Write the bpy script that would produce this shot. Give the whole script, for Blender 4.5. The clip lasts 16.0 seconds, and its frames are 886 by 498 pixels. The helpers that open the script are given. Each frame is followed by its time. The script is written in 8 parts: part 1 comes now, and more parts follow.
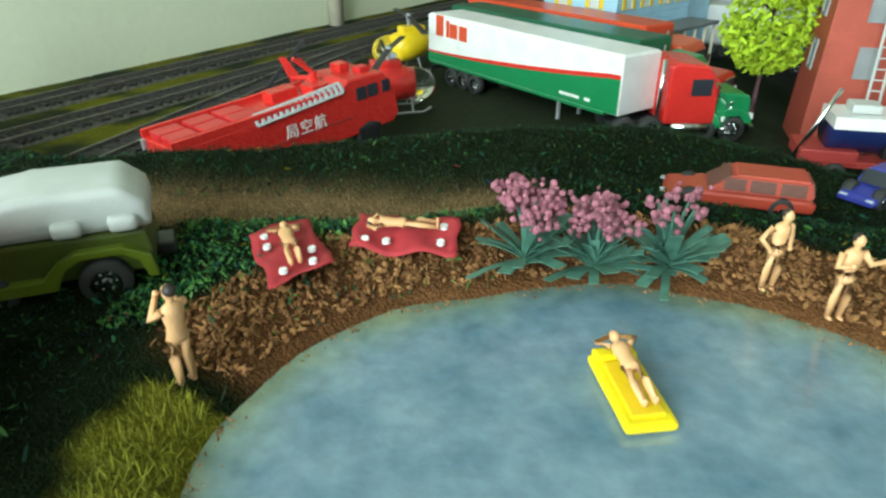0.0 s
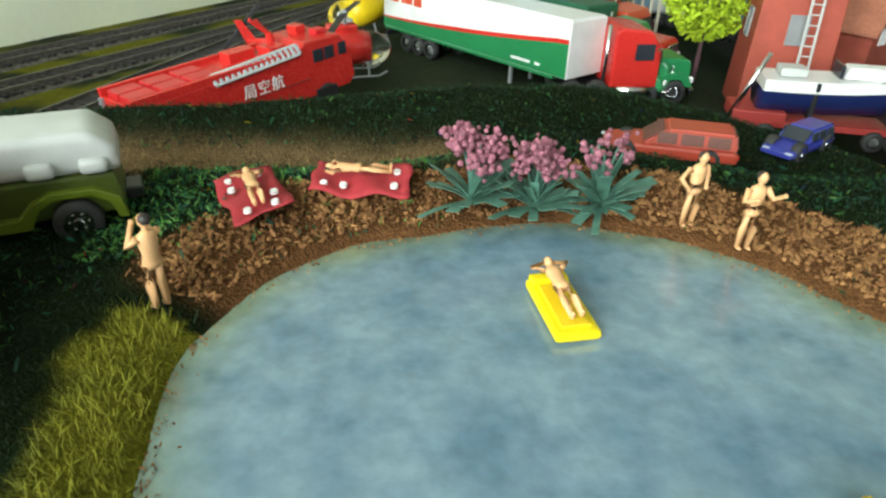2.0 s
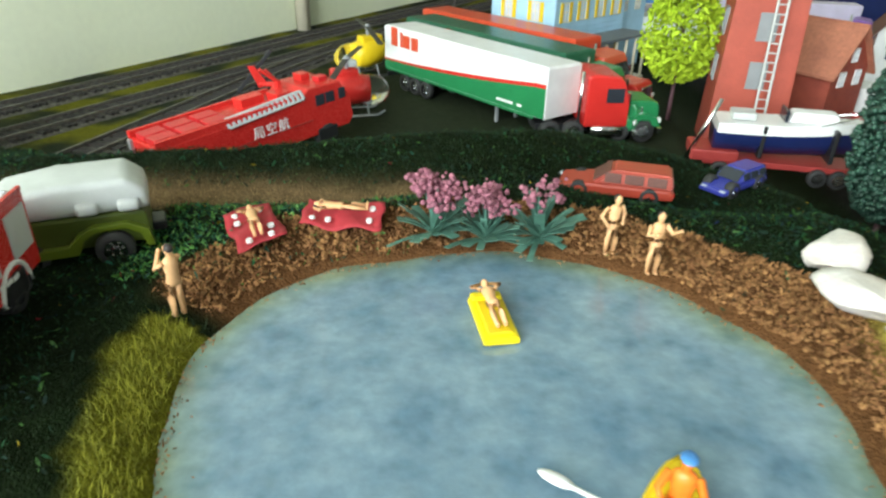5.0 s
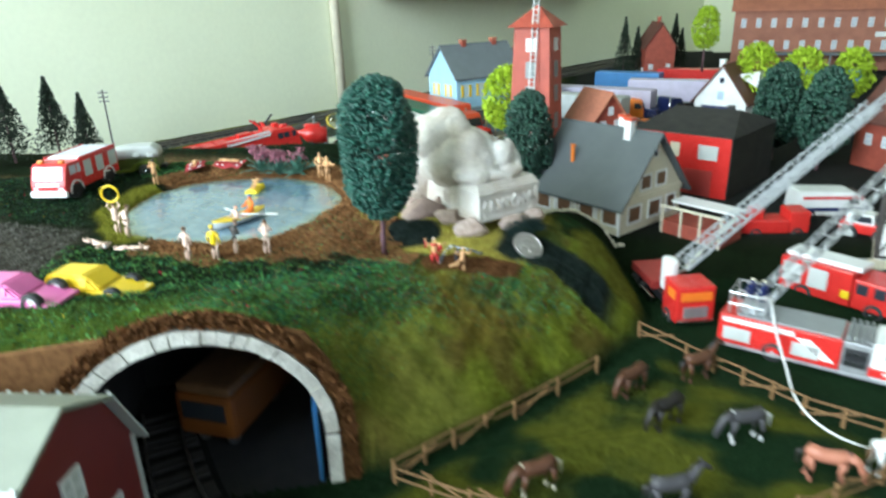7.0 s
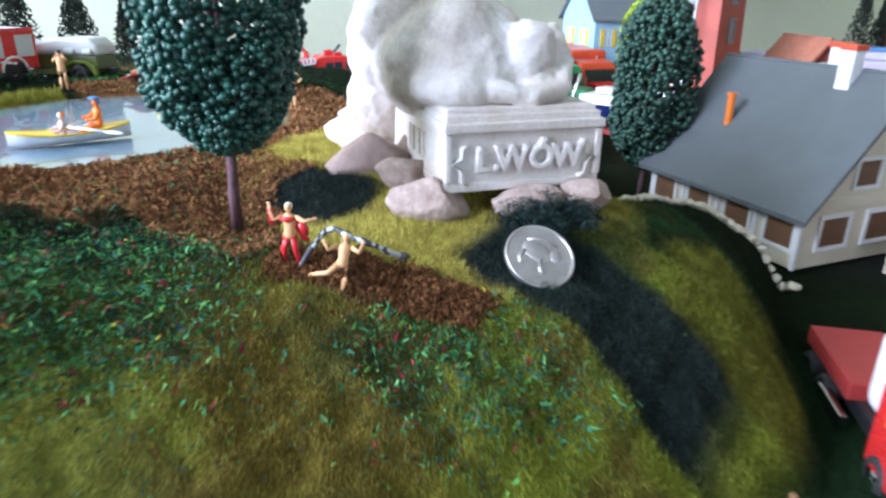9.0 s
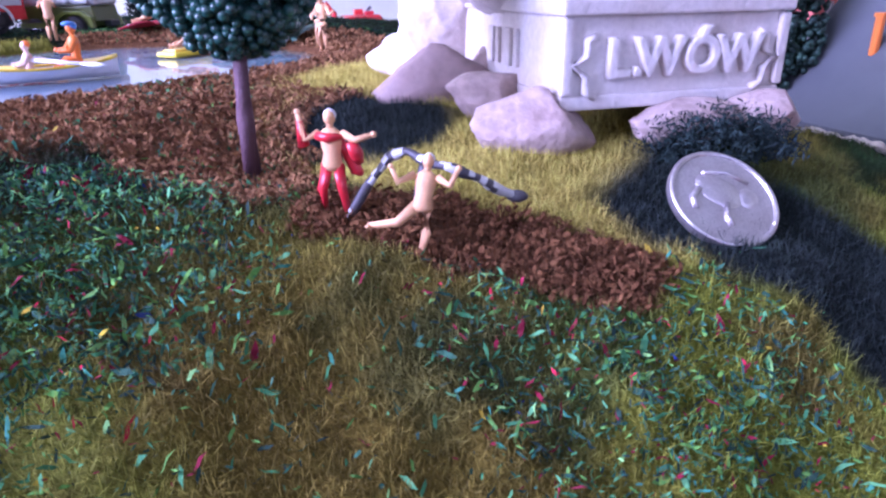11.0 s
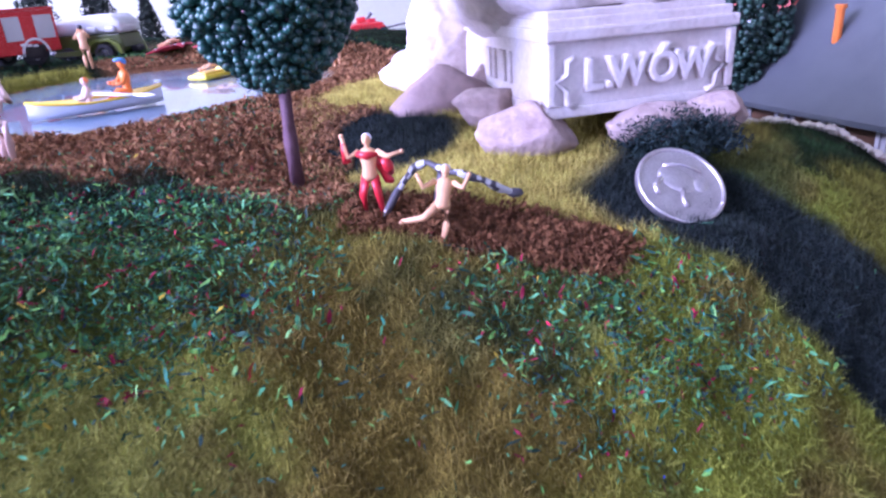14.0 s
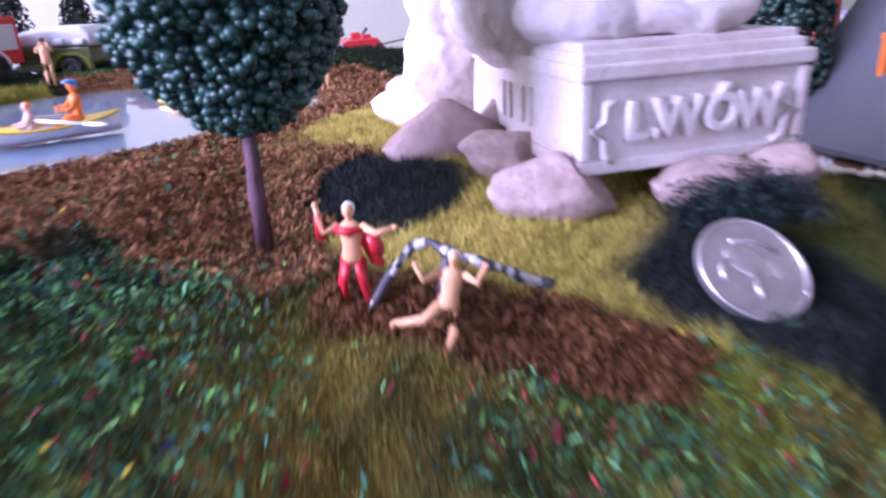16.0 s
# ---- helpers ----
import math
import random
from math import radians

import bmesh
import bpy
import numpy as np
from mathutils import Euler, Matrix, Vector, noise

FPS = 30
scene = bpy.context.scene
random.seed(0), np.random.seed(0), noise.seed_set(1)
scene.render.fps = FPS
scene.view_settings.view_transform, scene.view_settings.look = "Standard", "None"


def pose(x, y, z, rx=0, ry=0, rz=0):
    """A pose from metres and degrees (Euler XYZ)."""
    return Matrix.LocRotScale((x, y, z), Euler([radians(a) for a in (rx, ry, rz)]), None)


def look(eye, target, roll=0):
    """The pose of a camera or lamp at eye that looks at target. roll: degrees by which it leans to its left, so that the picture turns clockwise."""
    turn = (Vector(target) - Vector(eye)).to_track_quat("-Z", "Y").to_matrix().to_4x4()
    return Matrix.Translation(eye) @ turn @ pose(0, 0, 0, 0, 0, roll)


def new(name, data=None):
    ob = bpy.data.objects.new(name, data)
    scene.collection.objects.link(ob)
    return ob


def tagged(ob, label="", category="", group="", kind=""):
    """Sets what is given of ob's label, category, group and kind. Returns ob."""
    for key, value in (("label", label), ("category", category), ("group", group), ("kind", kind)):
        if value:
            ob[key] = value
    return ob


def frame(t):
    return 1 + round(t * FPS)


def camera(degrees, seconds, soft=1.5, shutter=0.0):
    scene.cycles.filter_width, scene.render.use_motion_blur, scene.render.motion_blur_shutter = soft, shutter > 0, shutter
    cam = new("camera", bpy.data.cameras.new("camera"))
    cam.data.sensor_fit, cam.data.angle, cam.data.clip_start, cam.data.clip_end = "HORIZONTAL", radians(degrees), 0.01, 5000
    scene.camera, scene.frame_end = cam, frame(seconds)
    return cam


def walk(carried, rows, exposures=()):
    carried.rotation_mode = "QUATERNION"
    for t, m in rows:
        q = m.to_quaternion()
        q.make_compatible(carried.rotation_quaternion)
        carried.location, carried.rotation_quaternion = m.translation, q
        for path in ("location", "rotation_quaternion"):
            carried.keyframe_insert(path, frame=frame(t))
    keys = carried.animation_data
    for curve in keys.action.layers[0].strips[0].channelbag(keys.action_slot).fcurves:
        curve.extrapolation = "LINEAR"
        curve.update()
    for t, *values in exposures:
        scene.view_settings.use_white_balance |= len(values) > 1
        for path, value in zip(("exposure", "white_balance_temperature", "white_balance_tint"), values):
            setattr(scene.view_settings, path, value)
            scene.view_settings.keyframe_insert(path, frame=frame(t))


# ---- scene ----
cam = camera(67.5, 16.0, 2.4, 0.5)
PATH = [
    (0, (0.0207, -0.0117, 0.0781), (-0.0154, 0.8716, -0.3893), 0.48),
    (0.5, (0.0213, -0.0183, 0.0781), (0.0007, 0.8589, -0.4016), 1.23),
    (1, (0.0192, -0.0199, 0.0783), (0.0213, 0.8466, -0.4209), 1.57),
    (1.5, (0.0216, -0.0215, 0.0774), (0.0246, 0.8418, -0.4274), 1.03),
    (2, (0.0230, -0.0271, 0.0776), (0.0476, 0.8380, -0.4234), 1.81),
    (2.5, (0.0234, -0.0306, 0.0786), (0.0411, 0.8333, -0.4247), 1.23),
    (3, (0.0256, -0.0305, 0.0787), (0.0546, 0.8299, -0.4303), 1.49),
    (3.2, (0.0249, -0.0303, 0.0772), (0.0507, 0.8279, -0.4354), 1.36),
    (5.3, (0.0435, -0.0750, 0.1025), (0.0346, 0.8093, -0.3644), 1.64),
    (5.5, (0.0549, -0.0931, 0.1073), (0.0274, 0.7937, -0.3541), 1.82),
    (6, (0.1078, -0.1598, 0.1241), (-0.0025, 0.7587, -0.2557), 3.45),
    (6.5, (0.1920, -0.2562, 0.1400), (0.0489, 0.6682, -0.2136), 1.97),
    (7, (0.2865, -0.3433, 0.1282), (0.0770, 0.5676, -0.2273), -1.84),
    (7.5, (0.3421, -0.3540, 0.1048), (0.0732, 0.5364, -0.2625), -3.83),
    (8, (0.3618, -0.2684, 0.0876), (-0.0387, 0.5585, -0.3072), -1.83),
    (8.2, (0.3528, -0.2282, 0.0796), (-0.0681, 0.5989, -0.2930), 0.64),
    (10.3, (0.2698, -0.0921, 0.0256), (-0.2126, 0.7093, -0.3278), -0.21),
    (10.5, (0.2687, -0.0918, 0.0230), (-0.2133, 0.7046, -0.3423), -0.35),
    (11, (0.2680, -0.0910, 0.0243), (-0.2140, 0.7026, -0.3470), -0.78),
    (11.5, (0.2695, -0.0950, 0.0239), (-0.2198, 0.6868, -0.3626), -1.83),
    (12, (0.2712, -0.0991, 0.0252), (-0.2202, 0.6745, -0.3749), -2.66),
    (12.5, (0.2721, -0.1012, 0.0272), (-0.2202, 0.6732, -0.3701), -3.33),
    (13, (0.2733, -0.1013, 0.0293), (-0.2114, 0.6845, -0.3550), -3.46),
    (13.5, (0.2759, -0.1056, 0.0322), (-0.2110, 0.6827, -0.3439), -3.66),
    (14, (0.2796, -0.1132, 0.0335), (-0.2109, 0.6705, -0.3475), -4.06),
    (14.5, (0.2872, -0.1236, 0.0371), (-0.2061, 0.6573, -0.3460), -4.45),
    (15, (0.2910, -0.1285, 0.0392), (-0.2035, 0.6545, -0.3382), -3.96),
    (15.5, (0.2898, -0.1239, 0.0394), (-0.1974, 0.6629, -0.3394), -3.97),
    (16, (0.2618, -0.0865, 0.0343), (-0.2220, 0.7091, -0.3303), -2.80),
]
EXPOSURES = [(0.0, -0.18, 6350, -1), (1.5, -0.12, 6650, 5), (3.2, -0.08, 6850, 9), (5.3, 0.06, 6480, 9), (6.3, 0.20, 6100, 9), (7.0, 0.20, 5950, 6), (8.2, 0.44, 5850, 3), (10.3, 0.42, 5080, 73), (12.0, 0.58, 5020, 72), (15.5, 0.60, 5120, 70), (16.0, 0.32, 5400, 73)]
walk(cam, [(t, look(eye, target, roll)) for t, eye, target, roll in PATH], EXPOSURES)

# ---- world and light ----
world = bpy.data.worlds.new("world")
scene.world = world
world.use_nodes = True
wn, wl = world.node_tree.nodes, world.node_tree.links
wn.clear()
sky = wn.new("ShaderNodeTexSky")
sky.sky_type, sky.sun_disc = "NISHITA", False
sky.sun_elevation, sky.sun_rotation = radians(40), radians(220)
bg = wn.new("ShaderNodeBackground")
bg.inputs["Strength"].default_value = 0.12
wo = wn.new("ShaderNodeOutputWorld")
wl.new(sky.outputs[0], bg.inputs["Color"])
wl.new(bg.outputs[0], wo.inputs["Surface"])

# room frame: u runs along the pale wall, v away from it
U = Vector((0.4765, 0.8792, 0))
V = Vector((0.8792, -0.4765, 0))
WALL_V = -0.470
ROOM_YAW = math.degrees(math.atan2(U.y, U.x))


def room(u, v, z):
    return U * u + V * v + Vector((0, 0, z))


def window_lamp(name, centre, normal, width, height, power, colour):
    lamp = bpy.data.lights.new(name, "AREA")
    lamp.shape, lamp.size, lamp.size_y = "RECTANGLE", width, height
    lamp.energy, lamp.color = power, colour
    ob = new(name, lamp)
    ob.matrix_world = look(centre, centre + normal)
    return ob


# daylight in the opening of the window behind and to one side of the layout
window_lamp("window_daylight", room(-1.02, -0.02, 0.52), U + Vector((0, 0, -0.05)), 0.80, 0.92, 40.0, (0.88, 0.98, 1.0))
# added fill from the far side to brighten the pale wall, no known window
window_lamp("side_fill", room(-0.3, 2.36, 0.75), -V + Vector((0, 0, -0.05)), 1.3, 1.15, 6.0, (0.88, 0.97, 1.0))

# ---- materials ----
def mat(name, a, b=None, rough=0.6, metal=0.0, scale=200.0, fine=0.0, bump=0.0, bump_scale=None, spec=0.5, coat=0.0, wear=0.0, attr="", island=0.0):
    """A procedural surface: two colours mixed by noise at two scales, with relief and a gloss that varies."""
    m = bpy.data.materials.new(name)
    m.use_nodes = True
    n, l = m.node_tree.nodes, m.node_tree.links
    p = n["Principled BSDF"]
    b = b or tuple(c * 0.82 for c in a)
    co = n.new("ShaderNodeTexCoord")
    big = n.new("ShaderNodeTexNoise")
    big.inputs["Scale"].default_value, big.inputs["Detail"].default_value = scale, 5.0
    l.new(co.outputs["Object"], big.inputs["Vector"])
    ramp = n.new("ShaderNodeMapRange")
    ramp.inputs["From Min"].default_value, ramp.inputs["From Max"].default_value = 0.32, 0.68
    l.new(big.outputs["Fac"], ramp.inputs["Value"])
    mix = n.new("ShaderNodeMix")
    mix.data_type = "RGBA"
    mix.inputs["A"].default_value, mix.inputs["B"].default_value = (*a, 1), (*b, 1)
    l.new(ramp.outputs[0], mix.inputs["Factor"])
    col = mix.outputs["Result"]
    small = n.new("ShaderNodeTexNoise")
    small.inputs["Scale"].default_value, small.inputs["Detail"].default_value = bump_scale or scale * 7, 4.0
    l.new(co.outputs["Object"], small.inputs["Vector"])
    if attr:
        at = n.new("ShaderNodeAttribute")
        at.attribute_name = attr
        mul = n.new("ShaderNodeMix")
        mul.data_type, mul.blend_type = "RGBA", "MULTIPLY"
        mul.inputs["Factor"].default_value = 1.0
        l.new(at.outputs["Color"], mul.inputs["A"])
        l.new(col, mul.inputs["B"])
        col = mul.outputs["Result"]
    if fine:
        fm = n.new("ShaderNodeMapRange")
        fm.inputs["From Min"].default_value, fm.inputs["From Max"].default_value = 0.3, 0.7
        fm.inputs["To Min"].default_value, fm.inputs["To Max"].default_value = 1 - fine, 1 + fine
        l.new(small.outputs["Fac"], fm.inputs["Value"])
        hv = n.new("ShaderNodeHueSaturation")
        l.new(fm.outputs[0], hv.inputs["Value"])
        l.new(col, hv.inputs["Color"])
        col = hv.outputs["Color"]
    if island:
        geo = n.new("ShaderNodeNewGeometry")
        im = n.new("ShaderNodeMapRange")
        im.inputs["To Min"].default_value, im.inputs["To Max"].default_value = 1 - island, 1 + island
        l.new(geo.outputs["Random Per Island"], im.inputs["Value"])
        ih = n.new("ShaderNodeHueSaturation")
        l.new(im.outputs[0], ih.inputs["Value"])
        l.new(col, ih.inputs["Color"])
        col = ih.outputs["Color"]
    l.new(col, p.inputs["Base Color"])
    rr = n.new("ShaderNodeMapRange")
    rr.inputs["To Min"].default_value, rr.inputs["To Max"].default_value = max(0.03, rough - 0.08), min(1.0, rough + 0.12)
    l.new(small.outputs["Fac"], rr.inputs["Value"])
    l.new(rr.outputs[0], p.inputs["Roughness"])
    p.inputs["Metallic"].default_value = metal
    p.inputs["Specular IOR Level"].default_value = spec
    p.inputs["Coat Weight"].default_value = coat
    if bump:
        bn = n.new("ShaderNodeBump")
        bn.inputs["Strength"].default_value, bn.inputs["Distance"].default_value = 1.0, bump
        l.new(small.outputs["Fac"], bn.inputs["Height"])
        l.new(bn.outputs["Normal"], p.inputs["Normal"])
    return m


def glass_mat(name, tint, rough=0.03):
    m = bpy.data.materials.new(name)
    m.use_nodes = True
    p = m.node_tree.nodes["Principled BSDF"]
    p.inputs["Base Color"].default_value = (*tint, 1)
    p.inputs["Transmission Weight"].default_value = 1.0
    p.inputs["Roughness"].default_value = rough
    p.inputs["IOR"].default_value = 1.45
    return m


def plastic(name, a, rough=0.32):
    return mat(name, a, tuple(c * 0.88 for c in a), rough=rough, scale=90, fine=0.06, bump=0.00004, bump_scale=2500)


M = {
    "wall": mat("pale_wall_paint", (0.88, 0.91, 0.71), (0.84, 0.87, 0.67), rough=0.85, scale=6, fine=0.02, bump=0.00006, bump_scale=160),
    "white_wall": mat("white_room_paint", (0.50, 0.52, 0.50), (0.45, 0.47, 0.45), rough=0.9, scale=5, bump=0.0003, bump_scale=150),
    "room_floor": mat("floor_boards", (0.26, 0.17, 0.10), (0.20, 0.13, 0.075), rough=0.5, scale=8, fine=0.12, bump=0.0003),
    "ground": mat("scenic_ground", (1, 1, 1), (0.72, 0.72, 0.72), rough=0.95, scale=260, fine=0.35, bump=0.0012, bump_scale=1400, spec=0.05, attr="zone"),
    "fibre": mat("grass_fibre", (1, 1, 1), (0.8, 0.85, 0.75), rough=0.68, scale=150, spec=0.13, attr="tint"),
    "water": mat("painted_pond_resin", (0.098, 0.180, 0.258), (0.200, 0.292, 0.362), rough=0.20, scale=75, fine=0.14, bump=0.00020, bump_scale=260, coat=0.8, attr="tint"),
    "red": plastic("red_plastic", (0.58, 0.025, 0.03)),
    "fire_red": plastic("bright_red_plastic", (0.62, 0.03, 0.025), 0.25),
    "dark_red": plastic("dull_red_plastic", (0.36, 0.04, 0.035), 0.45),
    "orange_red": plastic("orange_red_plastic", (0.62, 0.075, 0.03), 0.3),
    "wagon_red": plastic("rust_red_plastic", (0.42, 0.055, 0.03), 0.4),
    "white": plastic("white_plastic", (0.80, 0.80, 0.80), 0.35),
    "cream": plastic("cream_plastic", (0.68, 0.62, 0.48), 0.5),
    "green": plastic("green_plastic", (0.02, 0.21, 0.075), 0.28),
    "dark_green": plastic("bottle_green_plastic", (0.02, 0.11, 0.06), 0.28),
    "olive": plastic("olive_green_plastic", (0.060, 0.082, 0.010), 0.4),
    "lime": plastic("bright_olive_plastic", (0.11, 0.15, 0.010), 0.35),
    "blue": plastic("blue_plastic", (0.035, 0.045, 0.30), 0.3),
    "navy": plastic("navy_plastic", (0.012, 0.022, 0.10), 0.3),
    "sky_blue": plastic("light_blue_plastic", (0.36, 0.58, 0.74), 0.55),
    "mid_blue": plastic("mid_blue_plastic", (0.06, 0.22, 0.52), 0.4),
    "purple": plastic("purple_plastic", (0.22, 0.08, 0.42), 0.4),
    "lilac": plastic("lilac_plastic", (0.62, 0.56, 0.72), 0.4),
    "orange": plastic("orange_plastic", (0.80, 0.20, 0.02), 0.4),
    "yellow": plastic("yellow_plastic", (0.80, 0.55, 0.015), 0.3),
    "float_yellow": plastic("float_yellow_plastic", (0.85, 0.66, 0.01), 0.35),
    "pink": plastic("pink_plastic", (0.72, 0.16, 0.42), 0.3),
    "grey": plastic("grey_plastic", (0.26, 0.27, 0.28), 0.45),
    "mid_grey": plastic("mid_grey_plastic", (0.42, 0.44, 0.46), 0.4),
    "light_grey": plastic("light_grey_plastic", (0.55, 0.57, 0.56), 0.42),
    "roof_grey": plastic("slate_grey_plastic", (0.15, 0.17, 0.185), 0.55),
    "hut_roof": plastic("blue_grey_roof_plastic", (0.090, 0.102, 0.108), 0.65),
    "black": plastic("black_plastic", (0.018, 0.018, 0.02), 0.4),
    "roof_black": mat("black_card_roof", (0.016, 0.015, 0.014), (0.028, 0.025, 0.022), rough=0.85, scale=120, fine=0.2, bump=0.0002),
    "rubber": mat("tyre_rubber", (0.02, 0.02, 0.021), (0.03, 0.03, 0.03), rough=0.7, scale=300, bump=0.0001),
    "chrome": mat("chrome", (0.75, 0.76, 0.78), (0.62, 0.63, 0.65), rough=0.18, metal=1.0, scale=300),
    "silver": mat("silver_paint", (0.55, 0.56, 0.58), (0.45, 0.46, 0.48), rough=0.38, metal=0.7, scale=260, fine=0.1),
    "dark_glass": plastic("smoked_window_plastic", (0.03, 0.035, 0.045), 0.12),
    "pale_glass": plastic("silvered_window_plastic", (0.55, 0.60, 0.68), 0.15),
    "clear": glass_mat("clear_plastic", (0.92, 0.95, 0.95)),
    "brick": mat("red_brick_plastic", (0.36, 0.075, 0.045), (0.27, 0.055, 0.035), rough=0.6, scale=120, fine=0.16, bump=0.00015, bump_scale=1500),
    "tower_brick": mat("tower_red_brick", (0.42, 0.075, 0.045), (0.33, 0.058, 0.035), rough=0.55, scale=70, fine=0.12, bump=0.00015, bump_scale=1600),
    "station_brick": mat("station_brick", (0.42, 0.17, 0.11), (0.33, 0.13, 0.085), rough=0.7, scale=60, fine=0.2, bump=0.0002, bump_scale=900),
    "terracotta": mat("terracotta_roof", (0.46, 0.17, 0.10), (0.36, 0.13, 0.08), rough=0.65, scale=60, fine=0.15),
    "brown_roof": mat("brown_roof", (0.15, 0.055, 0.04), (0.11, 0.04, 0.03), rough=0.6, scale=80, fine=0.15),
    "brown": mat("brown_plastic", (0.17, 0.085, 0.04), (0.12, 0.06, 0.028), rough=0.55, scale=150, fine=0.15),
    "wood": mat("fence_wood", (0.27, 0.15, 0.06), (0.19, 0.10, 0.04), rough=0.7, scale=300, fine=0.2, bump=0.0002),
    "shelf_wood": mat("varnished_shelf_wood", (0.30, 0.12, 0.05), (0.22, 0.085, 0.035), rough=0.35, scale=12, fine=0.12),
    "timber": mat("dark_timber", (0.035, 0.03, 0.028), (0.055, 0.045, 0.04), rough=0.6, scale=200, fine=0.2),
    "stone": mat("white_cast_stone", (0.76, 0.73, 0.71), (0.52, 0.44, 0.37), rough=0.75, scale=42, fine=0.08, bump=0.0003, bump_scale=700),
    "rock": mat("pinkish_rock", (0.52, 0.41, 0.36), (0.28, 0.20, 0.165), rough=0.8, scale=120, fine=0.15, bump=0.0006, bump_scale=600),
    "brown_rock": mat("brown_rock", (0.33, 0.235, 0.200), (0.20, 0.135, 0.110), rough=0.6, scale=90, fine=0.10, bump=0.0003, bump_scale=500),
    "portal_stone": mat("pale_portal_stone", (0.66, 0.65, 0.60), (0.42, 0.40, 0.36), rough=0.85, scale=120, fine=0.2, bump=0.0004, bump_scale=900),
    "coin": mat("worn_silver_coin", (0.62, 0.59, 0.58), (0.50, 0.46, 0.45), rough=0.34, metal=0.85, scale=180, fine=0.12, bump=0.00008, bump_scale=1500),
    "skin": plastic("figure_skin_plastic", (0.72, 0.40, 0.19), 0.5),
    "hair": plastic("figure_dark_paint", (0.03, 0.022, 0.02), 0.5),
    "flesh_pale": plastic("pale_figure_plastic", (0.70, 0.50, 0.40), 0.5),
    "towel": mat("red_towel_card", (0.42, 0.03, 0.04), (0.33, 0.02, 0.03), rough=0.75, scale=300, fine=0.12, bump=0.0001),
    "leaf_dark": mat("dark_green_foam", (0.022, 0.075, 0.045), (0.012, 0.04, 0.03), rough=0.5, scale=500, island=0.35),
    "leaf_gloss": mat("glossy_green_bead", (0.016, 0.085, 0.06), (0.010, 0.055, 0.042), rough=0.36, scale=500, island=0.3),
    "leaf_lime": mat("lime_green_foam", (0.42, 0.56, 0.02), (0.30, 0.44, 0.015), rough=0.75, scale=400, island=0.2),
    "leaf_fir": mat("fir_green_fibre", (0.012, 0.022, 0.013), (0.02, 0.035, 0.018), rough=0.8, scale=300, island=0.3),
    "leaf_strap": mat("strap_leaf_plastic", (0.085, 0.20, 0.15), (0.045, 0.115, 0.085), rough=0.45, scale=300, island=0.3),
    "flower": mat("pink_flower_foam", (0.34, 0.13, 0.17), (0.20, 0.06, 0.09), rough=0.75, scale=500, island=0.35),
    "trunk": mat("violet_brown_trunk", (0.13, 0.06, 0.075), (0.09, 0.04, 0.05), rough=0.55, scale=400, bump=0.0003),
    "clump": mat("brown_turf", (0.17, 0.078, 0.03), (0.10, 0.042, 0.016), rough=0.95, scale=320, spec=0.1, island=0.4),
    "rail": mat("rail_steel", (0.20, 0.18, 0.16), (0.30, 0.28, 0.26), rough=0.4, metal=0.8, scale=300),
    "sleeper": mat("track_sleeper_plastic", (0.022, 0.019, 0.017), (0.034, 0.029, 0.026), rough=0.75, scale=300, fine=0.2),
    "ballast": mat("grey_ballast", (0.14, 0.132, 0.115), (0.08, 0.076, 0.065), rough=0.95, scale=300, fine=0.5, bump=0.0012, bump_scale=900, spec=0.15),
    # copy of the ballast with the shade at the tunnel put into its colour
    "dark_ballast": mat("dark_ballast", (0.022, 0.021, 0.018), (0.012, 0.012, 0.010), rough=0.95, scale=300, fine=0.5, bump=0.0010, bump_scale=900, spec=0.1),
    "railcar_orange": plastic("dull_orange_paint", (0.21, 0.062, 0.009), 0.5),
    "soil_foam": mat("brown_foam_soil", (0.29, 0.150, 0.060), (0.155, 0.070, 0.030), rough=0.95, scale=320, spec=0.1, island=0.45),
    # near-black lining: the darkness inside the tunnel is put into the colour
    "soot": mat("tunnel_lining", (0.012, 0.011, 0.011), (0.02, 0.018, 0.018), rough=0.9, scale=100),
    # dull red taken darker, with the gable's shade put into the colour
    "barn_red": plastic("barn_red_plastic", (0.17, 0.022, 0.02), 0.5),
    "barn_roof": plastic("olive_grey_roof_plastic", (0.24, 0.26, 0.21), 0.5),
    "horse_brown": plastic("horse_brown", (0.10, 0.038, 0.018), 0.5),
    "horse_black": plastic("horse_black", (0.016, 0.013, 0.012), 0.45),
    "horse_grey": plastic("horse_dark_grey", (0.055, 0.052, 0.058), 0.5),
    "horse_bay": plastic("horse_chestnut", (0.42, 0.16, 0.10), 0.5),
}

# ---- mesh helpers ----
def thing(name, m=None, label="", category="", group="", kind=""):
    ob = new(name)
    ob.empty_display_size = 0.005
    if m is not None:
        ob.matrix_basis = m
    return tagged(ob, label, category, group, kind)


def part(name, bm, material, parent=None, label="", smooth=False, m=None):
    me = bpy.data.meshes.new(name)
    bm.normal_update()
    bm.to_mesh(me)
    bm.free()
    for one in (material if isinstance(material, (list, tuple)) else [material]):
        me.materials.append(M[one] if isinstance(one, str) else one)
    if smooth:
        me.polygons.foreach_set("use_smooth", [True] * len(me.polygons))
    ob = new(name, me)
    if parent is not None:
        ob.parent = parent
    if m is not None:
        ob.matrix_basis = m
    return tagged(ob, label)


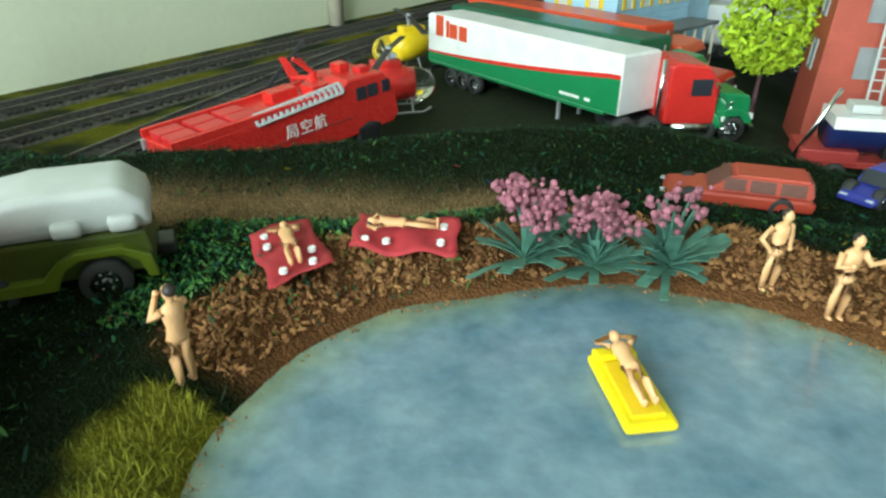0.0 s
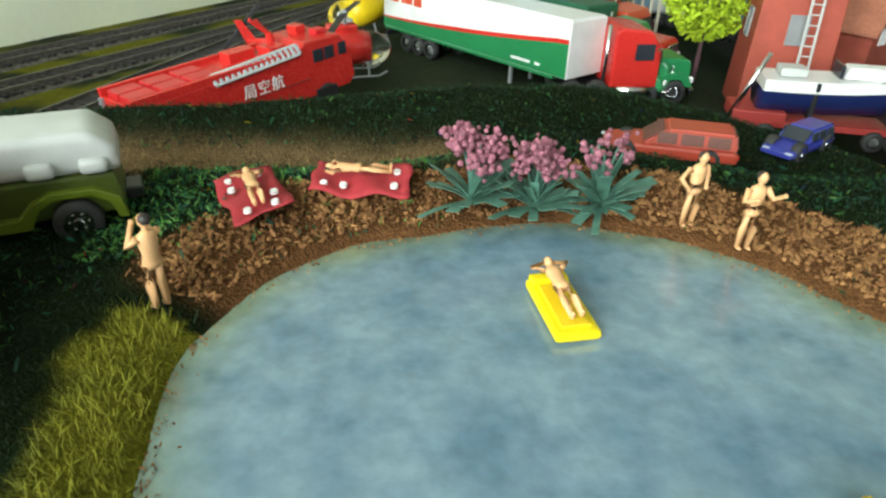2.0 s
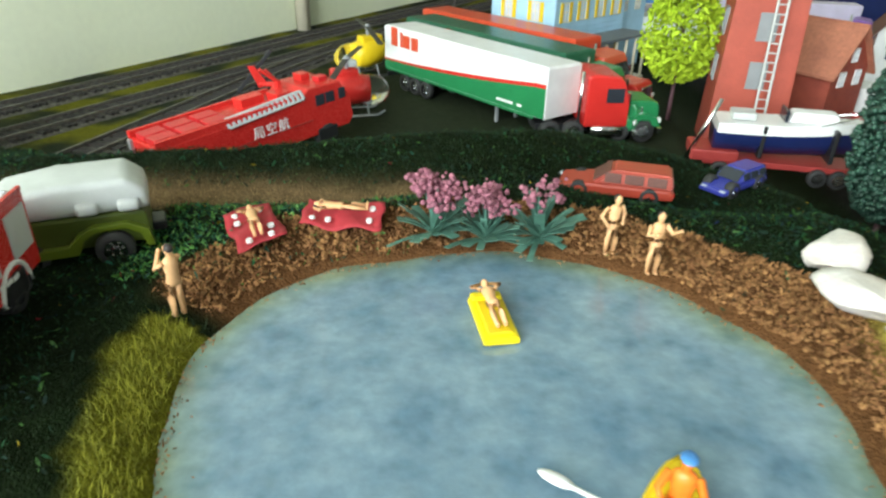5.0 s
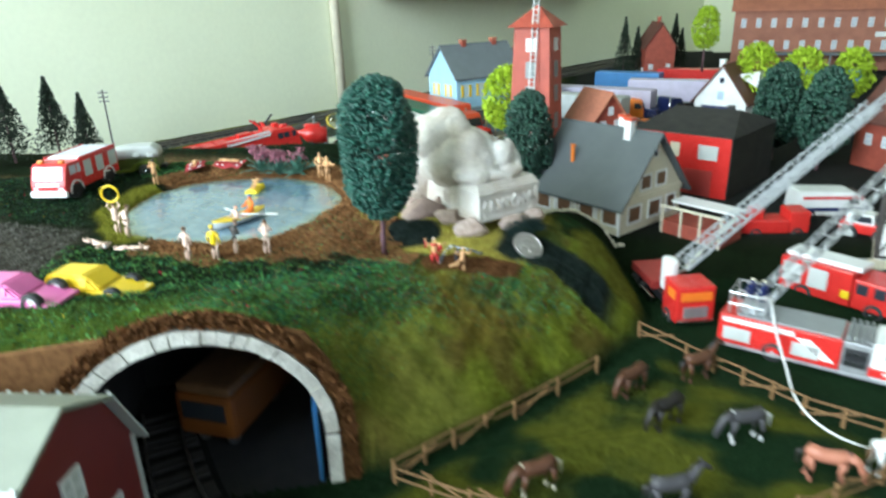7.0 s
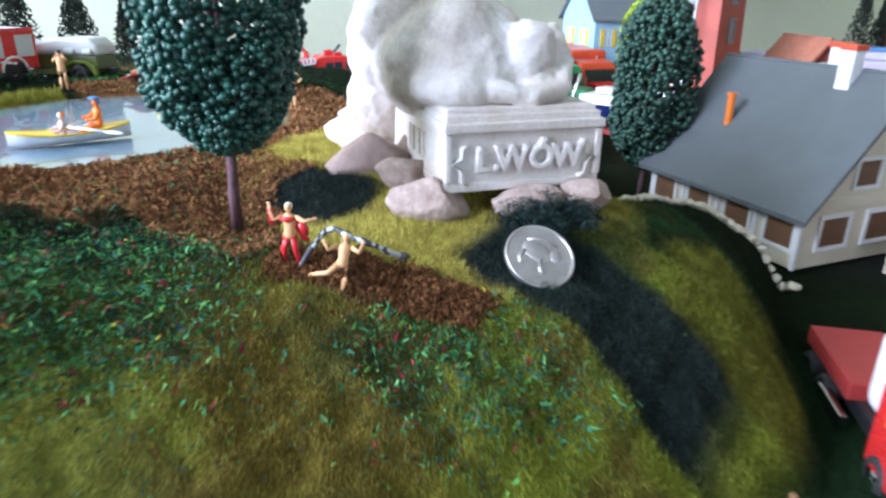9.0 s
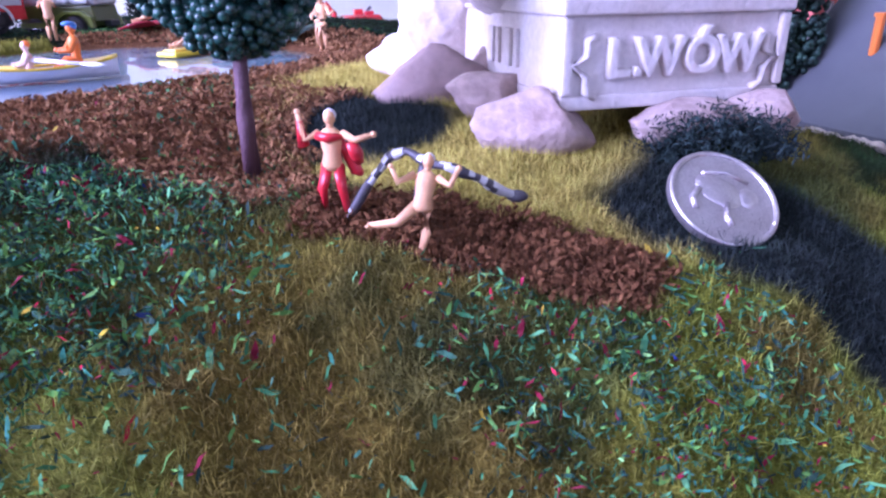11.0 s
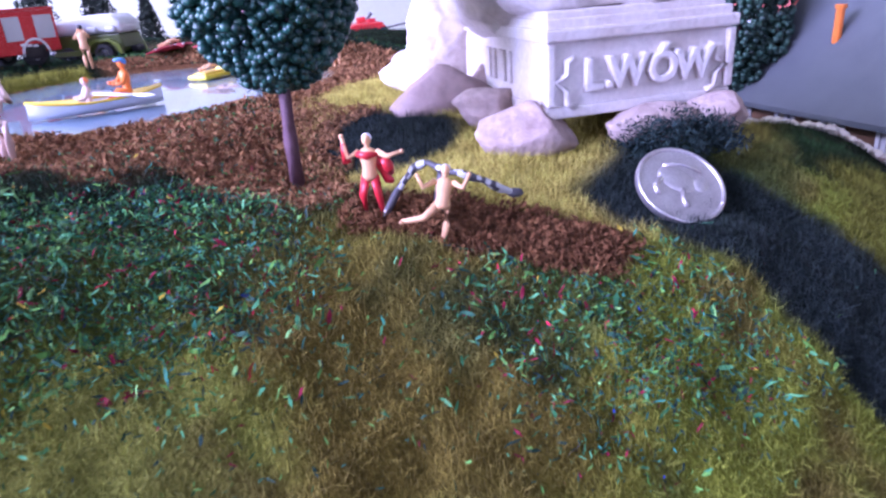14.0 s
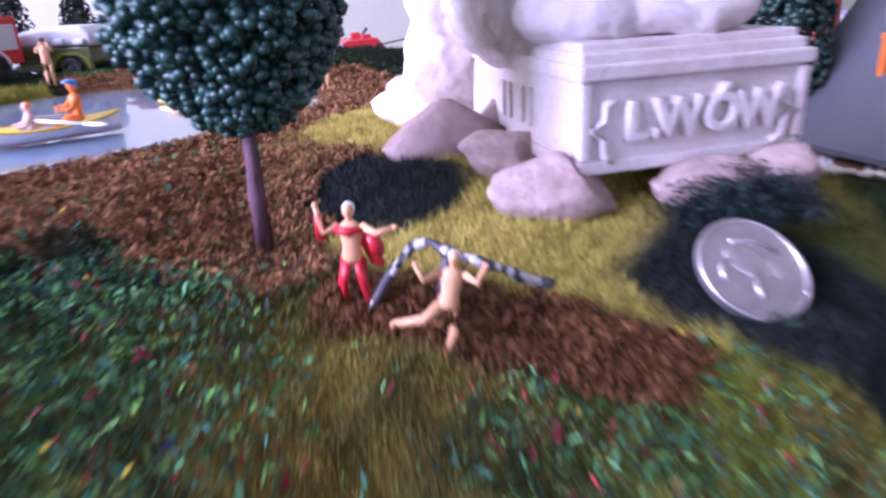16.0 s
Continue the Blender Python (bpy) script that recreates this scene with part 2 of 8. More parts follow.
def box(bm, c, s, bevel=0.0, mi=0, rot=None, taper=None):
    """A box with centre c and sizes s; taper scales its top in x and y."""
    vs = bmesh.ops.create_cube(bm, size=1.0)["verts"]
    for v in vs:
        k = taper if taper and v.co.z > 0 else (1, 1)
        v.co = Vector((v.co.x * s[0] * k[0], v.co.y * s[1] * k[1], v.co.z * s[2]))
    faces = {f for v in vs for f in v.link_faces}
    if bevel:
        edges = list({e for v in vs for e in v.link_edges})
        out = bmesh.ops.bevel(bm, geom=edges, offset=bevel, segments=2, affect="EDGES", profile=0.6)
        faces = set(out["faces"]) | {f for f in faces if f.is_valid}
        vs = list({v for f in faces for v in f.verts})
    for v in vs:
        co = v.co if rot is None else rot @ v.co
        v.co = co + Vector(c)
    for f in faces:
        f.material_index = mi
    return vs


def rod(bm, p0, p1, r0, r1=None, seg=8, mi=0, caps=True):
    p0, p1 = Vector(p0), Vector(p1)
    r1 = r0 if r1 is None else r1
    d = p1 - p0
    q = d.to_track_quat("Z", "Y").to_matrix()
    rings = []
    for p, r in ((p0, r0), (p1, r1)):
        rings.append([bm.verts.new(p + q @ Vector((math.cos(2 * math.pi * i / seg) * r, math.sin(2 * math.pi * i / seg) * r, 0))) for i in range(seg)])
    fs = [bm.faces.new((rings[0][i], rings[0][(i + 1) % seg], rings[1][(i + 1) % seg], rings[1][i])) for i in range(seg)]
    if caps:
        fs.append(bm.faces.new(rings[0][::-1]))
        fs.append(bm.faces.new(rings[1]))
    for f in fs:
        f.material_index = mi


def pipe(bm, pts, radii, seg=8, mi=0):
    """A round tube through points, closed at both ends."""
    pts = [Vector(p) for p in pts]
    if not isinstance(radii, (list, tuple)):
        radii = [radii] * len(pts)
    rings = []
    for i, p in enumerate(pts):
        d = pts[min(i + 1, len(pts) - 1)] - pts[max(i - 1, 0)]
        q = d.to_track_quat("Z", "Y").to_matrix()
        rings.append([bm.verts.new(p + q @ Vector((math.cos(2 * math.pi * k / seg) * radii[i], math.sin(2 * math.pi * k / seg) * radii[i], 0))) for k in range(seg)])
    fs = []
    for a, b in zip(rings, rings[1:]):
        fs += [bm.faces.new((a[k], a[(k + 1) % seg], b[(k + 1) % seg], b[k])) for k in range(seg)]
    fs.append(bm.faces.new(rings[0][::-1]))
    fs.append(bm.faces.new(rings[-1]))
    for f in fs:
        f.material_index = mi


def ball(bm, c, r, mi=0, u=10, v=7, rot=None):
    r = (r, r, r) if isinstance(r, (int, float)) else r
    vs = bmesh.ops.create_uvsphere(bm, u_segments=u, v_segments=v, radius=1.0)["verts"]
    for w in vs:
        co = Vector((w.co.x * r[0], w.co.y * r[1], w.co.z * r[2]))
        w.co = (co if rot is None else rot @ co) + Vector(c)
    for f in {f for w in vs for f in w.link_faces}:
        f.material_index = mi


def prism(bm, pts, y0, y1, mi=0, axis="y", bevel=0.0):
    """A flat outline of (a, b) pairs drawn out along an axis: y gives (a, y, b), x gives (x, a, b), z gives (a, b, z)."""
    def at(a, b, c):
        return {"y": (a, c, b), "x": (c, a, b), "z": (a, b, c)}[axis]
    n = len(pts)
    lo = [bm.verts.new(at(a, b, y0)) for a, b in pts]
    hi = [bm.verts.new(at(a, b, y1)) for a, b in pts]
    fs = [bm.faces.new((lo[i], lo[(i + 1) % n], hi[(i + 1) % n], hi[i])) for i in range(n)]
    fs += [bm.faces.new(lo[::-1]), bm.faces.new(hi)]
    bmesh.ops.recalc_face_normals(bm, faces=fs)
    if bevel:
        edges = list({e for f in fs for e in f.edges})
        fs = set(bmesh.ops.bevel(bm, geom=edges, offset=bevel, segments=2, affect="EDGES", profile=0.6)["faces"]) | {f for f in fs if f.is_valid}
    for f in fs:
        f.material_index = mi


def fast_mesh(name, verts, faces, material, smooth=False, colours=None, layer="tint"):
    me = bpy.data.meshes.new(name)
    verts, faces = np.asarray(verts, dtype=np.float32), np.asarray(faces, dtype=np.int32)
    k = faces.shape[1]
    me.vertices.add(len(verts))
    me.vertices.foreach_set("co", verts.ravel())
    me.loops.add(faces.size)
    me.loops.foreach_set("vertex_index", faces.ravel())
    me.polygons.add(len(faces))
    me.polygons.foreach_set("loop_start", np.arange(0, faces.size, k, dtype=np.int32))
    me.polygons.foreach_set("loop_total", np.full(len(faces), k, dtype=np.int32))
    me.polygons.foreach_set("use_smooth", np.full(len(faces), smooth))
    if colours is not None:
        at = me.color_attributes.new(layer, "FLOAT_COLOR", "POINT")
        at.data.foreach_set("color", np.concatenate([colours, np.ones((len(colours), 1))], 1).astype(np.float32).ravel())
    me.update(calc_edges=True)
    me.materials.append(M[material])
    return new(name, me)


# ---- the lie of the land ----
def sstep(a, b, v):
    k = np.clip((v - a) / (b - a), 0, 1)
    return k * k * (3 - 2 * k)


def bumpy(x, y, s, seed=0.0):
    """Cheap smooth unevenness between -1 and 1."""
    a = np.sin(x * s + 1.7 + seed) * np.cos(y * s * 1.13 + 0.4 + seed * 2)
    b = np.sin((x * 0.8 + y * 0.6) * s * 2.1 + 2.3 + seed) * np.cos((y * 0.8 - x * 0.6) * s * 1.9 + seed)
    c = np.sin((x * 0.6 - y * 0.8) * s * 4.3 + seed) * np.cos((x * 0.7 + y * 0.7) * s * 3.7 + 1.1)
    return 0.5 * a + 0.32 * b + 0.18 * c


def pond_r(x, y):
    """1 on the shore, less on the water."""
    dx, dy = (x - 0.0495) / 0.0715, (y - 0.049) / 0.0755
    a = np.arctan2(dy, dx)
    edge = 1 + 0.025 * np.sin(3 * a + 0.6) + 0.018 * np.sin(5 * a + 1.0) + 0.010 * np.sin(9 * a) + 0.005 * np.sin(17 * a + 2)
    edge = edge + 0.17 * np.exp(-((a + 0.72) / 0.42) ** 2) - 0.05 * np.exp(-((a - 1.8) / 0.8) ** 2) - 0.09 * np.exp(-((a + 2.35) / 0.35) ** 2)
    return np.hypot(dx, dy) / edge


PORTAL = Vector((0.186, -0.132, 0))        # foot of the portal's one side
PORTAL_WAY = Vector((-0.91, -0.415, 0)).normalized()
PORTAL_IN = Vector((-0.415, 0.91, 0)).normalized()


def cliff(x, y):
    return (x - PORTAL.x) * PORTAL_IN.x + (y - PORTAL.y) * PORTAL_IN.y


def lowland(x, y):
    shelf = sstep(0.24, 0.30, y) * sstep(0.21, 0.175, x) * sstep(-0.17, -0.12, x) * sstep(-0.285, -0.255, x * V.x + y * V.y) * sstep(0.145, 0.115, (x - 0.096) * 0.776 + (y - 0.323) * 0.63)
    return -0.0615 + 0.0125 * sstep(0.05, 0.17, y) + 0.005 * sstep(0.16, 0.28, y) + 0.010 * shelf + 0.0008 * bumpy(x, y, 40)


def hill_top(x, y):
    r = pond_r(x, y)
    left = sstep(0.06, -0.02, x)
    back = sstep(0.09, 0.14, y) * sstep(0.14, 0.06, x)
    top = 0.003 + 0.0045 * np.maximum(left * 0.4, back) * sstep(1.05, 1.35, r)
    top = top + 0.012 * sstep(0.085, 0.040, cliff(x, y)) * sstep(0.205, 0.165, x)
    top = top - 0.004 * sstep(0.10, 0.20, x) * sstep(1.0, 1.4, r) * sstep(0.10, -0.02, y) * sstep(0.10, 0.17, x)
    top = top - 0.009 * sstep(0.07, 0.16, x) * sstep(0.13, 0.19, y)
    crest = (y - 0.192) - 0.32 * np.clip(x + 0.02, -0.08, 0.07)
    top = top + 0.0025 * np.exp(-(crest / 0.018) ** 2) * sstep(0.09, 0.05, x)
    top = top - 0.006 * np.exp(-(((y - 0.150) - 0.10 * (x + 0.02)) / 0.012) ** 2) * sstep(0.05, 0.0, x)
    top = top - 0.020 * sstep(-0.105, -0.19, x) * sstep(0.06, 0.16, y)
    return top + 0.0009 * bumpy(x, y, 90) + 0.0011 * bumpy(x, y, 260, 3.0) * sstep(1.0, 1.1, r)


def land(x, y):
    x, y = np.asarray(x, dtype=float), np.asarray(y, dtype=float)
    low = lowland(x, y)
    d2 = (x - 0.212) * -0.775 + (y + 0.13) * 0.633 + 0.004 * bumpy(x, y, 60, 1.0)
    d3 = 0.326 - 0.018 * sstep(0.05, 0.12, y) - x + 0.003 * bumpy(x, y, 70, 2.0)
    fs = (x - 0.256) * 0.707 + (y - 0.085) * 0.707
    d5 = np.maximum((x - 0.256) * 0.707 - (y - 0.085) * 0.707 + 0.012 * np.sin(math.pi * np.clip(fs / 0.0792, 0, 1)) + 0.010, np.maximum(0.005 - fs, 0.20 - x))
    d4 = 0.249 + 0.30 * np.clip(x, -0.09, 0.10) - y + 0.06 * sstep(-0.10, -0.20, x) - 0.05 * sstep(0.13, 0.20, x) + 0.004 * bumpy(x, y, 50, 4.0)
    g = (1 - np.exp(-np.maximum(d2, 0) / 0.028)) * (1 - np.exp(-np.maximum(d3, 0) / 0.026)) * (1 - np.exp(-np.maximum(d4, 0) / 0.016)) * (1 - np.exp(-np.maximum(d5, 0) / 0.006))
    g = g * sstep(-0.0012, 0.0012, cliff(x, y))
    z = low + (hill_top(x, y) - low) * g
    lumps = np.clip(g * (1 - g) * 4, 0, 1) * sstep(0.05, 0.02, y)
    z = z + lumps * (0.0034 * bumpy(x, y, 150, 7.0) + 0.0013 * bumpy(x, y, 430, 1.0))
    # the turf lies over the crown of the tunnel arch
    al, ins = (x - PORTAL.x) * PORTAL_WAY.x + (y - PORTAL.y) * PORTAL_WAY.y - 0.047, cliff(x, y)
    crown = -0.036 + np.sqrt(np.maximum(0.0555 ** 2 - al ** 2, 0)) - 0.26 * ins
    z = np.where((np.abs(al) < 0.0555) & (ins > 0) & (ins < 0.07), np.maximum(z, crown), z)
    z = z - 0.0045 * np.exp(-(((x - 0.119) / 0.023) ** 2 + ((y + 0.015) / 0.022) ** 2))
    z = z - 0.0075 * np.exp(-(((x - 0.176) / 0.022) ** 2 + ((y + 0.006) / 0.020) ** 2))
    flat = np.exp(-(((x - 0.132) / 0.055) ** 2 + ((y - 0.190) / 0.024) ** 2))
    z = z + np.minimum(-0.0105 - z, 0) * np.clip(flat * 1.4, 0, 1)
    r = pond_r(x, y)
    z = np.where(r < 1.15, z * sstep(0.99, 1.15, r) + 0.0012 * sstep(0.95, 1.04, r) * (1 - sstep(1.04, 1.15, r)) - 0.004 * sstep(1.01, 0.95, r), z)
    return z


def hz(x, y):
    return float(land(x, y))

# ---- colours of the scenic cover ----
DARK = np.array((0.009, 0.016, 0.006))
MOSS = np.array((0.175, 0.195, 0.018))
TAN = np.array((0.150, 0.104, 0.020))
YELLOW = np.array((0.30, 0.29, 0.03))
BROWN = np.array((0.110, 0.050, 0.020))
SAND = np.array((0.23, 0.15, 0.075))
GRAVEL = np.array((0.050, 0.044, 0.033))
SLATE = np.array((0.016, 0.024, 0.022))
FIELD = np.array((0.095, 0.100, 0.012))
TURF = np.array((0.010, 0.026, 0.010))


def lerp(a, b, k):
    return a * (1 - k[:, None]) + b * k[:, None]


def cover(x, y, z):
    """The colour of the cover at each place."""
    r = pond_r(x, y)
    n1, n2 = bumpy(x, y, 45, 5.0), bumpy(x, y, 140, 6.0)
    c = np.tile(DARK, (len(x), 1)) * (1 + 0.25 * n2)[:, None]
    d2 = (x - 0.212) * -0.775 + (y + 0.13) * 0.633
    # the slope down to the paddock
    slope = sstep(0.090, 0.050, d2) * sstep(0.335, 0.315, x) * (y < 0.05)
    s2 = (x - 0.212) * 0.633 + (y + 0.13) * 0.775
    c = lerp(c, MOSS, slope * (0.85 + 0.15 * n1))
    c = lerp(c, TAN, slope * sstep(0.048, 0.062, s2 + 0.006 * n2) * sstep(0.115, 0.095, s2 + 0.006 * n1) * sstep(0.012, 0.026, d2) * 0.85)
    c = lerp(c, np.array((0.115, 0.078, 0.020)), sstep(0.15, 0.6, -n1 + 0.6 * n2) * slope * 0.75)
    c = lerp(c, TURF * 1.8, sstep(0.25, 0.75, n1 + 0.5 * n2) * slope * 0.6)
    c = lerp(c, np.array((0.020, 0.050, 0.014)), slope * sstep(0.066, 0.054, s2 + 0.005 * n2) * sstep(0.046, 0.060, d2 + 0.006 * n1) * 0.7)
    c = lerp(c, np.array((0.215, 0.215, 0.040)), slope * sstep(0.060, 0.040, s2 + 0.006 * n2) * sstep(0.056, 0.040, d2 + 0.004 * n1) * 0.75)
    # the shoulder over the tunnel
    front = sstep(0.055, 0.03, cliff(x, y)) * sstep(0.20, 0.15, x)
    c = lerp(c, np.array((0.095, 0.150, 0.018)), front * (0.7 + 0.3 * n2))
    c = lerp(c, BROWN * 1.1, sstep(0.010, 0.003, cliff(x, y)) * sstep(0.23, 0.19, x) * (cliff(x, y) > -0.004) * (0.6 + 0.4 * n2))
    # gravel drive
    drive = sstep(-0.020, -0.040, y + 0.15 * (x - 0.02) + 0.01 * n1) * sstep(0.020, 0.005, x + 0.35 * (y + 0.06) + 0.006 * n2) * sstep(-0.14, -0.12, y)
    c = lerp(c, GRAVEL, drive)
    # dirt track behind the towels
    track = np.exp(-(((y - 0.150) - 0.10 * (x + 0.02) + 0.004 * n1) / 0.010) ** 2) * sstep(0.05, 0.01, x)
    c = lerp(c, SAND * 0.8, np.clip(track * 1.3, 0, 1))
    # bank round the pond
    ang = np.arctan2(y - 0.049, x - 0.051)
    yellow = sstep(1.25, 1.16, r + 0.06 * n2) * (np.cos(ang - math.radians(212)) > 0.64)
    bank = sstep(1.38, 1.26, r * (1 - 0.20 * np.clip(np.cos(ang + 0.25), 0, 1) ** 2) + 0.10 * n2)
    c = lerp(c, BROWN * 1.25, bank * sstep(0.62, 0.50, np.cos(ang - math.radians(212))))
    c = lerp(c, YELLOW * 0.52, yellow)
    # round the statue
    sx, sy = (x - 0.205) * 0.62 + (y - 0.05) * 0.78, (x - 0.205) * -0.78 + (y - 0.05) * 0.62
    halo = sstep(0.066, 0.055, np.hypot(sx * 1.05, sy * 0.9) + 0.006 * n2)
    c = lerp(c, np.array((0.36, 0.295, 0.060)), halo)
    patch = sstep(0.023, 0.018, np.hypot(x - 0.184, (y - 0.018) * 1.25) + 0.004 * n2)
    c = lerp(c, SLATE, patch)
    on_x = np.clip(((x - 0.208) * 0.959 + (y + 0.0195) * 0.284), 0, 0.038)
    soil = sstep(0.0090, 0.0065, np.hypot(x - 0.208 - on_x * 0.959, y + 0.0195 - on_x * 0.284) + 0.003 * n2)
    c = lerp(c, BROWN * 0.8, soil)
    lobe = np.hypot(x - np.clip(x, 0.115, 0.182), (y + 0.009) + 0.14 * (x - 0.15)) + 0.005 * n2
    c = lerp(c, BROWN, sstep(0.017, 0.012, lobe))
    # the dark scree with the coin, running down towards the yard
    k = (x - 0.245) * 0.993 - (y - 0.020) * 0.115
    w = (x - 0.245) * 0.115 + (y - 0.020) * 0.993
    scree = sstep(0.0190, 0.0145, np.abs(w - 0.0010 - 0.05 * k) + 0.004 * n2) * sstep(-0.012, -0.004, k) * sstep(0.066, 0.052, k)
    c = lerp(c, SLATE, scree)
    side = sstep(0.014, 0.020, w) * (w < 0.07) * sstep(-0.02, 0.0, k) * (x < 0.325)
    c = lerp(c, np.array((0.100, 0.098, 0.012)), side * sstep(-0.1, 0.4, n1 + 0.4 * n2))
    c = lerp(c, np.array((0.018, 0.052, 0.014)), side * sstep(0.1, -0.4, n1 + 0.4 * n2) * 0.8)
    # paddock and yard
    low = sstep(-0.048, -0.060, z) * (y < 0.10)
    c = lerp(c, TURF, low)
    pad = sstep(0.003, 0.012, -d2) * sstep(-0.150, -0.139, y - 0.35 * np.maximum(x - 0.34, 0)) * sstep(0.0, 0.015, -((x - 0.317) * 0.58 + (y - 0.008) * 0.81)) * sstep(0.44, 0.425, x)
    c = lerp(c, FIELD, pad * sstep(-0.35, 0.35, n1 + 0.35 * n2))
    south = sstep(-0.143, -0.152, y - 0.35 * np.maximum(x - 0.33, 0)) * low
    c = lerp(c, np.array((0.010, 0.011, 0.007)), south)
    # behind the hill: scatter and grass along the line
    vv = x * V.x + y * V.y
    rear = sstep(0.225, 0.27, y) * sstep(0.24, 0.20, x)
    c = lerp(c, np.array((0.028, 0.036, 0.020)), rear)
    strip = rear * sstep(-0.30, -0.33, vv) * sstep(-0.2, 0.25, n1)
    c = lerp(c, YELLOW * 0.5, strip)
    town = sstep(0.24, 0.26, x) * sstep(0.14, 0.20, y)
    c = lerp(c, np.array((0.030, 0.030, 0.029)), town * 0.85)
    return np.clip(c, 0.004, 0.9)


def spaced(stops):
    out = []
    for (a, step), (b, _) in zip(stops, stops[1:]):
        out += list(np.arange(a, b - step * 0.5, step))
    return np.array(out + [stops[-1][0]])


# ---- ground: one sheet, finer where the hill is ----
gx = spaced([(-0.9, 0.03), (-0.24, 0.006), (-0.12, 0.0022), (0.15, 0.0016), (0.34, 0.003), (0.5, 0.012), (0.8, 0.05), (1.9, 0)])
gy = spaced([(-0.9, 0.03), (-0.26, 0.006), (-0.18, 0.0018), (0.06, 0.0022), (0.28, 0.006), (0.5, 0.02), (0.9, 0.05), (2.2, 0)])
GX, GY = np.meshgrid(gx, gy)
fx, fy = GX.ravel(), GY.ravel()
fz = land(fx, fy)
nx, ny = len(gx), len(gy)
idx = np.arange(nx * ny).reshape(ny, nx)
quads = np.stack([idx[:-1, :-1], idx[:-1, 1:], idx[1:, 1:], idx[1:, :-1]], -1).reshape(-1, 4)
# the steep face behind the portal is left open: the stone face and the tunnel stand there
along = (fx - PORTAL.x) * PORTAL_WAY.x + (fy - PORTAL.y) * PORTAL_WAY.y
drop = fz[quads].max(1) - fz[quads].min(1)
face_d = cliff(fx, fy)[quads].mean(1)
gate = (drop > 0.0035) & (along[quads].mean(1) > -0.012) & (along[quads].mean(1) < 0.16) & (np.abs(face_d) < 0.0045)
gu, gv = (fx * U.x + fy * U.y)[quads], (fx * V.x + fy * V.y)[quads]
inroom = (gv.max(1) > WALL_V + 0.002) & (gu.min(1) > -0.99) & (gu.max(1) < 1.88) & (gv.max(1) < 1.68)
ground = fast_mesh("ground", np.stack([fx, fy, fz], 1), quads[~gate & inroom], "ground", True, cover(fx, fy, fz), "zone")
tagged(ground, "scenic ground of a model layout, green turf and brown soil", "ground", kind="structure")

# pond
pa = np.linspace(0, 2 * math.pi, 181)[:-1]
rings = [0.0, 0.2, 0.4, 0.55, 0.65, 0.72, 0.78, 0.83, 0.87, 0.90, 0.93, 0.96, 0.98, 1.0]
pv = [(0.0495, 0.049, 0.0)]
for k in rings[1:]:
    for a in pa:
        ex, ey = math.cos(a), math.sin(a)
        s = k / float(pond_r(0.0495 + 0.0715 * ex, 0.049 + 0.0755 * ey)) * 1.012
        pv.append((0.0495 + 0.0715 * ex * s, 0.049 + 0.0755 * ey * s, 0.0))
bm = bmesh.new()
vs = [bm.verts.new(p) for p in pv]
n = len(pa)
for i in range(n):
    bm.faces.new((vs[0], vs[1 + i], vs[1 + (i + 1) % n]))
for k in range(len(rings) - 2):
    a0, b0 = 1 + k * n, 1 + (k + 1) * n
    for i in range(n):
        bm.faces.new((vs[a0 + i], vs[b0 + i], vs[b0 + (i + 1) % n], vs[a0 + (i + 1) % n]))
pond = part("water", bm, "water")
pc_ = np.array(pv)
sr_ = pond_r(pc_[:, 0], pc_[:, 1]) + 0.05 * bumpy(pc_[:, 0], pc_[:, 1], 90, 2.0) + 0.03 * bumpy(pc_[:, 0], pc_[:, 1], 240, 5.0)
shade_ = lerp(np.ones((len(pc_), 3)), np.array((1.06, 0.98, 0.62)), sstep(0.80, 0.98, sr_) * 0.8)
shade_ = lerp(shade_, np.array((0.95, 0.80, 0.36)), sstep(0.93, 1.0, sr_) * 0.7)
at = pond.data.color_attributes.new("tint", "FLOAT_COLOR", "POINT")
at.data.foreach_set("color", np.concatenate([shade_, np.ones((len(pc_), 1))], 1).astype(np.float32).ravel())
tagged(pond, "pond of cloudy blue-grey painted resin", "pond", kind="structure")

# board, floor, walls, ceiling
bm = bmesh.new()
box(bm, room(0.45, 0.62, -0.115), (2.9, 2.15, 0.05), rot=pose(0, 0, 0, 0, 0, ROOM_YAW).to_3x3())
tagged(part("baseboard", bm, "wood"), "plywood board under the layout", "board", kind="structure")
turn = pose(0, 0, 0, 0, 0, ROOM_YAW).to_3x3()


def slab(name, u0, u1, v0, v1, z0, z1, material, label, category):
    b = bmesh.new()
    box(b, room((u0 + u1) / 2, (v0 + v1) / 2, (z0 + z1) / 2), (u1 - u0, v1 - v0, z1 - z0), rot=turn)
    return tagged(part(name, b, material), label, category, kind="structure")


slab("floor", -1.15, 2.3, WALL_V - 0.1, 2.5, -0.95, -0.88, "room_floor", "brown wooden room floor", "floor")
slab("ceiling", -1.15, 2.3, WALL_V - 0.1, 2.5, 1.62, 1.70, "white_wall", "white painted ceiling", "ceiling")
slab("wall_west", -1.15, 2.3, WALL_V - 0.1, WALL_V, -0.88, 1.62, "wall", "pale yellow-green painted wall", "wall")
slab("wall_north", 2.2, 2.3, WALL_V, 2.5, -0.88, 1.62, "wall", "pale yellow-green painted wall", "wall")
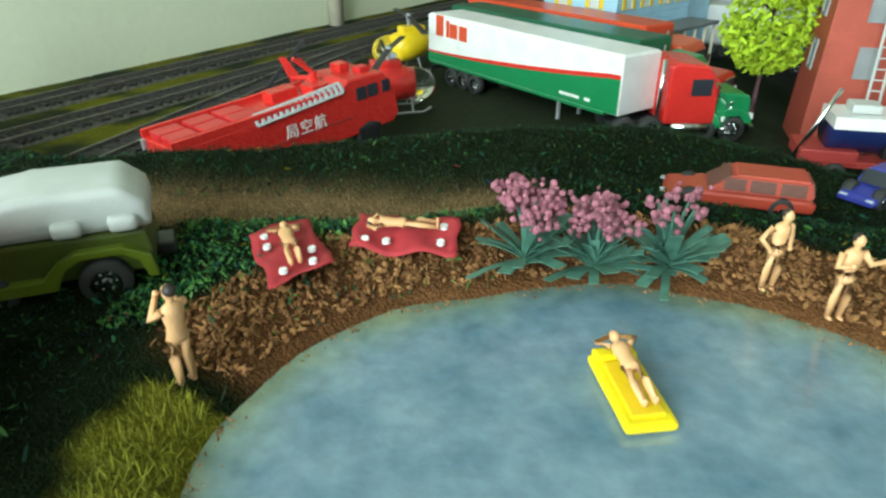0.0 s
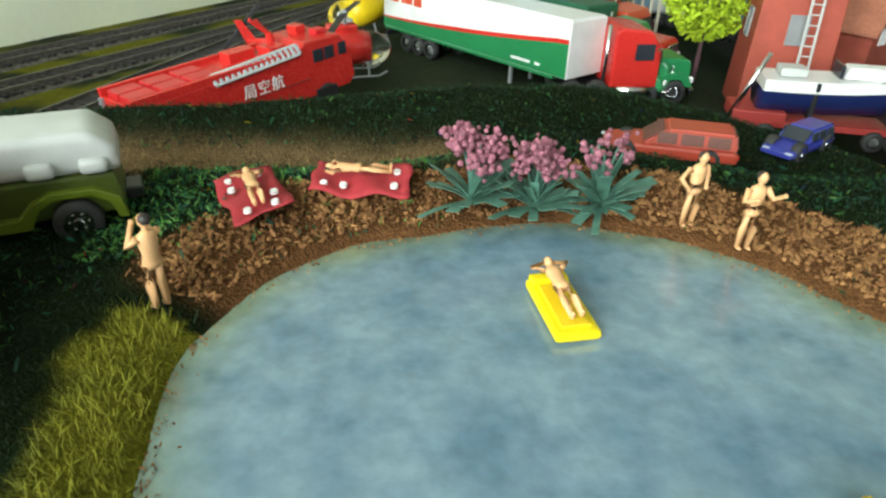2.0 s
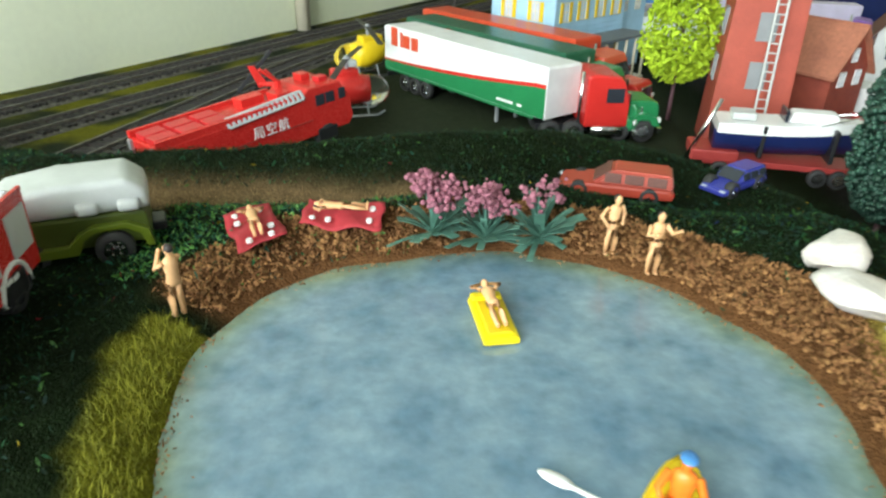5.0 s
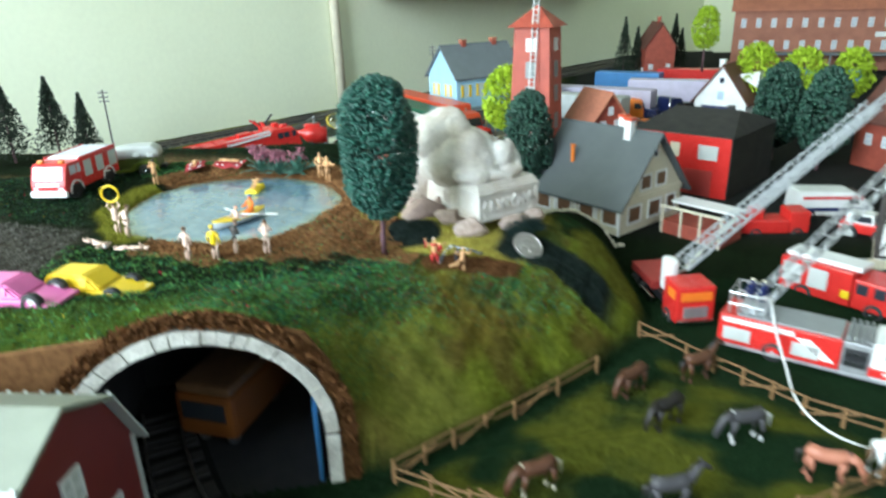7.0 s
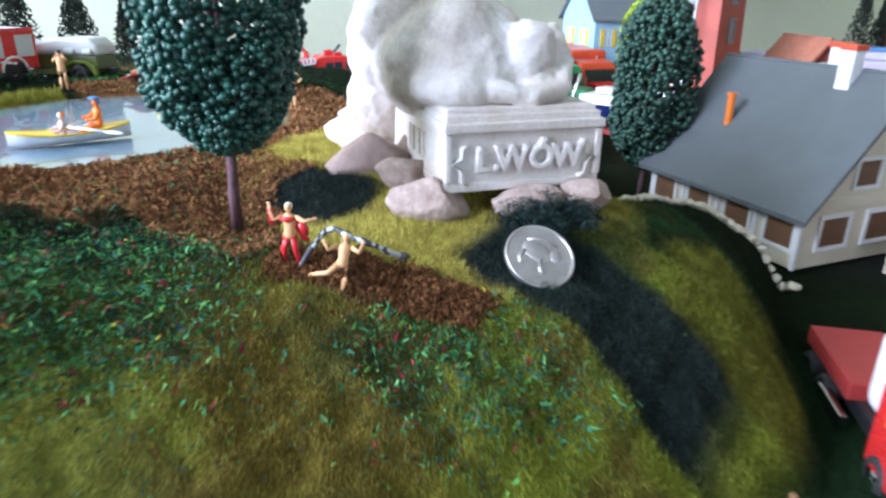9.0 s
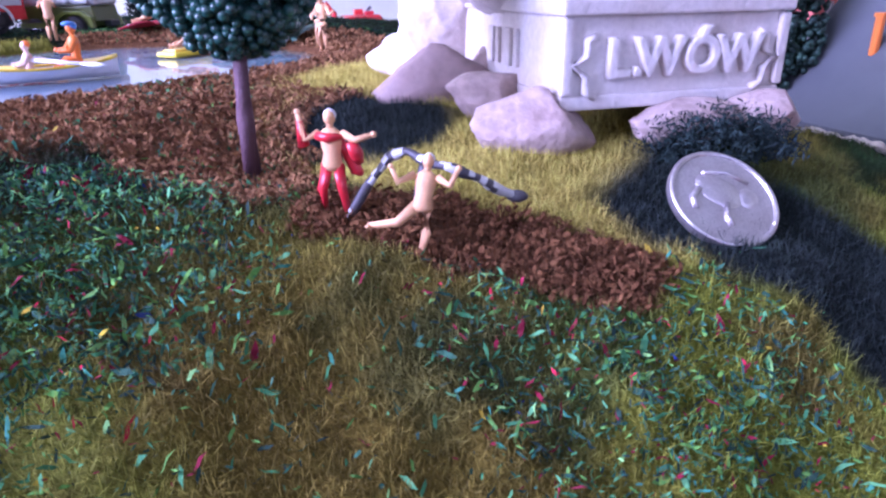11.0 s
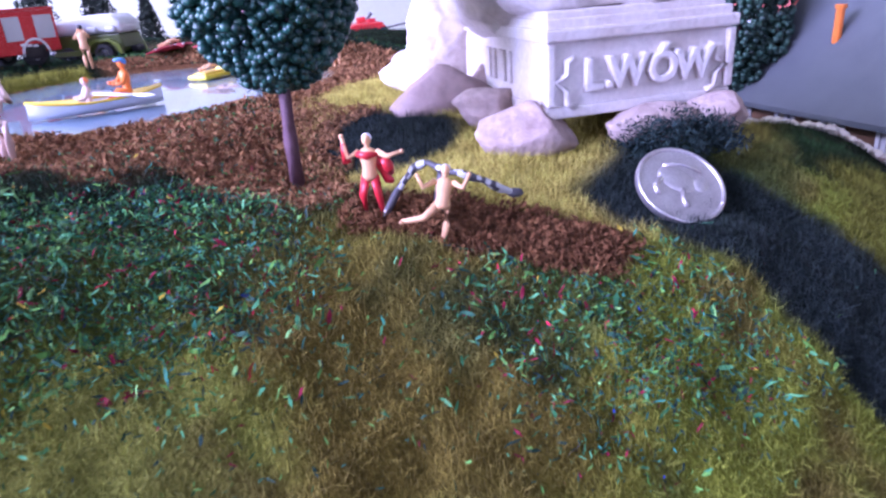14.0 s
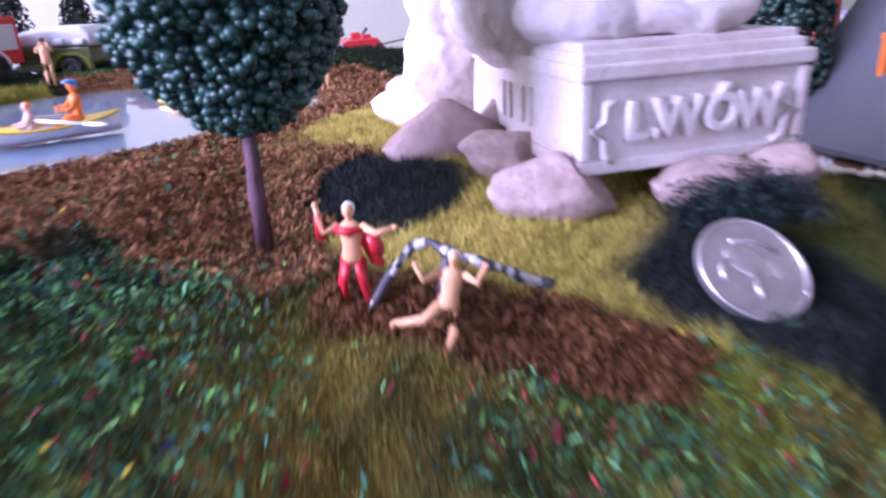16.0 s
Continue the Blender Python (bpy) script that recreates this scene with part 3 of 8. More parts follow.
# south wall with its window; unseen east wall, its opening added for the side fill
for name, u0, u1, v0, v1, lengthwise in (("wall_south", -1.15, -1.05, WALL_V, 2.5, False), ("wall_east", -1.05, 2.2, 2.4, 2.5, True)):
    a, b = (-0.95, 0.35) if lengthwise else (-0.43, 0.39)
    zs, zl = (0.17, 1.33) if lengthwise else (0.04, 0.96)
    for tag_name, z0, z1 in (("sill", -0.88, zs), ("lintel", zl, 1.62)):
        slab(name + "_" + tag_name, u0, u1, v0, v1, z0, z1, "wall", "pale painted wall beside an opening", "wall")
    if lengthwise:
        slab(name + "_pier", u0, a, v0, v1, zs, zl, "wall", "pale painted wall beside an opening", "wall")
        slab(name + "_pier", b, u1, v0, v1, zs, zl, "wall", "pale painted wall beside an opening", "wall")
    else:
        slab(name + "_pier", u0, u1, v0, a, zs, zl, "wall", "pale painted wall beside an opening", "wall")
        slab(name + "_pier", u0, u1, b, v1, zs, zl, "wall", "pale painted wall beside an opening", "wall")
# pipe on the wall
bm = bmesh.new()
pu = 0.583
pipe(bm, [room(pu, WALL_V + 0.010, -0.05), room(pu - 0.003, WALL_V + 0.010, 0.2), room(pu - 0.012, WALL_V + 0.010, 0.5), room(pu - 0.012, WALL_V + 0.010, 1.6)], 0.008, 10)
tagged(part("wall_pipe", bm, "cream", smooth=True), "thin cream pipe running up the wall", "pipe")

# ---- scattering small pieces ----
rng = np.random.default_rng(7)


def ico(sub=0):
    b = bmesh.new()
    bmesh.ops.create_icosphere(b, subdivisions=sub + 1, radius=1.0)
    v = np.array([w.co[:] for w in b.verts])
    f = np.array([[w.index for w in t.verts] for t in b.faces])
    b.free()
    return v, f


ICO = ico(0)
FLAKE = (np.array([(-1, -0.32, 0), (1, -0.25, 0.15), (0.9, 0.3, 0), (-0.85, 0.34, -0.12)], float), np.array([(0, 1, 2), (0, 2, 3)]))
SHRED = (np.array([(-1, -0.1, 0.05), (-0.45, -0.42, 0.1), (0.35, -0.25, -0.08), (1, 0.12, 0.22), (0.3, 0.38, 0.05), (-0.5, 0.28, 0.16)], float), np.array([(0, 1, 5), (1, 2, 5), (5, 2, 4), (2, 3, 4)]))
BLADE = (np.array([(-1, 0, 0), (1, 0, 0), (0.3, 0, 1)], float), np.array([(0, 1, 2)]))


def turns(n, upright=None):
    """n random turns as matrices; upright keeps z near up, with that lean in radians."""
    if upright is None:
        q = rng.normal(size=(n, 4))
        q /= np.linalg.norm(q, axis=1)[:, None]
        w, x, y, z = q.T
        return np.stack([1 - 2 * (y * y + z * z), 2 * (x * y - z * w), 2 * (x * z + y * w), 2 * (x * y + z * w), 1 - 2 * (x * x + z * z), 2 * (y * z - x * w),
                         2 * (x * z - y * w), 2 * (y * z + x * w), 1 - 2 * (x * x + y * y)], 1).reshape(n, 3, 3)
    a, t, b = rng.uniform(0, 2 * math.pi, n), np.abs(rng.normal(0, upright, n)), rng.uniform(0, 2 * math.pi, n)
    ux, uy = np.cos(a), np.sin(a)
    c, s = np.cos(t), np.sin(t)
    lean = np.zeros((n, 3, 3))
    lean[:, 0, 0], lean[:, 0, 1], lean[:, 0, 2] = c + ux * ux * (1 - c), ux * uy * (1 - c), uy * s
    lean[:, 1, 0], lean[:, 1, 1], lean[:, 1, 2] = ux * uy * (1 - c), c + uy * uy * (1 - c), -ux * s
    lean[:, 2, 0], lean[:, 2, 1], lean[:, 2, 2] = -uy * s, ux * s, c
    spin = np.zeros((n, 3, 3))
    spin[:, 0, 0], spin[:, 0, 1], spin[:, 1, 0], spin[:, 1, 1], spin[:, 2, 2] = np.cos(b), -np.sin(b), np.sin(b), np.cos(b), 1
    return lean @ spin


def scatter(template, places, sizes, rots):
    """Copies of a template joined: sizes is (n,), (n, 1) or (n, 3)."""
    tv, tf = template
    n, k = len(places), len(tv)
    sizes = np.asarray(sizes, float)
    sizes = sizes[:, None] if sizes.ndim == 1 else sizes
    local = tv[None] * sizes[:, None, :]
    world_v = np.einsum("nij,nkj->nki", rots, local) + np.asarray(places)[:, None, :]
    return world_v.reshape(-1, 3), (tf[None] + (np.arange(n) * k)[:, None, None]).reshape(-1, tf.shape[1])


def place_fast(name, template, places, sizes, rots, material, parent=None, colours=None, smooth=False):
    v, f = scatter(template, places, sizes, rots)
    tint = None if colours is None else (colours if len(colours) == len(v) else np.repeat(colours, len(template[0]), 0))
    ob = fast_mesh(name, v, f, material, smooth, tint)
    if parent is not None:
        ob.parent = parent
    return ob


# ---- figurines: each one plain moulded mesh ----
def figurine(name, m, arms, legs=None, mats=("skin", "hair", "skin"), bend=0.0, label="", group="", lower=0, height=0.0195, hat=False, upper=0):
    """A small moulded figure. arms: two lists of points, legs: two lists, in parts of its height."""
    b = bmesh.new()
    k = height
    legs = legs or ([(0.055, 0, 0.50), (0.06, -0.02, 0.27), (0.055, 0.0, 0.02)], [(-0.055, 0, 0.50), (-0.06, -0.01, 0.27), (-0.06, 0.02, 0.02)])
    for pts in legs:
        pipe(b, [[c * k for c in p] for p in pts], [0.062 * k, 0.048 * k, 0.030 * k][: len(pts)], 8, lower)
        e = Vector(pts[-1]) * k
        ball(b, e + Vector((0, -0.025 * k, -0.004 * k)), (0.030 * k, 0.062 * k, 0.022 * k), lower, 8, 5)
    pipe(b, [(0, 0, 0.45 * k), (0, 0, 0.50 * k), (0, 0.0, 0.60 * k), (0, -bend * 0.3 * k, 0.72 * k), (0, -bend * 0.6 * k, 0.80 * k), (0, -bend * 0.8 * k, 0.845 * k)],
         [0.085 * k, 0.105 * k, 0.082 * k, 0.105 * k, 0.098 * k, 0.04 * k], 10, upper)
    for v in b.verts:
        if v.co.z > 0.44 * k:
            v.co.y *= 0.68
    pipe(b, [(0, -bend * 0.8 * k, 0.83 * k), (0, -bend * 0.95 * k, 0.90 * k)], 0.034 * k, 8, 0)
    ball(b, (0, -bend * k, 0.935 * k), (0.056 * k, 0.064 * k, 0.072 * k), 0, 10, 8)
    ball(b, (0, -bend * k + 0.014 * k, 0.952 * k), (0.060 * k, 0.062 * k, 0.060 * k), 1, 10, 7)
    if hat:
        ball(b, (0, -bend * k - 0.02 * k, 0.985 * k), (0.075 * k, 0.09 * k, 0.03 * k), 1, 10, 6)
    for pts in arms:
        pipe(b, [[c * k for c in p] for p in pts], [0.042 * k, 0.034 * k, 0.024 * k][: len(pts)], 7, upper)
        ball(b, Vector(pts[-1]) * k, 0.030 * k, 0, 7, 5)
    ob = part(name, b, list(mats), smooth=True, m=m)
    return tagged(ob, label, "figurine", group)


HANG = ([(0.11, 0, 0.79), (0.15, 0.02, 0.63), (0.15, -0.03, 0.47)], [(-0.11, 0, 0.79), (-0.15, 0.02, 0.63), (-0.15, -0.03, 0.47)])
FACE = ([(0.11, 0, 0.79), (0.16, -0.08, 0.70), (0.04, -0.12, 0.90)], [(-0.11, 0, 0.79), (-0.16, -0.08, 0.70), (-0.04, -0.12, 0.90)])
HIP = ([(0.11, 0, 0.79), (0.20, 0.04, 0.65), (0.13, -0.05, 0.53)], [(-0.11, 0, 0.79), (-0.20, 0.04, 0.65), (-0.13, -0.05, 0.53)])
OPEN = ([(0.11, 0, 0.79), (0.20, -0.04, 0.66), (0.30, -0.10, 0.72)], [(-0.11, 0, 0.79), (-0.17, -0.04, 0.65), (-0.06, -0.12, 0.70)])
UP = ([(0.11, 0, 0.79), (0.18, 0, 0.92), (0.10, -0.02, 1.06)], [(-0.11, 0, 0.79), (-0.18, 0, 0.92), (-0.10, -0.02, 1.06)])
BEHIND = ([(0.11, 0, 0.79), (0.22, 0.0, 0.88), (0.05, 0.05, 0.98)], [(-0.11, 0, 0.79), (-0.22, 0.0, 0.88), (-0.05, 0.05, 0.98)])


def standing(x, y, yaw, **kw):
    return figurine("figurine", pose(x, y, hz(x, y) - 0.0002, 0, 0, yaw), **kw)


def lying(x, y, z, yaw, pitch=-90, **kw):
    return figurine("figurine", pose(x, y, z, 0, 0, yaw) @ pose(0, 0, 0, pitch, 0, 0), **kw)


BATHERS = "bather figures round the pond"
standing(-0.027, 0.077, -120, arms=FACE, label="bare moulded figurine standing with raised arms at the pond", group=BATHERS)
standing(0.087, 0.117, 20, arms=HIP, label="bare moulded figurine with dark trunks standing on the bank", group=BATHERS, bend=0.04)
standing(0.097, 0.107, 10, arms=OPEN, label="bare moulded figurine with one arm held out on the bank", group=BATHERS, bend=0.02)
standing(0.083, -0.056, 170, arms=HIP, mats=("flesh_pale", "brown", "purple"), lower=0, upper=0, label="pale moulded bather figurine standing with elbows out", group=BATHERS)
standing(0.098, -0.054, 190, arms=HANG, mats=("flesh_pale", "yellow", "yellow"), upper=2, label="pale bather figurine with yellow top on the bank", group=BATHERS)
standing(0.104, -0.044, 150, arms=OPEN, mats=("flesh_pale", "brown", "hair"), upper=2, bend=0.1, label="pale bather figurine leaning forward on the bank", group=BATHERS)
standing(0.119, -0.038, 200, arms=FACE, mats=("flesh_pale", "brown", "white"), bend=0.12, label="pale bather figurine crouching forward on the bank", group=BATHERS)
standing(0.017, -0.024, 200, arms=UP, mats=("flesh_pale", "brown", "hair"), upper=0, lower=0, label="pale bather figurine holding a ring overhead", group=BATHERS)
standing(0.026, -0.028, 160, arms=HIP, mats=("flesh_pale", "brown", "dark_red"), bend=0.15, label="pale bather figurine bending at the water's edge", group=BATHERS)
lying(0.012, -0.045, hz(0.012, -0.045) + 0.0022, 250, arms=BEHIND, mats=("flesh_pale", "white", "white"), label="pale bather figurine lying on the grass", group=BATHERS)
lying(0.036, -0.052, hz(0.036, -0.052) + 0.0022, 280, arms=OPEN, mats=("flesh_pale", "brown", "hair"), label="pale bather figurine lying propped on the grass", group=BATHERS)
# the ring in the raised arms
b = bmesh.new()
rp = [(0.0048 * math.cos(a), 0, 0.0048 * math.sin(a)) for a in np.linspace(0, 2 * math.pi, 33)]
pipe(b, rp, 0.0007, 8)
tagged(part("swim_ring", b, "yellow", smooth=True, m=pose(0.017, -0.0245, hz(0.017, -0.024) + 0.0248, 0, 0, 15)), "thin yellow swim ring held overhead by a figurine", "ring")


def towel(x, y, yaw, tilt, label):
    t = thing("beach_towel", pose(x, y, hz(x, y) + 0.0024, tilt, 0, yaw), label, "towel", "towels on the bank")
    b = bmesh.new()
    L, W, nx_, ny_ = 0.0245, 0.0145, 14, 8
    grid = [[b.verts.new(((i / nx_ - 0.5) * L + 0.0004 * math.sin(j * 1.4), (j / ny_ - 0.5) * W + 0.0005 * math.sin(i * 0.7 + 1),
                          0.0007 * math.sin(i * 0.8 + j * 0.5) + 0.0009 * (abs(i / nx_ - 0.5) * 2) ** 3)) for j in range(ny_ + 1)] for i in range(nx_ + 1)]
    for i in range(nx_):
        for j in range(ny_):
            b.faces.new((grid[i][j], grid[i + 1][j], grid[i + 1][j + 1], grid[i][j + 1]))
    top = list(b.faces)
    ext = bmesh.ops.extrude_face_region(b, geom=top)
    for v in ext["geom"]:
        if isinstance(v, bmesh.types.BMVert):
            v.co.z += 0.0004
    bmesh.ops.recalc_face_normals(b, faces=b.faces)
    part("cloth", b, "towel", t, smooth=True)
    for dx, dy in ((-0.0085, 0.0035), (-0.004, -0.0042), (0.0035, 0.0042), (0.0085, -0.0035), (0.0085, 0.003), (-0.009, -0.0038)):
        b = bmesh.new()
        rod(b, (dx, dy, 0.0008), (dx, dy, 0.0017), 0.0010, 0.0009, 10)
        part("dot", b, "white", t, "white painted dot")
    return t


towel(-0.0185, 0.117, -62, 8, "red towel with white dots under a lying figurine")
towel(0.0065, 0.1265, -4, 8, "red towel with white dots beside the shrubs")
lying(-0.0150, 0.1085, hz(-0.0185, 0.117) + 0.0048, 24, -84, arms=BEHIND, label="bare moulded figurine sunbathing on a red towel", group=BATHERS, height=0.0165)
lying(0.0140, 0.1268, hz(0.0065, 0.1265) + 0.0056, 92, -88, arms=BEHIND, label="bare moulded figurine lying along a red towel", group=BATHERS, height=0.0165)

# air mattress with a lying figure
t = thing("air_mattress", pose(0.0502, 0.0818, 0.0004, 0, 0, 100) @ Matrix.Scale(0.86, 4), "yellow air mattress floating on the pond", "air mattress")
b = bmesh.new()
box(b, (0, 0, 0.0012), (0.0235, 0.0108, 0.0022), 0.0010)
part("mattress", b, "float_yellow", t, smooth=False)
b = bmesh.new()
box(b, (-0.001, 0, 0.0026), (0.0170, 0.0070, 0.0010), 0.0004)
part("inset", b, "yellow", t, "raised darker yellow panel")
b = bmesh.new()
box(b, (0.0098, 0, 0.0030), (0.0036, 0.0095, 0.0018), 0.0008)
part("headrest", b, "float_yellow", t)
lying(0.0520, 0.0750, 0.0042, 14, -80, arms=BEHIND, label="bare moulded figurine lounging on the yellow air mattress", group=BATHERS, height=0.0170)

# kayak with two paddlers
kx, ky, kyaw = 0.0750, 0.0135, 68
KM = pose(kx, ky, 0.0004, 0, 0, kyaw)
t = thing("kayak", KM, "white kayak with yellow deck on the pond", "kayak")
b = bmesh.new()
secs = []
L = 0.040
for i in range(15):
    s = i / 14
    w = 0.0060 * math.sin(math.pi * s) ** 0.6 + 0.0002
    zt = 0.0036 + 0.0018 * abs(2 * s - 1) ** 2
    x = (s - 0.5) * L
    secs.append([(x, -w, zt), (x, -w * 0.85, zt * 0.45), (x, -w * 0.4, 0.0003), (x, w * 0.4, 0.0003), (x, w * 0.85, zt * 0.45), (x, w, zt)])
vs = [[b.verts.new(p) for p in s] for s in secs]
for a, c in zip(vs, vs[1:]):
    for k in range(5):
        b.faces.new((a[k], a[k + 1], c[k + 1], c[k]))
part("hull", b, "white", t, smooth=True)
for s0, s1 in ((0, 5), (9, 14)):
    b = bmesh.new()
    ring = [b.verts.new((secs[i][0][0], secs[i][0][1] * 1.02, secs[i][0][2] + 0.0001)) for i in range(s0, s1 + 1)]
    mid = [b.verts.new((secs[i][0][0], 0, secs[i][0][2] + 0.0009)) for i in range(s0, s1 + 1)]
    other = [b.verts.new((secs[i][5][0], secs[i][5][1] * 1.02, secs[i][5][2] + 0.0001)) for i in range(s0, s1 + 1)]
    for i in range(s1 - s0):
        b.faces.new((ring[i], ring[i + 1], mid[i + 1], mid[i]))
        b.faces.new((mid[i], mid[i + 1], other[i + 1], other[i]))
    part("deck", b, "yellow", t, "yellow deck", smooth=True)
for side in (0, 5):
    b = bmesh.new()
    pipe(b, [(s[side][0], s[side][1], s[side][2] + 0.0002) for s in secs], 0.0004, 6)
    part("gunwale", b, "yellow", t, smooth=True)
SIT = ([(0.05, 0, 0.50), (0.06, -0.18, 0.54), (0.05, -0.34, 0.46)], [(-0.05, 0, 0.50), (-0.06, -0.18, 0.54), (-0.05, -0.34, 0.46)])
ROW = ([(0.11, 0, 0.79), (0.18, -0.08, 0.66), (0.14, -0.20, 0.66)], [(-0.11, 0, 0.79), (-0.18, -0.08, 0.66), (-0.14, -0.20, 0.66)])
figurine("figurine", KM @ pose(0.0095, 0, -0.0062, 0, 0, -90), arms=ROW, legs=SIT, mats=("orange", "mid_blue", "orange"), hat=True, label="seated figurine in orange with a blue cap in the kayak", group="paddlers", height=0.0215)
figurine("figurine", KM @ pose(-0.0025, 0, -0.0066, 0, 0, -90), arms=ROW, legs=SIT, mats=("flesh_pale", "orange", "sky_blue"), label="seated pale paddler figurine in the kayak", group="paddlers", height=0.0175)
for ox, oy, yaw, lift in ((0.0005, 0.003, 70, 8), (-0.0010, -0.003, -54, 2)):
    t = thing("oar", KM @ pose(ox, oy, 0.0060, 0, 0, yaw) @ pose(0, 0, 0, 0, lift, 0), "white plastic oar held out over the water", "oar", "oars of the kayak")
    b = bmesh.new()
    rod(b, (-0.004, 0, 0), (0.0165, 0, 0), 0.00050, seg=8)
    part("shaft", b, "white", t, smooth=True)
    b = bmesh.new()
    ball(b, (0.0190, 0, 0), (0.0042, 0.0015, 0.0006), 0, 10, 6)
    part("blade", b, "white", t, smooth=True)

# two figures and the snake on the bare soil
DANCER = ([(0.11, 0, 0.79), (0.24, -0.05, 0.74), (0.42, -0.06, 0.80)], [(-0.11, 0, 0.79), (-0.26, 0.0, 0.72), (-0.30, 0.0, 0.98)])
STRIDE = ([(0.05, 0, 0.50), (0.09, -0.04, 0.28), (0.12, 0.0, 0.02)], [(-0.05, 0, 0.50), (-0.10, -0.05, 0.27), (-0.08, -0.01, 0.02)])
figurine("figurine", pose(0.2075, -0.0210, hz(0.2075, -0.0210), 0, 0, 22), arms=DANCER, legs=STRIDE, mats=("skin", "white", "red"), lower=2, label="dancer figurine in red trousers and red scarf", group="figures on the soil", height=0.0152)
b = bmesh.new()
for pts, w in (([(-0.26, 0.01, 0.72), (-0.27, 0.02, 0.66), (-0.29, 0.0, 0.90)], 0.06), ([(0.2, -0.04, 0.72), (0.24, -0.02, 0.60), (0.26, 0.02, 0.52)], 0.07), ([(0.0, 0.06, 0.78), (0.12, 0.09, 0.60), (0.2, 0.09, 0.42), (0.26, 0.08, 0.40)], 0.06), ([(-0.12, -0.03, 0.77), (0.0, -0.07, 0.76), (0.12, -0.03, 0.77)], 0.05)):
    pipe(b, [[c * 0.0152 for c in p] for p in pts], [w * 0.0152 * 0.8] + [w * 0.0152] * (len(pts) - 2) + [w * 0.0152 * 0.5], 7)
tagged(part("scarf", b, "red", smooth=True, m=pose(0.2075, -0.0210, hz(0.2075, -0.0210), 0, 0, 22)), "flowing red scarf and top draped on a dancer figurine", "scarf")
LUNGE = ([(0.05, 0, 0.50), (0.08, -0.05, 0.26), (0.05, 0.0, 0.02)], [(-0.05, 0, 0.50), (-0.22, 0.0, 0.30), (-0.50, 0.02, 0.22)])
WAVE = ([(0.11, 0, 0.79), (0.24, -0.06, 0.74), (0.30, -0.08, 0.92)], [(-0.11, 0, 0.79), (-0.26, -0.06, 0.70), (-0.34, -0.08, 0.84)])
figurine("figurine", pose(0.2225, -0.0232, hz(0.2225, -0.0232) - 0.0006, -10, 8, 24), arms=WAVE, legs=LUNGE, mats=("skin", "white", "yellow"), label="bare lunging figurine with arms raised and white cap", group="figures on the soil", height=0.0136)
b = bmesh.new()
sp, so = [], Vector((0.2206, -0.0160, hz(0.2206, -0.0160)))
for i in range(33):
    s = i / 32
    sp.append((-0.0120 + 0.0240 * s, 0.0022 * math.sin(s * 7), float(np.interp(s, (0, 0.12, 0.25, 0.36, 0.48, 0.62, 0.78, 0.9, 1), (0.0002, 0.0050, 0.0088, 0.0100, 0.0088, 0.0086, 0.0070, 0.0048, 0.0036)))))
pipe(b, sp, [0.0004] + [0.00068 + 0.00014 * math.sin(i) for i in range(31)] + [0.0008], 8)
for f in b.faces:
    c = f.calc_center_median()
    f.material_index = 1 if math.sin(c.x * 2600 + math.sin(c.x * 900) * 2) > 0.35 else 0
ball(b, sp[-1], (0.0016, 0.0011, 0.0009), 0, 8, 6)
pipe(b, [(-0.002, 0.001, 0.0005), (-0.0015, 0.001, 0.005), (-0.0005, 0.001, 0.0092)], 0.0009, 8)
tagged(part("toy_snake", b, ["horse_grey", "light_grey"], smooth=True, m=pose(*so, 0, 0, 26)), "grey mottled toy snake arched over the bare soil", "toy snake")

# ---- statue, rocks, coin ----
PLINTH = pose(0.2400, 0.0378, 0.0010, 0, 0, 47.5)   # x along the lettered face, y into the stone
LION = pose(0.238, 0.0365, 0.0, 0, 0, 51.5)


def rough(ob, strength, size, levels=0):
    """Uneven surface by a noise displacement of the real mesh."""
    tex = bpy.data.textures.new(ob.name + "_relief", "CLOUDS")
    tex.noise_scale, tex.noise_depth = size, 3
    if levels:
        sub = ob.modifiers.new("subdivide", "SUBSURF")
        sub.levels = sub.render_levels = levels
        sub.subdivision_type = "SIMPLE"
    mod = ob.modifiers.new("relief", "DISPLACE")
    mod.texture, mod.strength, mod.mid_level, mod.texture_coords = tex, strength, 0.5, "LOCAL"
    return ob


t = thing("stone_plinth", PLINTH, "white cast stone plinth with raised lettering on rocks", "plinth")
b = bmesh.new()
box(b, (0, 0.027, 0.0112), (0.0455, 0.054, 0.0140), 0.0006)
part("block", b, "stone", t)
for y, z, sx, sy, sz in ((0.0270, 0.0193, 0.0472, 0.057, 0.0026), (0.0277, 0.0214, 0.0455, 0.055, 0.0022), (0.0284, 0.0231, 0.0440, 0.053, 0.0018)):
    b = bmesh.new()
    box(b, (0, y, z), (sx, sy, sz), 0.0005)
    part("cornice", b, "stone", t)
b = bmesh.new()
box(b, (0, 0.0272, 0.0032), (0.0462, 0.0555, 0.0026), 0.0006)
part("base_course", b, "stone", t)
for s in (-1, 1):
    b = bmesh.new()
    pipe(b, [(s * 0.0165, -0.0004, 0.0145), (s * 0.0185, -0.0006, 0.0138), (s * 0.0185, -0.0006, 0.0112), (s * 0.0212, -0.0006, 0.0098), (s * 0.0185, -0.0006, 0.0078), (s * 0.0185, -0.0006, 0.0052), (s * 0.0165, -0.0004, 0.0042)], 0.0008, 6)
    part("bracket", b, "stone", t, "raised scroll bracket", smooth=True)
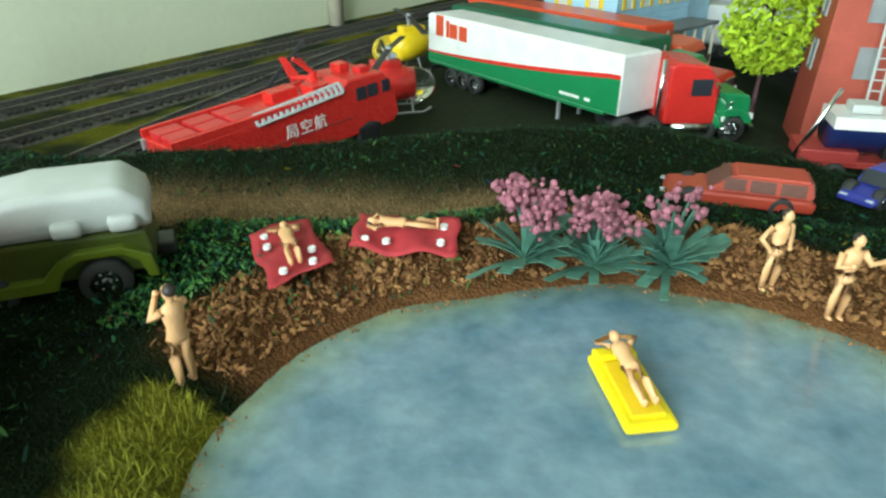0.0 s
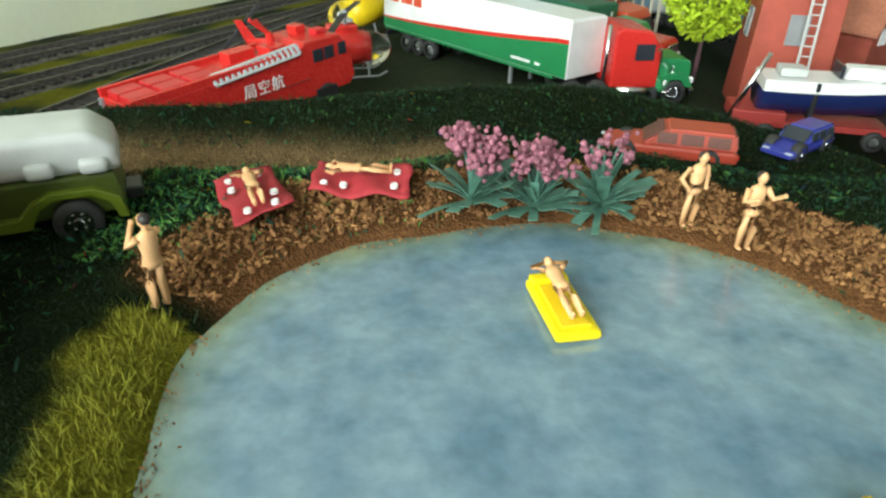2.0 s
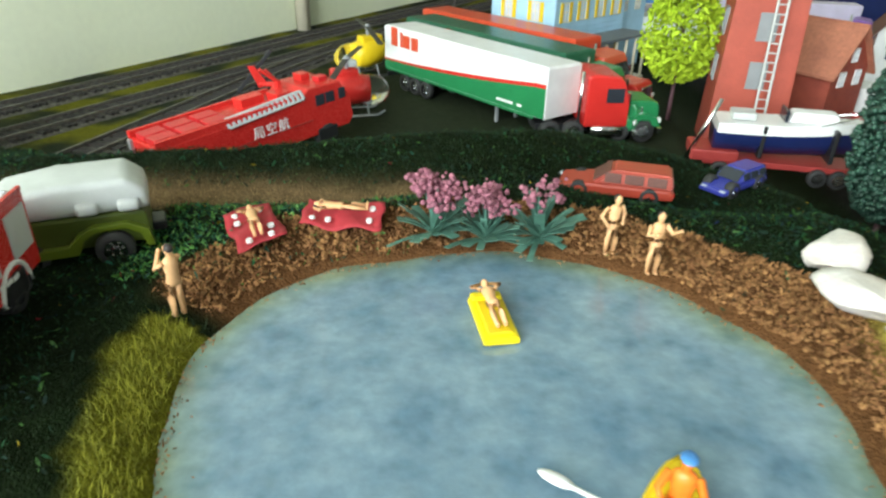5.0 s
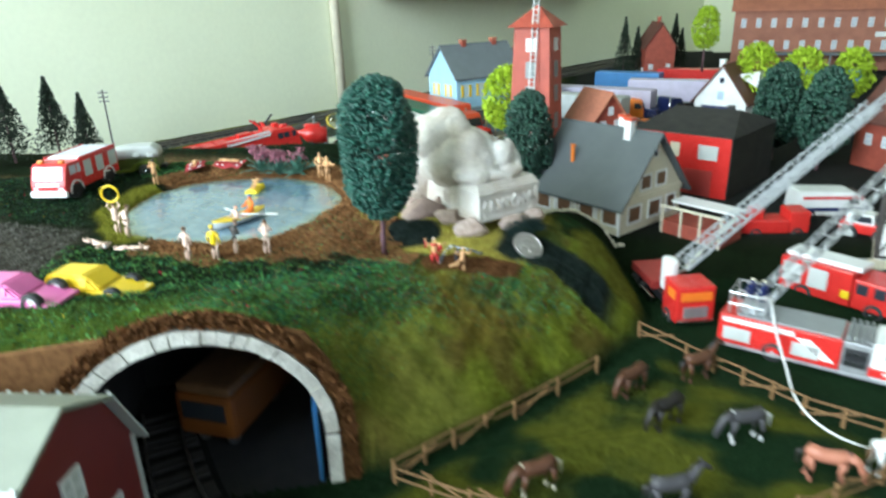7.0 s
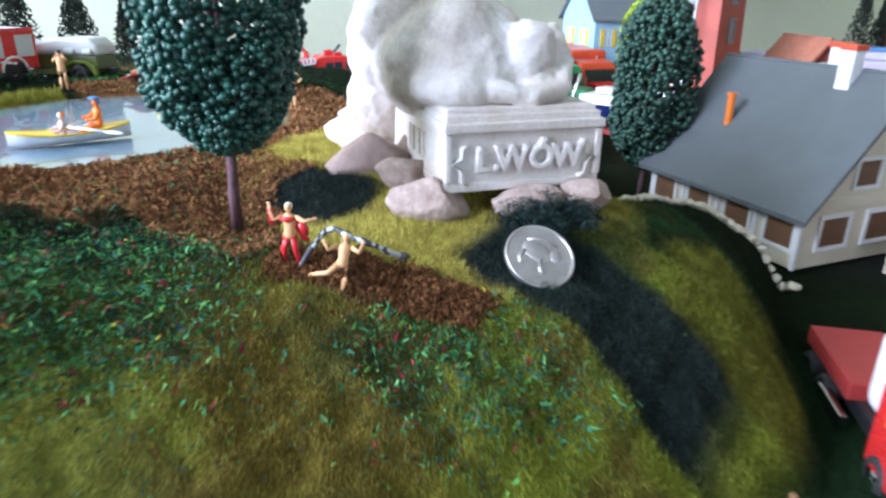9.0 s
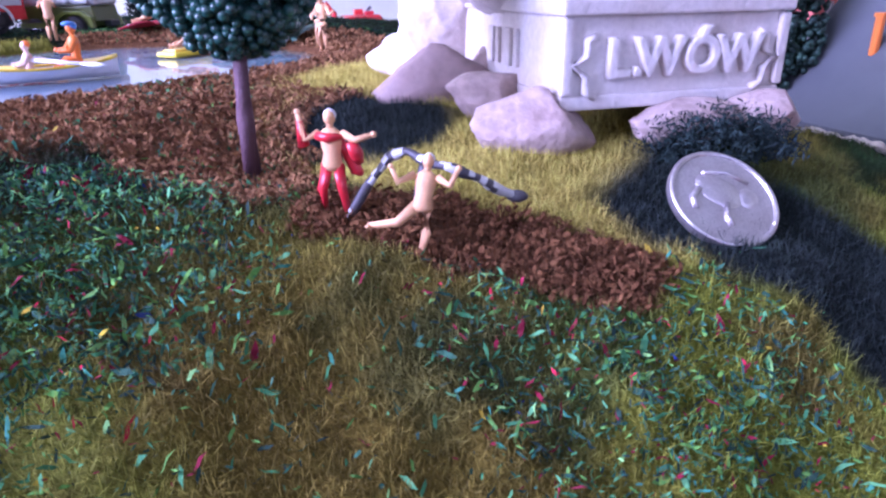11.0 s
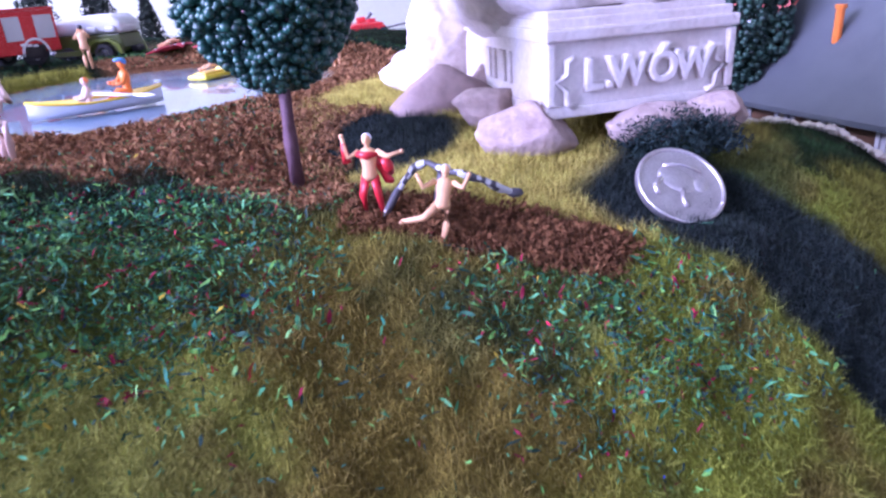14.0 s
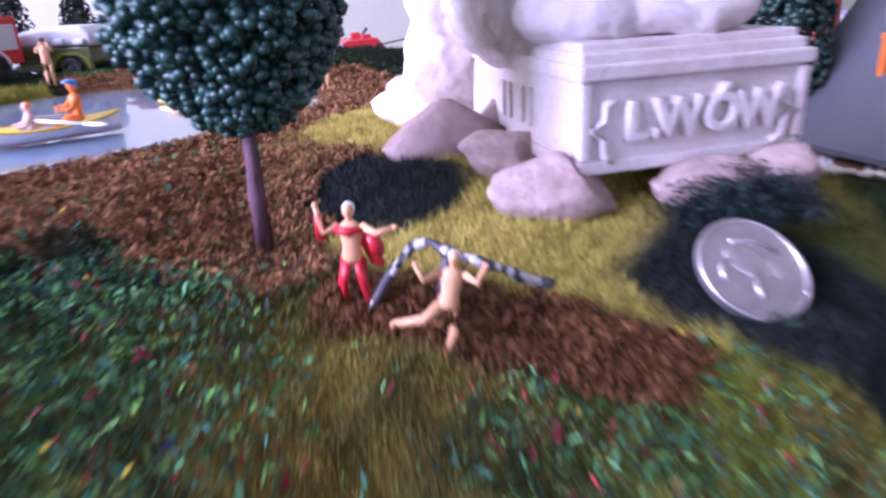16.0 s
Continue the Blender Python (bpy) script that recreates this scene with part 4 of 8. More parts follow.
for y, w in ((0.020, 0.0016), (0.0245, 0.0034), (0.0300, 0.0016), (0.0340, 0.0030)):
    b = bmesh.new()
    box(b, (-0.0230, y, 0.0112), (0.0012, w, 0.0074), 0.0004)
    part("raised_bar", b, "stone", t, "plain raised stone bar")
for s in (-1, 1):
    b = bmesh.new()
    box(b, (s * 0.0222, -0.0003, 0.0112), (0.0020, 0.0016, 0.0130), 0.0005)
    part("corner_moulding", b, "stone", t)
for mark, x in (("L", -0.0125), (".", -0.0088), ("W", -0.0042), ("Ó", 0.0046), ("W", 0.0124)):
    font = bpy.data.curves.new("letter", "FONT")
    font.body, font.size, font.extrude, font.bevel_depth, font.align_x = mark, 0.0088, 0.0007, 0.00048, "CENTER"
    holder = new("letter_curve", font)
    me = bpy.data.meshes.new_from_object(holder.evaluated_get(bpy.context.evaluated_depsgraph_get()))
    bpy.data.objects.remove(holder)
    me.materials.clear()
    me.materials.append(M["stone"])
    ob = new("letter", me)
    ob.parent, ob.matrix_basis = t, pose(x, -0.0006, 0.0078, 90, 0, 0)
    tagged(ob, "raised stone letter")

# the crouching stone lion on it, one plain moulded shape
b = bmesh.new()
for c, r in (((-0.004, 0.034, 0.034), (0.024, 0.027, 0.020)), ((-0.010, 0.048, 0.046), (0.021, 0.022, 0.016)), ((-0.006, 0.046, 0.055), (0.013, 0.014, 0.010)),
             ((0.010, 0.018, 0.031), (0.012, 0.010, 0.011)), ((0.012, 0.011, 0.028), (0.009, 0.006, 0.008)), ((-0.010, 0.018, 0.029), (0.011, 0.014, 0.008)),
             ((-0.012, 0.044, 0.034), (0.014, 0.024, 0.016)), ((0.018, 0.040, 0.030), (0.010, 0.020, 0.016)), ((-0.015, 0.062, 0.036), (0.015, 0.014, 0.018)),
             ((-0.012, 0.066, 0.018), (0.018, 0.014, 0.016)), ((0.004, 0.064, 0.016), (0.020, 0.014, 0.018)), ((-0.009, 0.021, 0.042), (0.0115, 0.0115, 0.0120)), ((-0.010, 0.015, 0.029), (0.0150, 0.0110, 0.0065)), ((-0.006, 0.076, 0.022), (0.018, 0.015, 0.018)), ((-0.008, 0.088, 0.010), (0.016, 0.012, 0.012))):
    ball(b, c, r, 0, 18, 12)
ball(b, (0.008, 0.0130, 0.0370), (0.0085, 0.0075, 0.0100), 0, 20, 14, rot=pose(0, 0, 0, 18, 24, 0).to_3x3())
pipe(b, [(-0.008, 0.0120, 0.0350), (-0.004, 0.0062, 0.0285), (0.006, 0.0036, 0.0262), (0.016, 0.0060, 0.0290), (0.0205, 0.0120, 0.0360), (0.0190, 0.0190, 0.0440)], [0.0028, 0.0032, 0.0034, 0.0034, 0.0030, 0.0024], 10)
pipe(b, [(-0.010, 0.0320, 0.0600), (-0.013, 0.0220, 0.0460), (-0.015, 0.0140, 0.0340), (-0.014, 0.0090, 0.0265)], [0.0060, 0.0060, 0.0048, 0.0036], 12)
ob = part("statue", b, "stone", m=LION, smooth=True)
re = ob.modifiers.new("join", "REMESH")
re.mode, re.voxel_size, re.use_smooth_shade = "VOXEL", 0.0011, True
rough(ob, 0.0026, 0.0075)
rough(ob, 0.0009, 0.0022)
tagged(ob, "white cast stone lion crouching on a plinth", "statue")


def rock(x, y, z, s, yaw, seed, material="rock", label="pinkish grey rock bedded in the turf", name="rock"):
    b = bmesh.new()
    bmesh.ops.create_icosphere(b, subdivisions=4, radius=1.0)
    r = random.Random(seed)
    cuts = [Vector((r.uniform(-1, 1), r.uniform(-1, 1), r.uniform(-0.7, 1))).normalized() for _ in range(9)]
    for v in b.verts:
        co = v.co.copy()
        for n_ in cuts:
            d = co.dot(n_) - 0.66
            if d > 0:
                co -= n_ * d * 0.97
        co += co.normalized() * 0.06 * noise.noise(v.co * 2.4 + Vector((seed, 0, 0))) + co.normalized() * 0.025 * noise.noise(v.co * 7 + Vector((0, seed, 0)))
        v.co = Vector((co.x * s[0], co.y * s[1], co.z * s[2]))
    return tagged(part(name, b, material, m=pose(x, y, z, r.uniform(-8, 8), r.uniform(-8, 8), yaw), smooth=True), label, "rock", "rocks round the plinth")


for i, (x, y, z, s, yaw, lab) in enumerate(((0.2190, 0.0205, 0.0005, (0.0130, 0.0080, 0.0068), 22, "large broken pinkish rock at the plinth's corner"), (0.2050, 0.0350, 0.0020, (0.0120, 0.0085, 0.0060), 35, "pale angular rock beside the plinth"),
                                          (0.1860, 0.0420, 0.0030, (0.0155, 0.0120, 0.0095), 20, "rounded brown rock with a crack"), (0.1960, 0.0520, 0.0030, (0.0120, 0.0100, 0.0085), 60, "pale angular rock beside the statue"),
                                          (0.2425, 0.0325, 0.0005, (0.0125, 0.0062, 0.0046), 46, "low lilac-grey rock under the lettered face"), (0.2550, 0.0470, 0.0005, (0.0100, 0.0062, 0.0048), 52, "low lilac-grey rock under the lettered face"),
                                          (0.1760, 0.0640, 0.0015, (0.0130, 0.0100, 0.0080), 100, "pinkish grey rock bedded in the turf"), (0.1580, 0.0720, 0.0000, (0.0140, 0.0090, 0.0070), 62, "pinkish grey rock bedded in the turf"), (0.1740, 0.0880, 0.0015, (0.0120, 0.0100, 0.0080), 70, "pinkish grey rock bedded in the turf"))):
    rock(x, y, z, s, yaw, i + 3, "brown_rock" if "brown" in lab else "rock", lab)

for i, (x, y, s, yaw) in enumerate(((0.149, 0.090, (0.017, 0.010, 0.0055), 110), (0.158, 0.068, (0.016, 0.009, 0.0050), 140), (0.173, 0.062, (0.013, 0.008, 0.0055), 20), (0.153, 0.114, (0.014, 0.009, 0.006), 60), (0.170, 0.078, (0.012, 0.009, 0.008), 60))):
    rock(x, y, hz(x, y) + 0.003, s, yaw, i + 31, "stone", "white weathered stone at the statue's foot")

t = thing("coin", pose(0.2540, 0.0170, -0.0078, 0, 0, 0) @ pose(0, 0, 0, 30, 26, 10) @ Matrix.Scale(0.80, 4), "worn silver coin lying on dark scree", "coin")
b = bmesh.new()
rod(b, (0, 0, -0.0009), (0, 0, 0.0006), 0.0112, 0.0112, 64)
part("disc", b, "coin", t)
b = bmesh.new()
pipe(b, [(0.0108 * math.cos(a), 0.0108 * math.sin(a), 0.0006) for a in np.linspace(0, 2 * math.pi, 65)], 0.00055, 8)
part("rim", b, "coin", t, smooth=True)
b = bmesh.new()
ball(b, (-0.0015, 0.001, 0.0005), (0.0052, 0.0036, 0.0007), 0, 16, 8)
ball(b, (0.0042, 0.0030, 0.0005), (0.0022, 0.0026, 0.0006), 0, 12, 6)
pipe(b, [(-0.005, -0.001, 0.0006), (-0.0055, -0.004, 0.0007), (-0.004, -0.006, 0.0006)], 0.0007, 6)
pipe(b, [(0.001, -0.001, 0.0006), (0.002, -0.004, 0.0007), (0.0035, -0.0055, 0.0006)], 0.0007, 6)
pipe(b, [(-0.006, 0.003, 0.0006), (-0.002, 0.0062, 0.0007), (0.003, 0.0065, 0.0006)], 0.0005, 6)
part("relief", b, "coin", t, "raised worn relief", smooth=True)

# ---- trees ----
def crown_points(n, height, width, taper=0.0, shell=0.45):
    """Places in an upright egg whose foot is at 0, denser towards its skin."""
    d = rng.normal(size=(n, 3))
    d /= np.linalg.norm(d, axis=1)[:, None]
    k = 1 - shell * rng.random(n) ** 1.6
    p = d * k[:, None]
    z = p[:, 2]
    sq = np.sign(z) * np.abs(z) ** 0.8
    w = width / 2 * (1 - taper * sq) * (1 + 0.07 * np.sin(d[:, 0] * 6 + d[:, 2] * 5) + 0.05 * np.sin(d[:, 1] * 9))
    return np.stack([p[:, 0] * w, p[:, 1] * w, (sq * 0.5 + 0.5) * height], 1), d


def tree(x, y, z, trunk_h, crown_h, width, material, pieces, size, label, taper=0.1, piece=None, trunk_r=0.0016, shell=0.45, group="model trees", squash=None):
    t = thing("tree", pose(x, y, z, 0, 0, rng.uniform(0, 360)), label, "tree", group)
    b = bmesh.new()
    H = trunk_h + crown_h
    pipe(b, [(0, 0, -0.004), (0.0003, 0, trunk_h * 0.5), (0, 0.0003, trunk_h), (0, 0, trunk_h + crown_h * 0.7)], [trunk_r * 1.25, trunk_r, trunk_r * 0.85, trunk_r * 0.3], 10)
    for i in range(10):
        a, h = i * 2.4, trunk_h + crown_h * (0.08 + 0.07 * i)
        pipe(b, [(0, 0, h), (math.cos(a) * width * 0.2, math.sin(a) * width * 0.2, h + crown_h * 0.06), (math.cos(a) * width * 0.38, math.sin(a) * width * 0.38, h + crown_h * 0.13)], [trunk_r * 0.5, trunk_r * 0.35, trunk_r * 0.15], 6)
    part("trunk", b, "trunk", t, smooth=True)
    p, d = crown_points(pieces, crown_h, width, taper, shell)
    p[:, 2] += trunk_h
    s = size * rng.uniform(0.65, 1.25, pieces)
    if squash is not None:
        s = s[:, None] * np.array(squash)[None]
    place_fast("crown", piece or ICO, p, s, turns(pieces), material, t, smooth=piece is None)
    return t


tree(0.1745, -0.0055, hz(0.1745, -0.0055), 0.0222, 0.079, 0.0415, "leaf_gloss", 7000, 0.00105, "tall round-topped tree of glossy dark green beads on a violet trunk", taper=-0.02, shell=0.30)
tree(0.235, 0.215, -0.046, 0.016, 0.085, 0.040, "leaf_dark", 4200, 0.0014, "dark green foam tree behind the statue", taper=0.05)
tree(0.1935, 0.397, hz(0.1935, 0.397), 0.027, 0.070, 0.049, "leaf_lime", 3200, 0.0024, "bright lime green tree on a dark trunk", taper=0.12, piece=FLAKE)
for x, y, zt, w, h in ((0.474, 0.405, 0.056, 0.046, 0.085), (0.506, 0.362, 0.056, 0.044, 0.085)):
    tree(x, y, zt - h - 0.014, 0.014, h, w, "leaf_dark", 2200, 0.0022, "dark green egg-shaped foam tree in the town", taper=0.16)
for x, y, zt, w, h in ((0.480, 0.552, 0.066, 0.045, 0.062), (0.533, 0.552, 0.060, 0.047, 0.060), (0.588, 0.556, 0.058, 0.044, 0.058), (0.453, 0.800, 0.104, 0.040, 0.065)):
    tree(x, y, zt - h - 0.03, 0.03, h, w, "leaf_lime", 1500, 0.0028, "yellow-green foam tree in the town", taper=0.08, piece=FLAKE)


def fir(x, y, z, h, w):
    t = thing("fir_tree", pose(x, y, z, 0, 0, rng.uniform(0, 360)), "slim dark green bristle fir tree", "fir tree", "firs behind the fire engine")
    b = bmesh.new()
    rod(b, (0, 0, -0.003), (0, 0, h * 0.98), 0.0014, 0.0003, 8)
    part("trunk", b, "trunk", t)
    n_ = 2600
    k = rng.random(n_) ** 0.75
    a = rng.uniform(0, 2 * math.pi, n_)
    rad = (1 - k) * w / 2 * rng.uniform(0.25, 1.05, n_)
    p = np.stack([np.cos(a) * rad, np.sin(a) * rad, h * (0.06 + 0.93 * k)], 1)
    place_fast("needles", FLAKE, p, rng.uniform(0.0010, 0.0024, n_), turns(n_), "leaf_fir", t)


for x, y, h, w, top in ((-0.266, 0.193, 0.085, 0.050, 0.071), (-0.252, 0.236, 0.080, 0.046, 0.037), (-0.260, 0.287, 0.082, 0.046, 0.043), (-0.262, 0.150, 0.075, 0.036, 0.030), (-0.30, 0.12, 0.06, 0.03, 0.020)):
    fir(x, y, hz(x, y), max(h, top - hz(x, y)), w)


def pole(x, y, h, label):
    z = hz(x, y)
    t = thing("telegraph_pole", pose(x, y, z, 0, 0, 25), label, "telegraph pole", "telegraph poles along the line")
    b = bmesh.new()
    rod(b, (0, 0, -0.003), (0, 0, h), 0.0011, 0.0008, 8)
    part("post", b, "timber", t)
    for k in range(3):
        b = bmesh.new()
        box(b, (0, 0, h - 0.004 - k * 0.005), (0.011, 0.0009, 0.0009))
        arm = part("crossarm", b, "timber", t)
        for s in (-0.0045, -0.002, 0.002, 0.0045):
            b = bmesh.new()
            rod(b, (s, 0, h - 0.0036 - k * 0.005), (s, 0, h - 0.0018 - k * 0.005), 0.0005, 0.0004, 6)
            part("insulator", b, "light_grey", arm)


pole(-0.279, 0.349, 0.038 - hz(-0.279, 0.349), "dark telegraph pole with three crossarms")
pole(0.045, 0.68, 0.105, "dark telegraph pole beside the blue house")

# flowering shrubs on the bank
for x, y, h, pink, seed in ((0.0345, 0.1240, 0.0200, 300, 1), (0.0500, 0.1235, 0.0180, 230, 2), (0.0665, 0.1235, 0.0185, 60, 3)):
    t = thing("flowering_shrub", pose(x, y, hz(x, y)), "strap-leaved shrub with pink foam flowers" if pink > 100 else "strap-leaved shrub with few pink flowers", "shrub", "shrubs on the bank")
    r = random.Random(seed)
    for i in range(40):
        a, ln, lift = r.uniform(0, 6.28), r.uniform(0.008, 0.0160), r.uniform(0.30, 1.45)
        b = bmesh.new()
        pts = []
        for k in range(5):
            s = k / 4
            rr = ln * s * math.cos(lift) * (1 + 0.25 * s)
            pts.append(Vector((math.cos(a) * rr, math.sin(a) * rr, 0.001 + ln * math.sin(lift) * s - 0.004 * s * s * math.cos(lift))))
        side = Vector((-math.sin(a), math.cos(a), 0.15))
        w = r.uniform(0.0008, 0.0017)
        rowa = [b.verts.new(p + side * w) for p in pts]
        rowb = [b.verts.new(p - side * w) for p in pts]
        for k in range(4):
            b.faces.new((rowa[k], rowa[k + 1], rowb[k + 1], rowb[k]))
        g = bmesh.ops.extrude_face_region(b, geom=list(b.faces))
        for v in g["geom"]:
            if isinstance(v, bmesh.types.BMVert):
                v.co.z += 0.00022
        bmesh.ops.recalc_face_normals(b, faces=b.faces)
        part("leaf", b, "leaf_strap", t)
    for i in range(5):
        a = i * 1.3 + seed
        b = bmesh.new()
        pipe(b, [(0, 0, 0), (0.0015 * math.cos(a), 0.0015 * math.sin(a), h * 0.5), (0.004 * math.cos(a), 0.004 * math.sin(a), h * 0.9)], [0.0006, 0.0005, 0.0003], 6)
        part("stem", b, "leaf_strap", t)
    lobes = [(0.004 * math.cos(i * 1.3 + seed), 0.004 * math.sin(i * 1.3 + seed), h * (0.72 + 0.12 * (i % 3))) for i in range(5)]
    p = np.array([lobes[r.randrange(5)] for _ in range(pink)]) + rng.normal(0, 0.0019, (pink, 3))
    place_fast("blossom", ICO, p, rng.uniform(0.0005, 0.0011, pink), turns(pink), "flower", t)

# ---- tunnel portal ----
PW = 0.094
PM = Matrix.Translation(PORTAL) @ pose(0, 0, 0, 0, 0, math.degrees(math.atan2(PORTAL_WAY.y, PORTAL_WAY.x)))
# local x runs along the face from its foot, local y points out of the hill
def arch(n_=28, grow=0.0, base=-0.075):
    c, rad, spring = PW / 2, PW / 2 + grow, -0.036
    pts = [(c - rad, base), (c - rad, spring)]
    pts += [(c - rad * math.cos(math.pi * i / n_), spring + rad * math.sin(math.pi * i / n_)) for i in range(1, n_)]
    return pts + [(c + rad, spring), (c + rad, base)]


t = thing("tunnel_portal", PM, "pale stone arch of a railway tunnel mouth", "tunnel portal")
inner, outer = arch(), arch(grow=0.0055)
for i in range(len(inner) - 1):
    b = bmesh.new()
    (a0, z0), (a1, z1), (c1, w1), (c0, w0) = inner[i], inner[i + 1], outer[i + 1], outer[i]
    jut = 0.0025 + 0.0010 * ((i * 7) % 5) / 5
    prism(b, [(a0, z0), (a1 - (a1 - a0) * 0.06, z1 - (z1 - z0) * 0.06), (c1 - (c1 - c0) * 0.06, w1 - (w1 - w0) * 0.06), (c0, w0)], -0.004, jut, 0, "y")
    part("stone", b, "portal_stone", t)
b = bmesh.new()
lining = arch(24)
depth_in = 0.105
va = [b.verts.new((x, 0.0015, z)) for x, z in lining]
vb = [b.verts.new((x, -depth_in, -0.075 + (z + 0.075) * 0.80)) for x, z in lining]
for i in range(len(lining) - 1):
    b.faces.new((va[i], va[i + 1], vb[i + 1], vb[i]))
b.faces.new(vb)
part("lining", b, "soot", t, "dark tunnel lining")
b = bmesh.new()
box(b, (PW / 2, -depth_in / 2, -0.0675), (PW + 0.01, depth_in, 0.004))
part("tunnel_floor", b, "soot", t)
# backing of the hillside round the arch
b = bmesh.new()
o2 = arch(grow=0.004)
top = [(-0.0095, -0.075), (-0.0095, -0.030), (-0.005, -0.006), (0.004, 0.0085), (0.02, 0.0145), (0.05, 0.0160), (0.085, 0.0155), (0.12, 0.014), (0.17, 0.012), (0.17, -0.075)]
lo = [b.verts.new((x, 0.0002, z)) for x, z in o2]
hi = [b.verts.new((x, 0.0002, z)) for x, z in top]
edges = [b.edges.new((lo[i], lo[i + 1])) for i in range(len(lo) - 1)] + [b.edges.new((hi[i], hi[i + 1])) for i in range(len(hi) - 1)]
edges += [b.edges.new((lo[0], hi[0])), b.edges.new((lo[-1], hi[-1]))]
bmesh.ops.triangle_fill(b, edges=edges, use_beauty=True)
ext = bmesh.ops.extrude_face_region(b, geom=list(b.faces))
for v in ext["geom"]:
    if isinstance(v, bmesh.types.BMVert):
        v.co.y -= 0.003
part("hillside_face", b, "soil_foam", t, "brown turf round the stones")

# railcar standing inside the tunnel
t = thing("railcar", PM @ pose(0.040, -0.060, -0.064, 0, 0, 62), "orange and brown railcar inside the dark tunnel", "railcar")
b = bmesh.new()
box(b, (0, 0, 0.019), (0.055, 0.030, 0.022), 0.003)
part("body", b, "railcar_orange", t)
b = bmesh.new()
box(b, (0, 0, 0.032), (0.053, 0.028, 0.005), 0.002)
part("roof", b, "brown", t)
for s in (-1, 1):
    for k in (-0.018, 0.018):
        b = bmesh.new()
        rod(b, (k, s * 0.0085, 0.005), (k, s * 0.0065, 0.005), 0.005, seg=16)
        part("wheel", b, "rail", t)
b = bmesh.new()
box(b, (0.0277, 0, 0.022), (0.0008, 0.022, 0.009), 0.0002)
part("windscreen", b, "dark_glass", t)
t = thing("tarpaulin", PM @ pose(0.0035, -0.030, -0.072), "blue sheet on the tunnel wall", "sheet")
b = bmesh.new()
box(b, (0.0, 0, 0.022), (0.002, 0.050, 0.040), 0.0006)
part("sheet", b, "mid_blue", t)

# ---- paddock fence ----
FENCE = [(0.2125, -0.127), (0.2335, -0.103), (0.2575, -0.076), (0.2955, -0.030)], [(0.319, 0.011), (0.343, -0.006), (0.368, -0.027), (0.391, -0.049), (0.420, -0.064), (0.432, -0.080), (0.408, -0.095), (0.386, -0.110), (0.370, -0.121), (0.340, -0.133), (0.302, -0.139), (0.272, -0.141), (0.247, -0.138), (0.2135, -0.129)]
for run in FENCE:
    for (x0, y0), (x1, y1) in zip(run, run[1:]):
        z0, z1 = hz(x0, y0), hz(x1, y1)
        ln = math.hypot(x1 - x0, y1 - y0)
        t = thing("fence_panel", pose(x0, y0, z0, 0, 0, math.degrees(math.atan2(y1 - y0, x1 - x0))), "brown wooden rail fence round the horse paddock", "fence", "paddock fence")
        for k in range(2 if ln < 0.03 else 3):
            b = bmesh.new()
            f_ = k / (1 if ln < 0.03 else 2)
            box(b, (f_ * ln, 0, 0.0042 + (z1 - z0) * f_), (0.0014, 0.0013, 0.0118), 0.0002)
            part("post", b, "wood", t)
        for h in (0.0038, 0.0085):
            b = bmesh.new()
            rod(b, (0, 0.0011, h), (ln, 0.0011, h + z1 - z0 + 0.0004), 0.0005, 0.00045, 6)
            part("rail", b, "wood", t)
        b = bmesh.new()
        rod(b, (0.002, -0.0011, 0.002), (min(ln, 0.022), -0.0011, 0.0095), 0.0005, 0.0005, 6)
        part("brace", b, "wood", t)


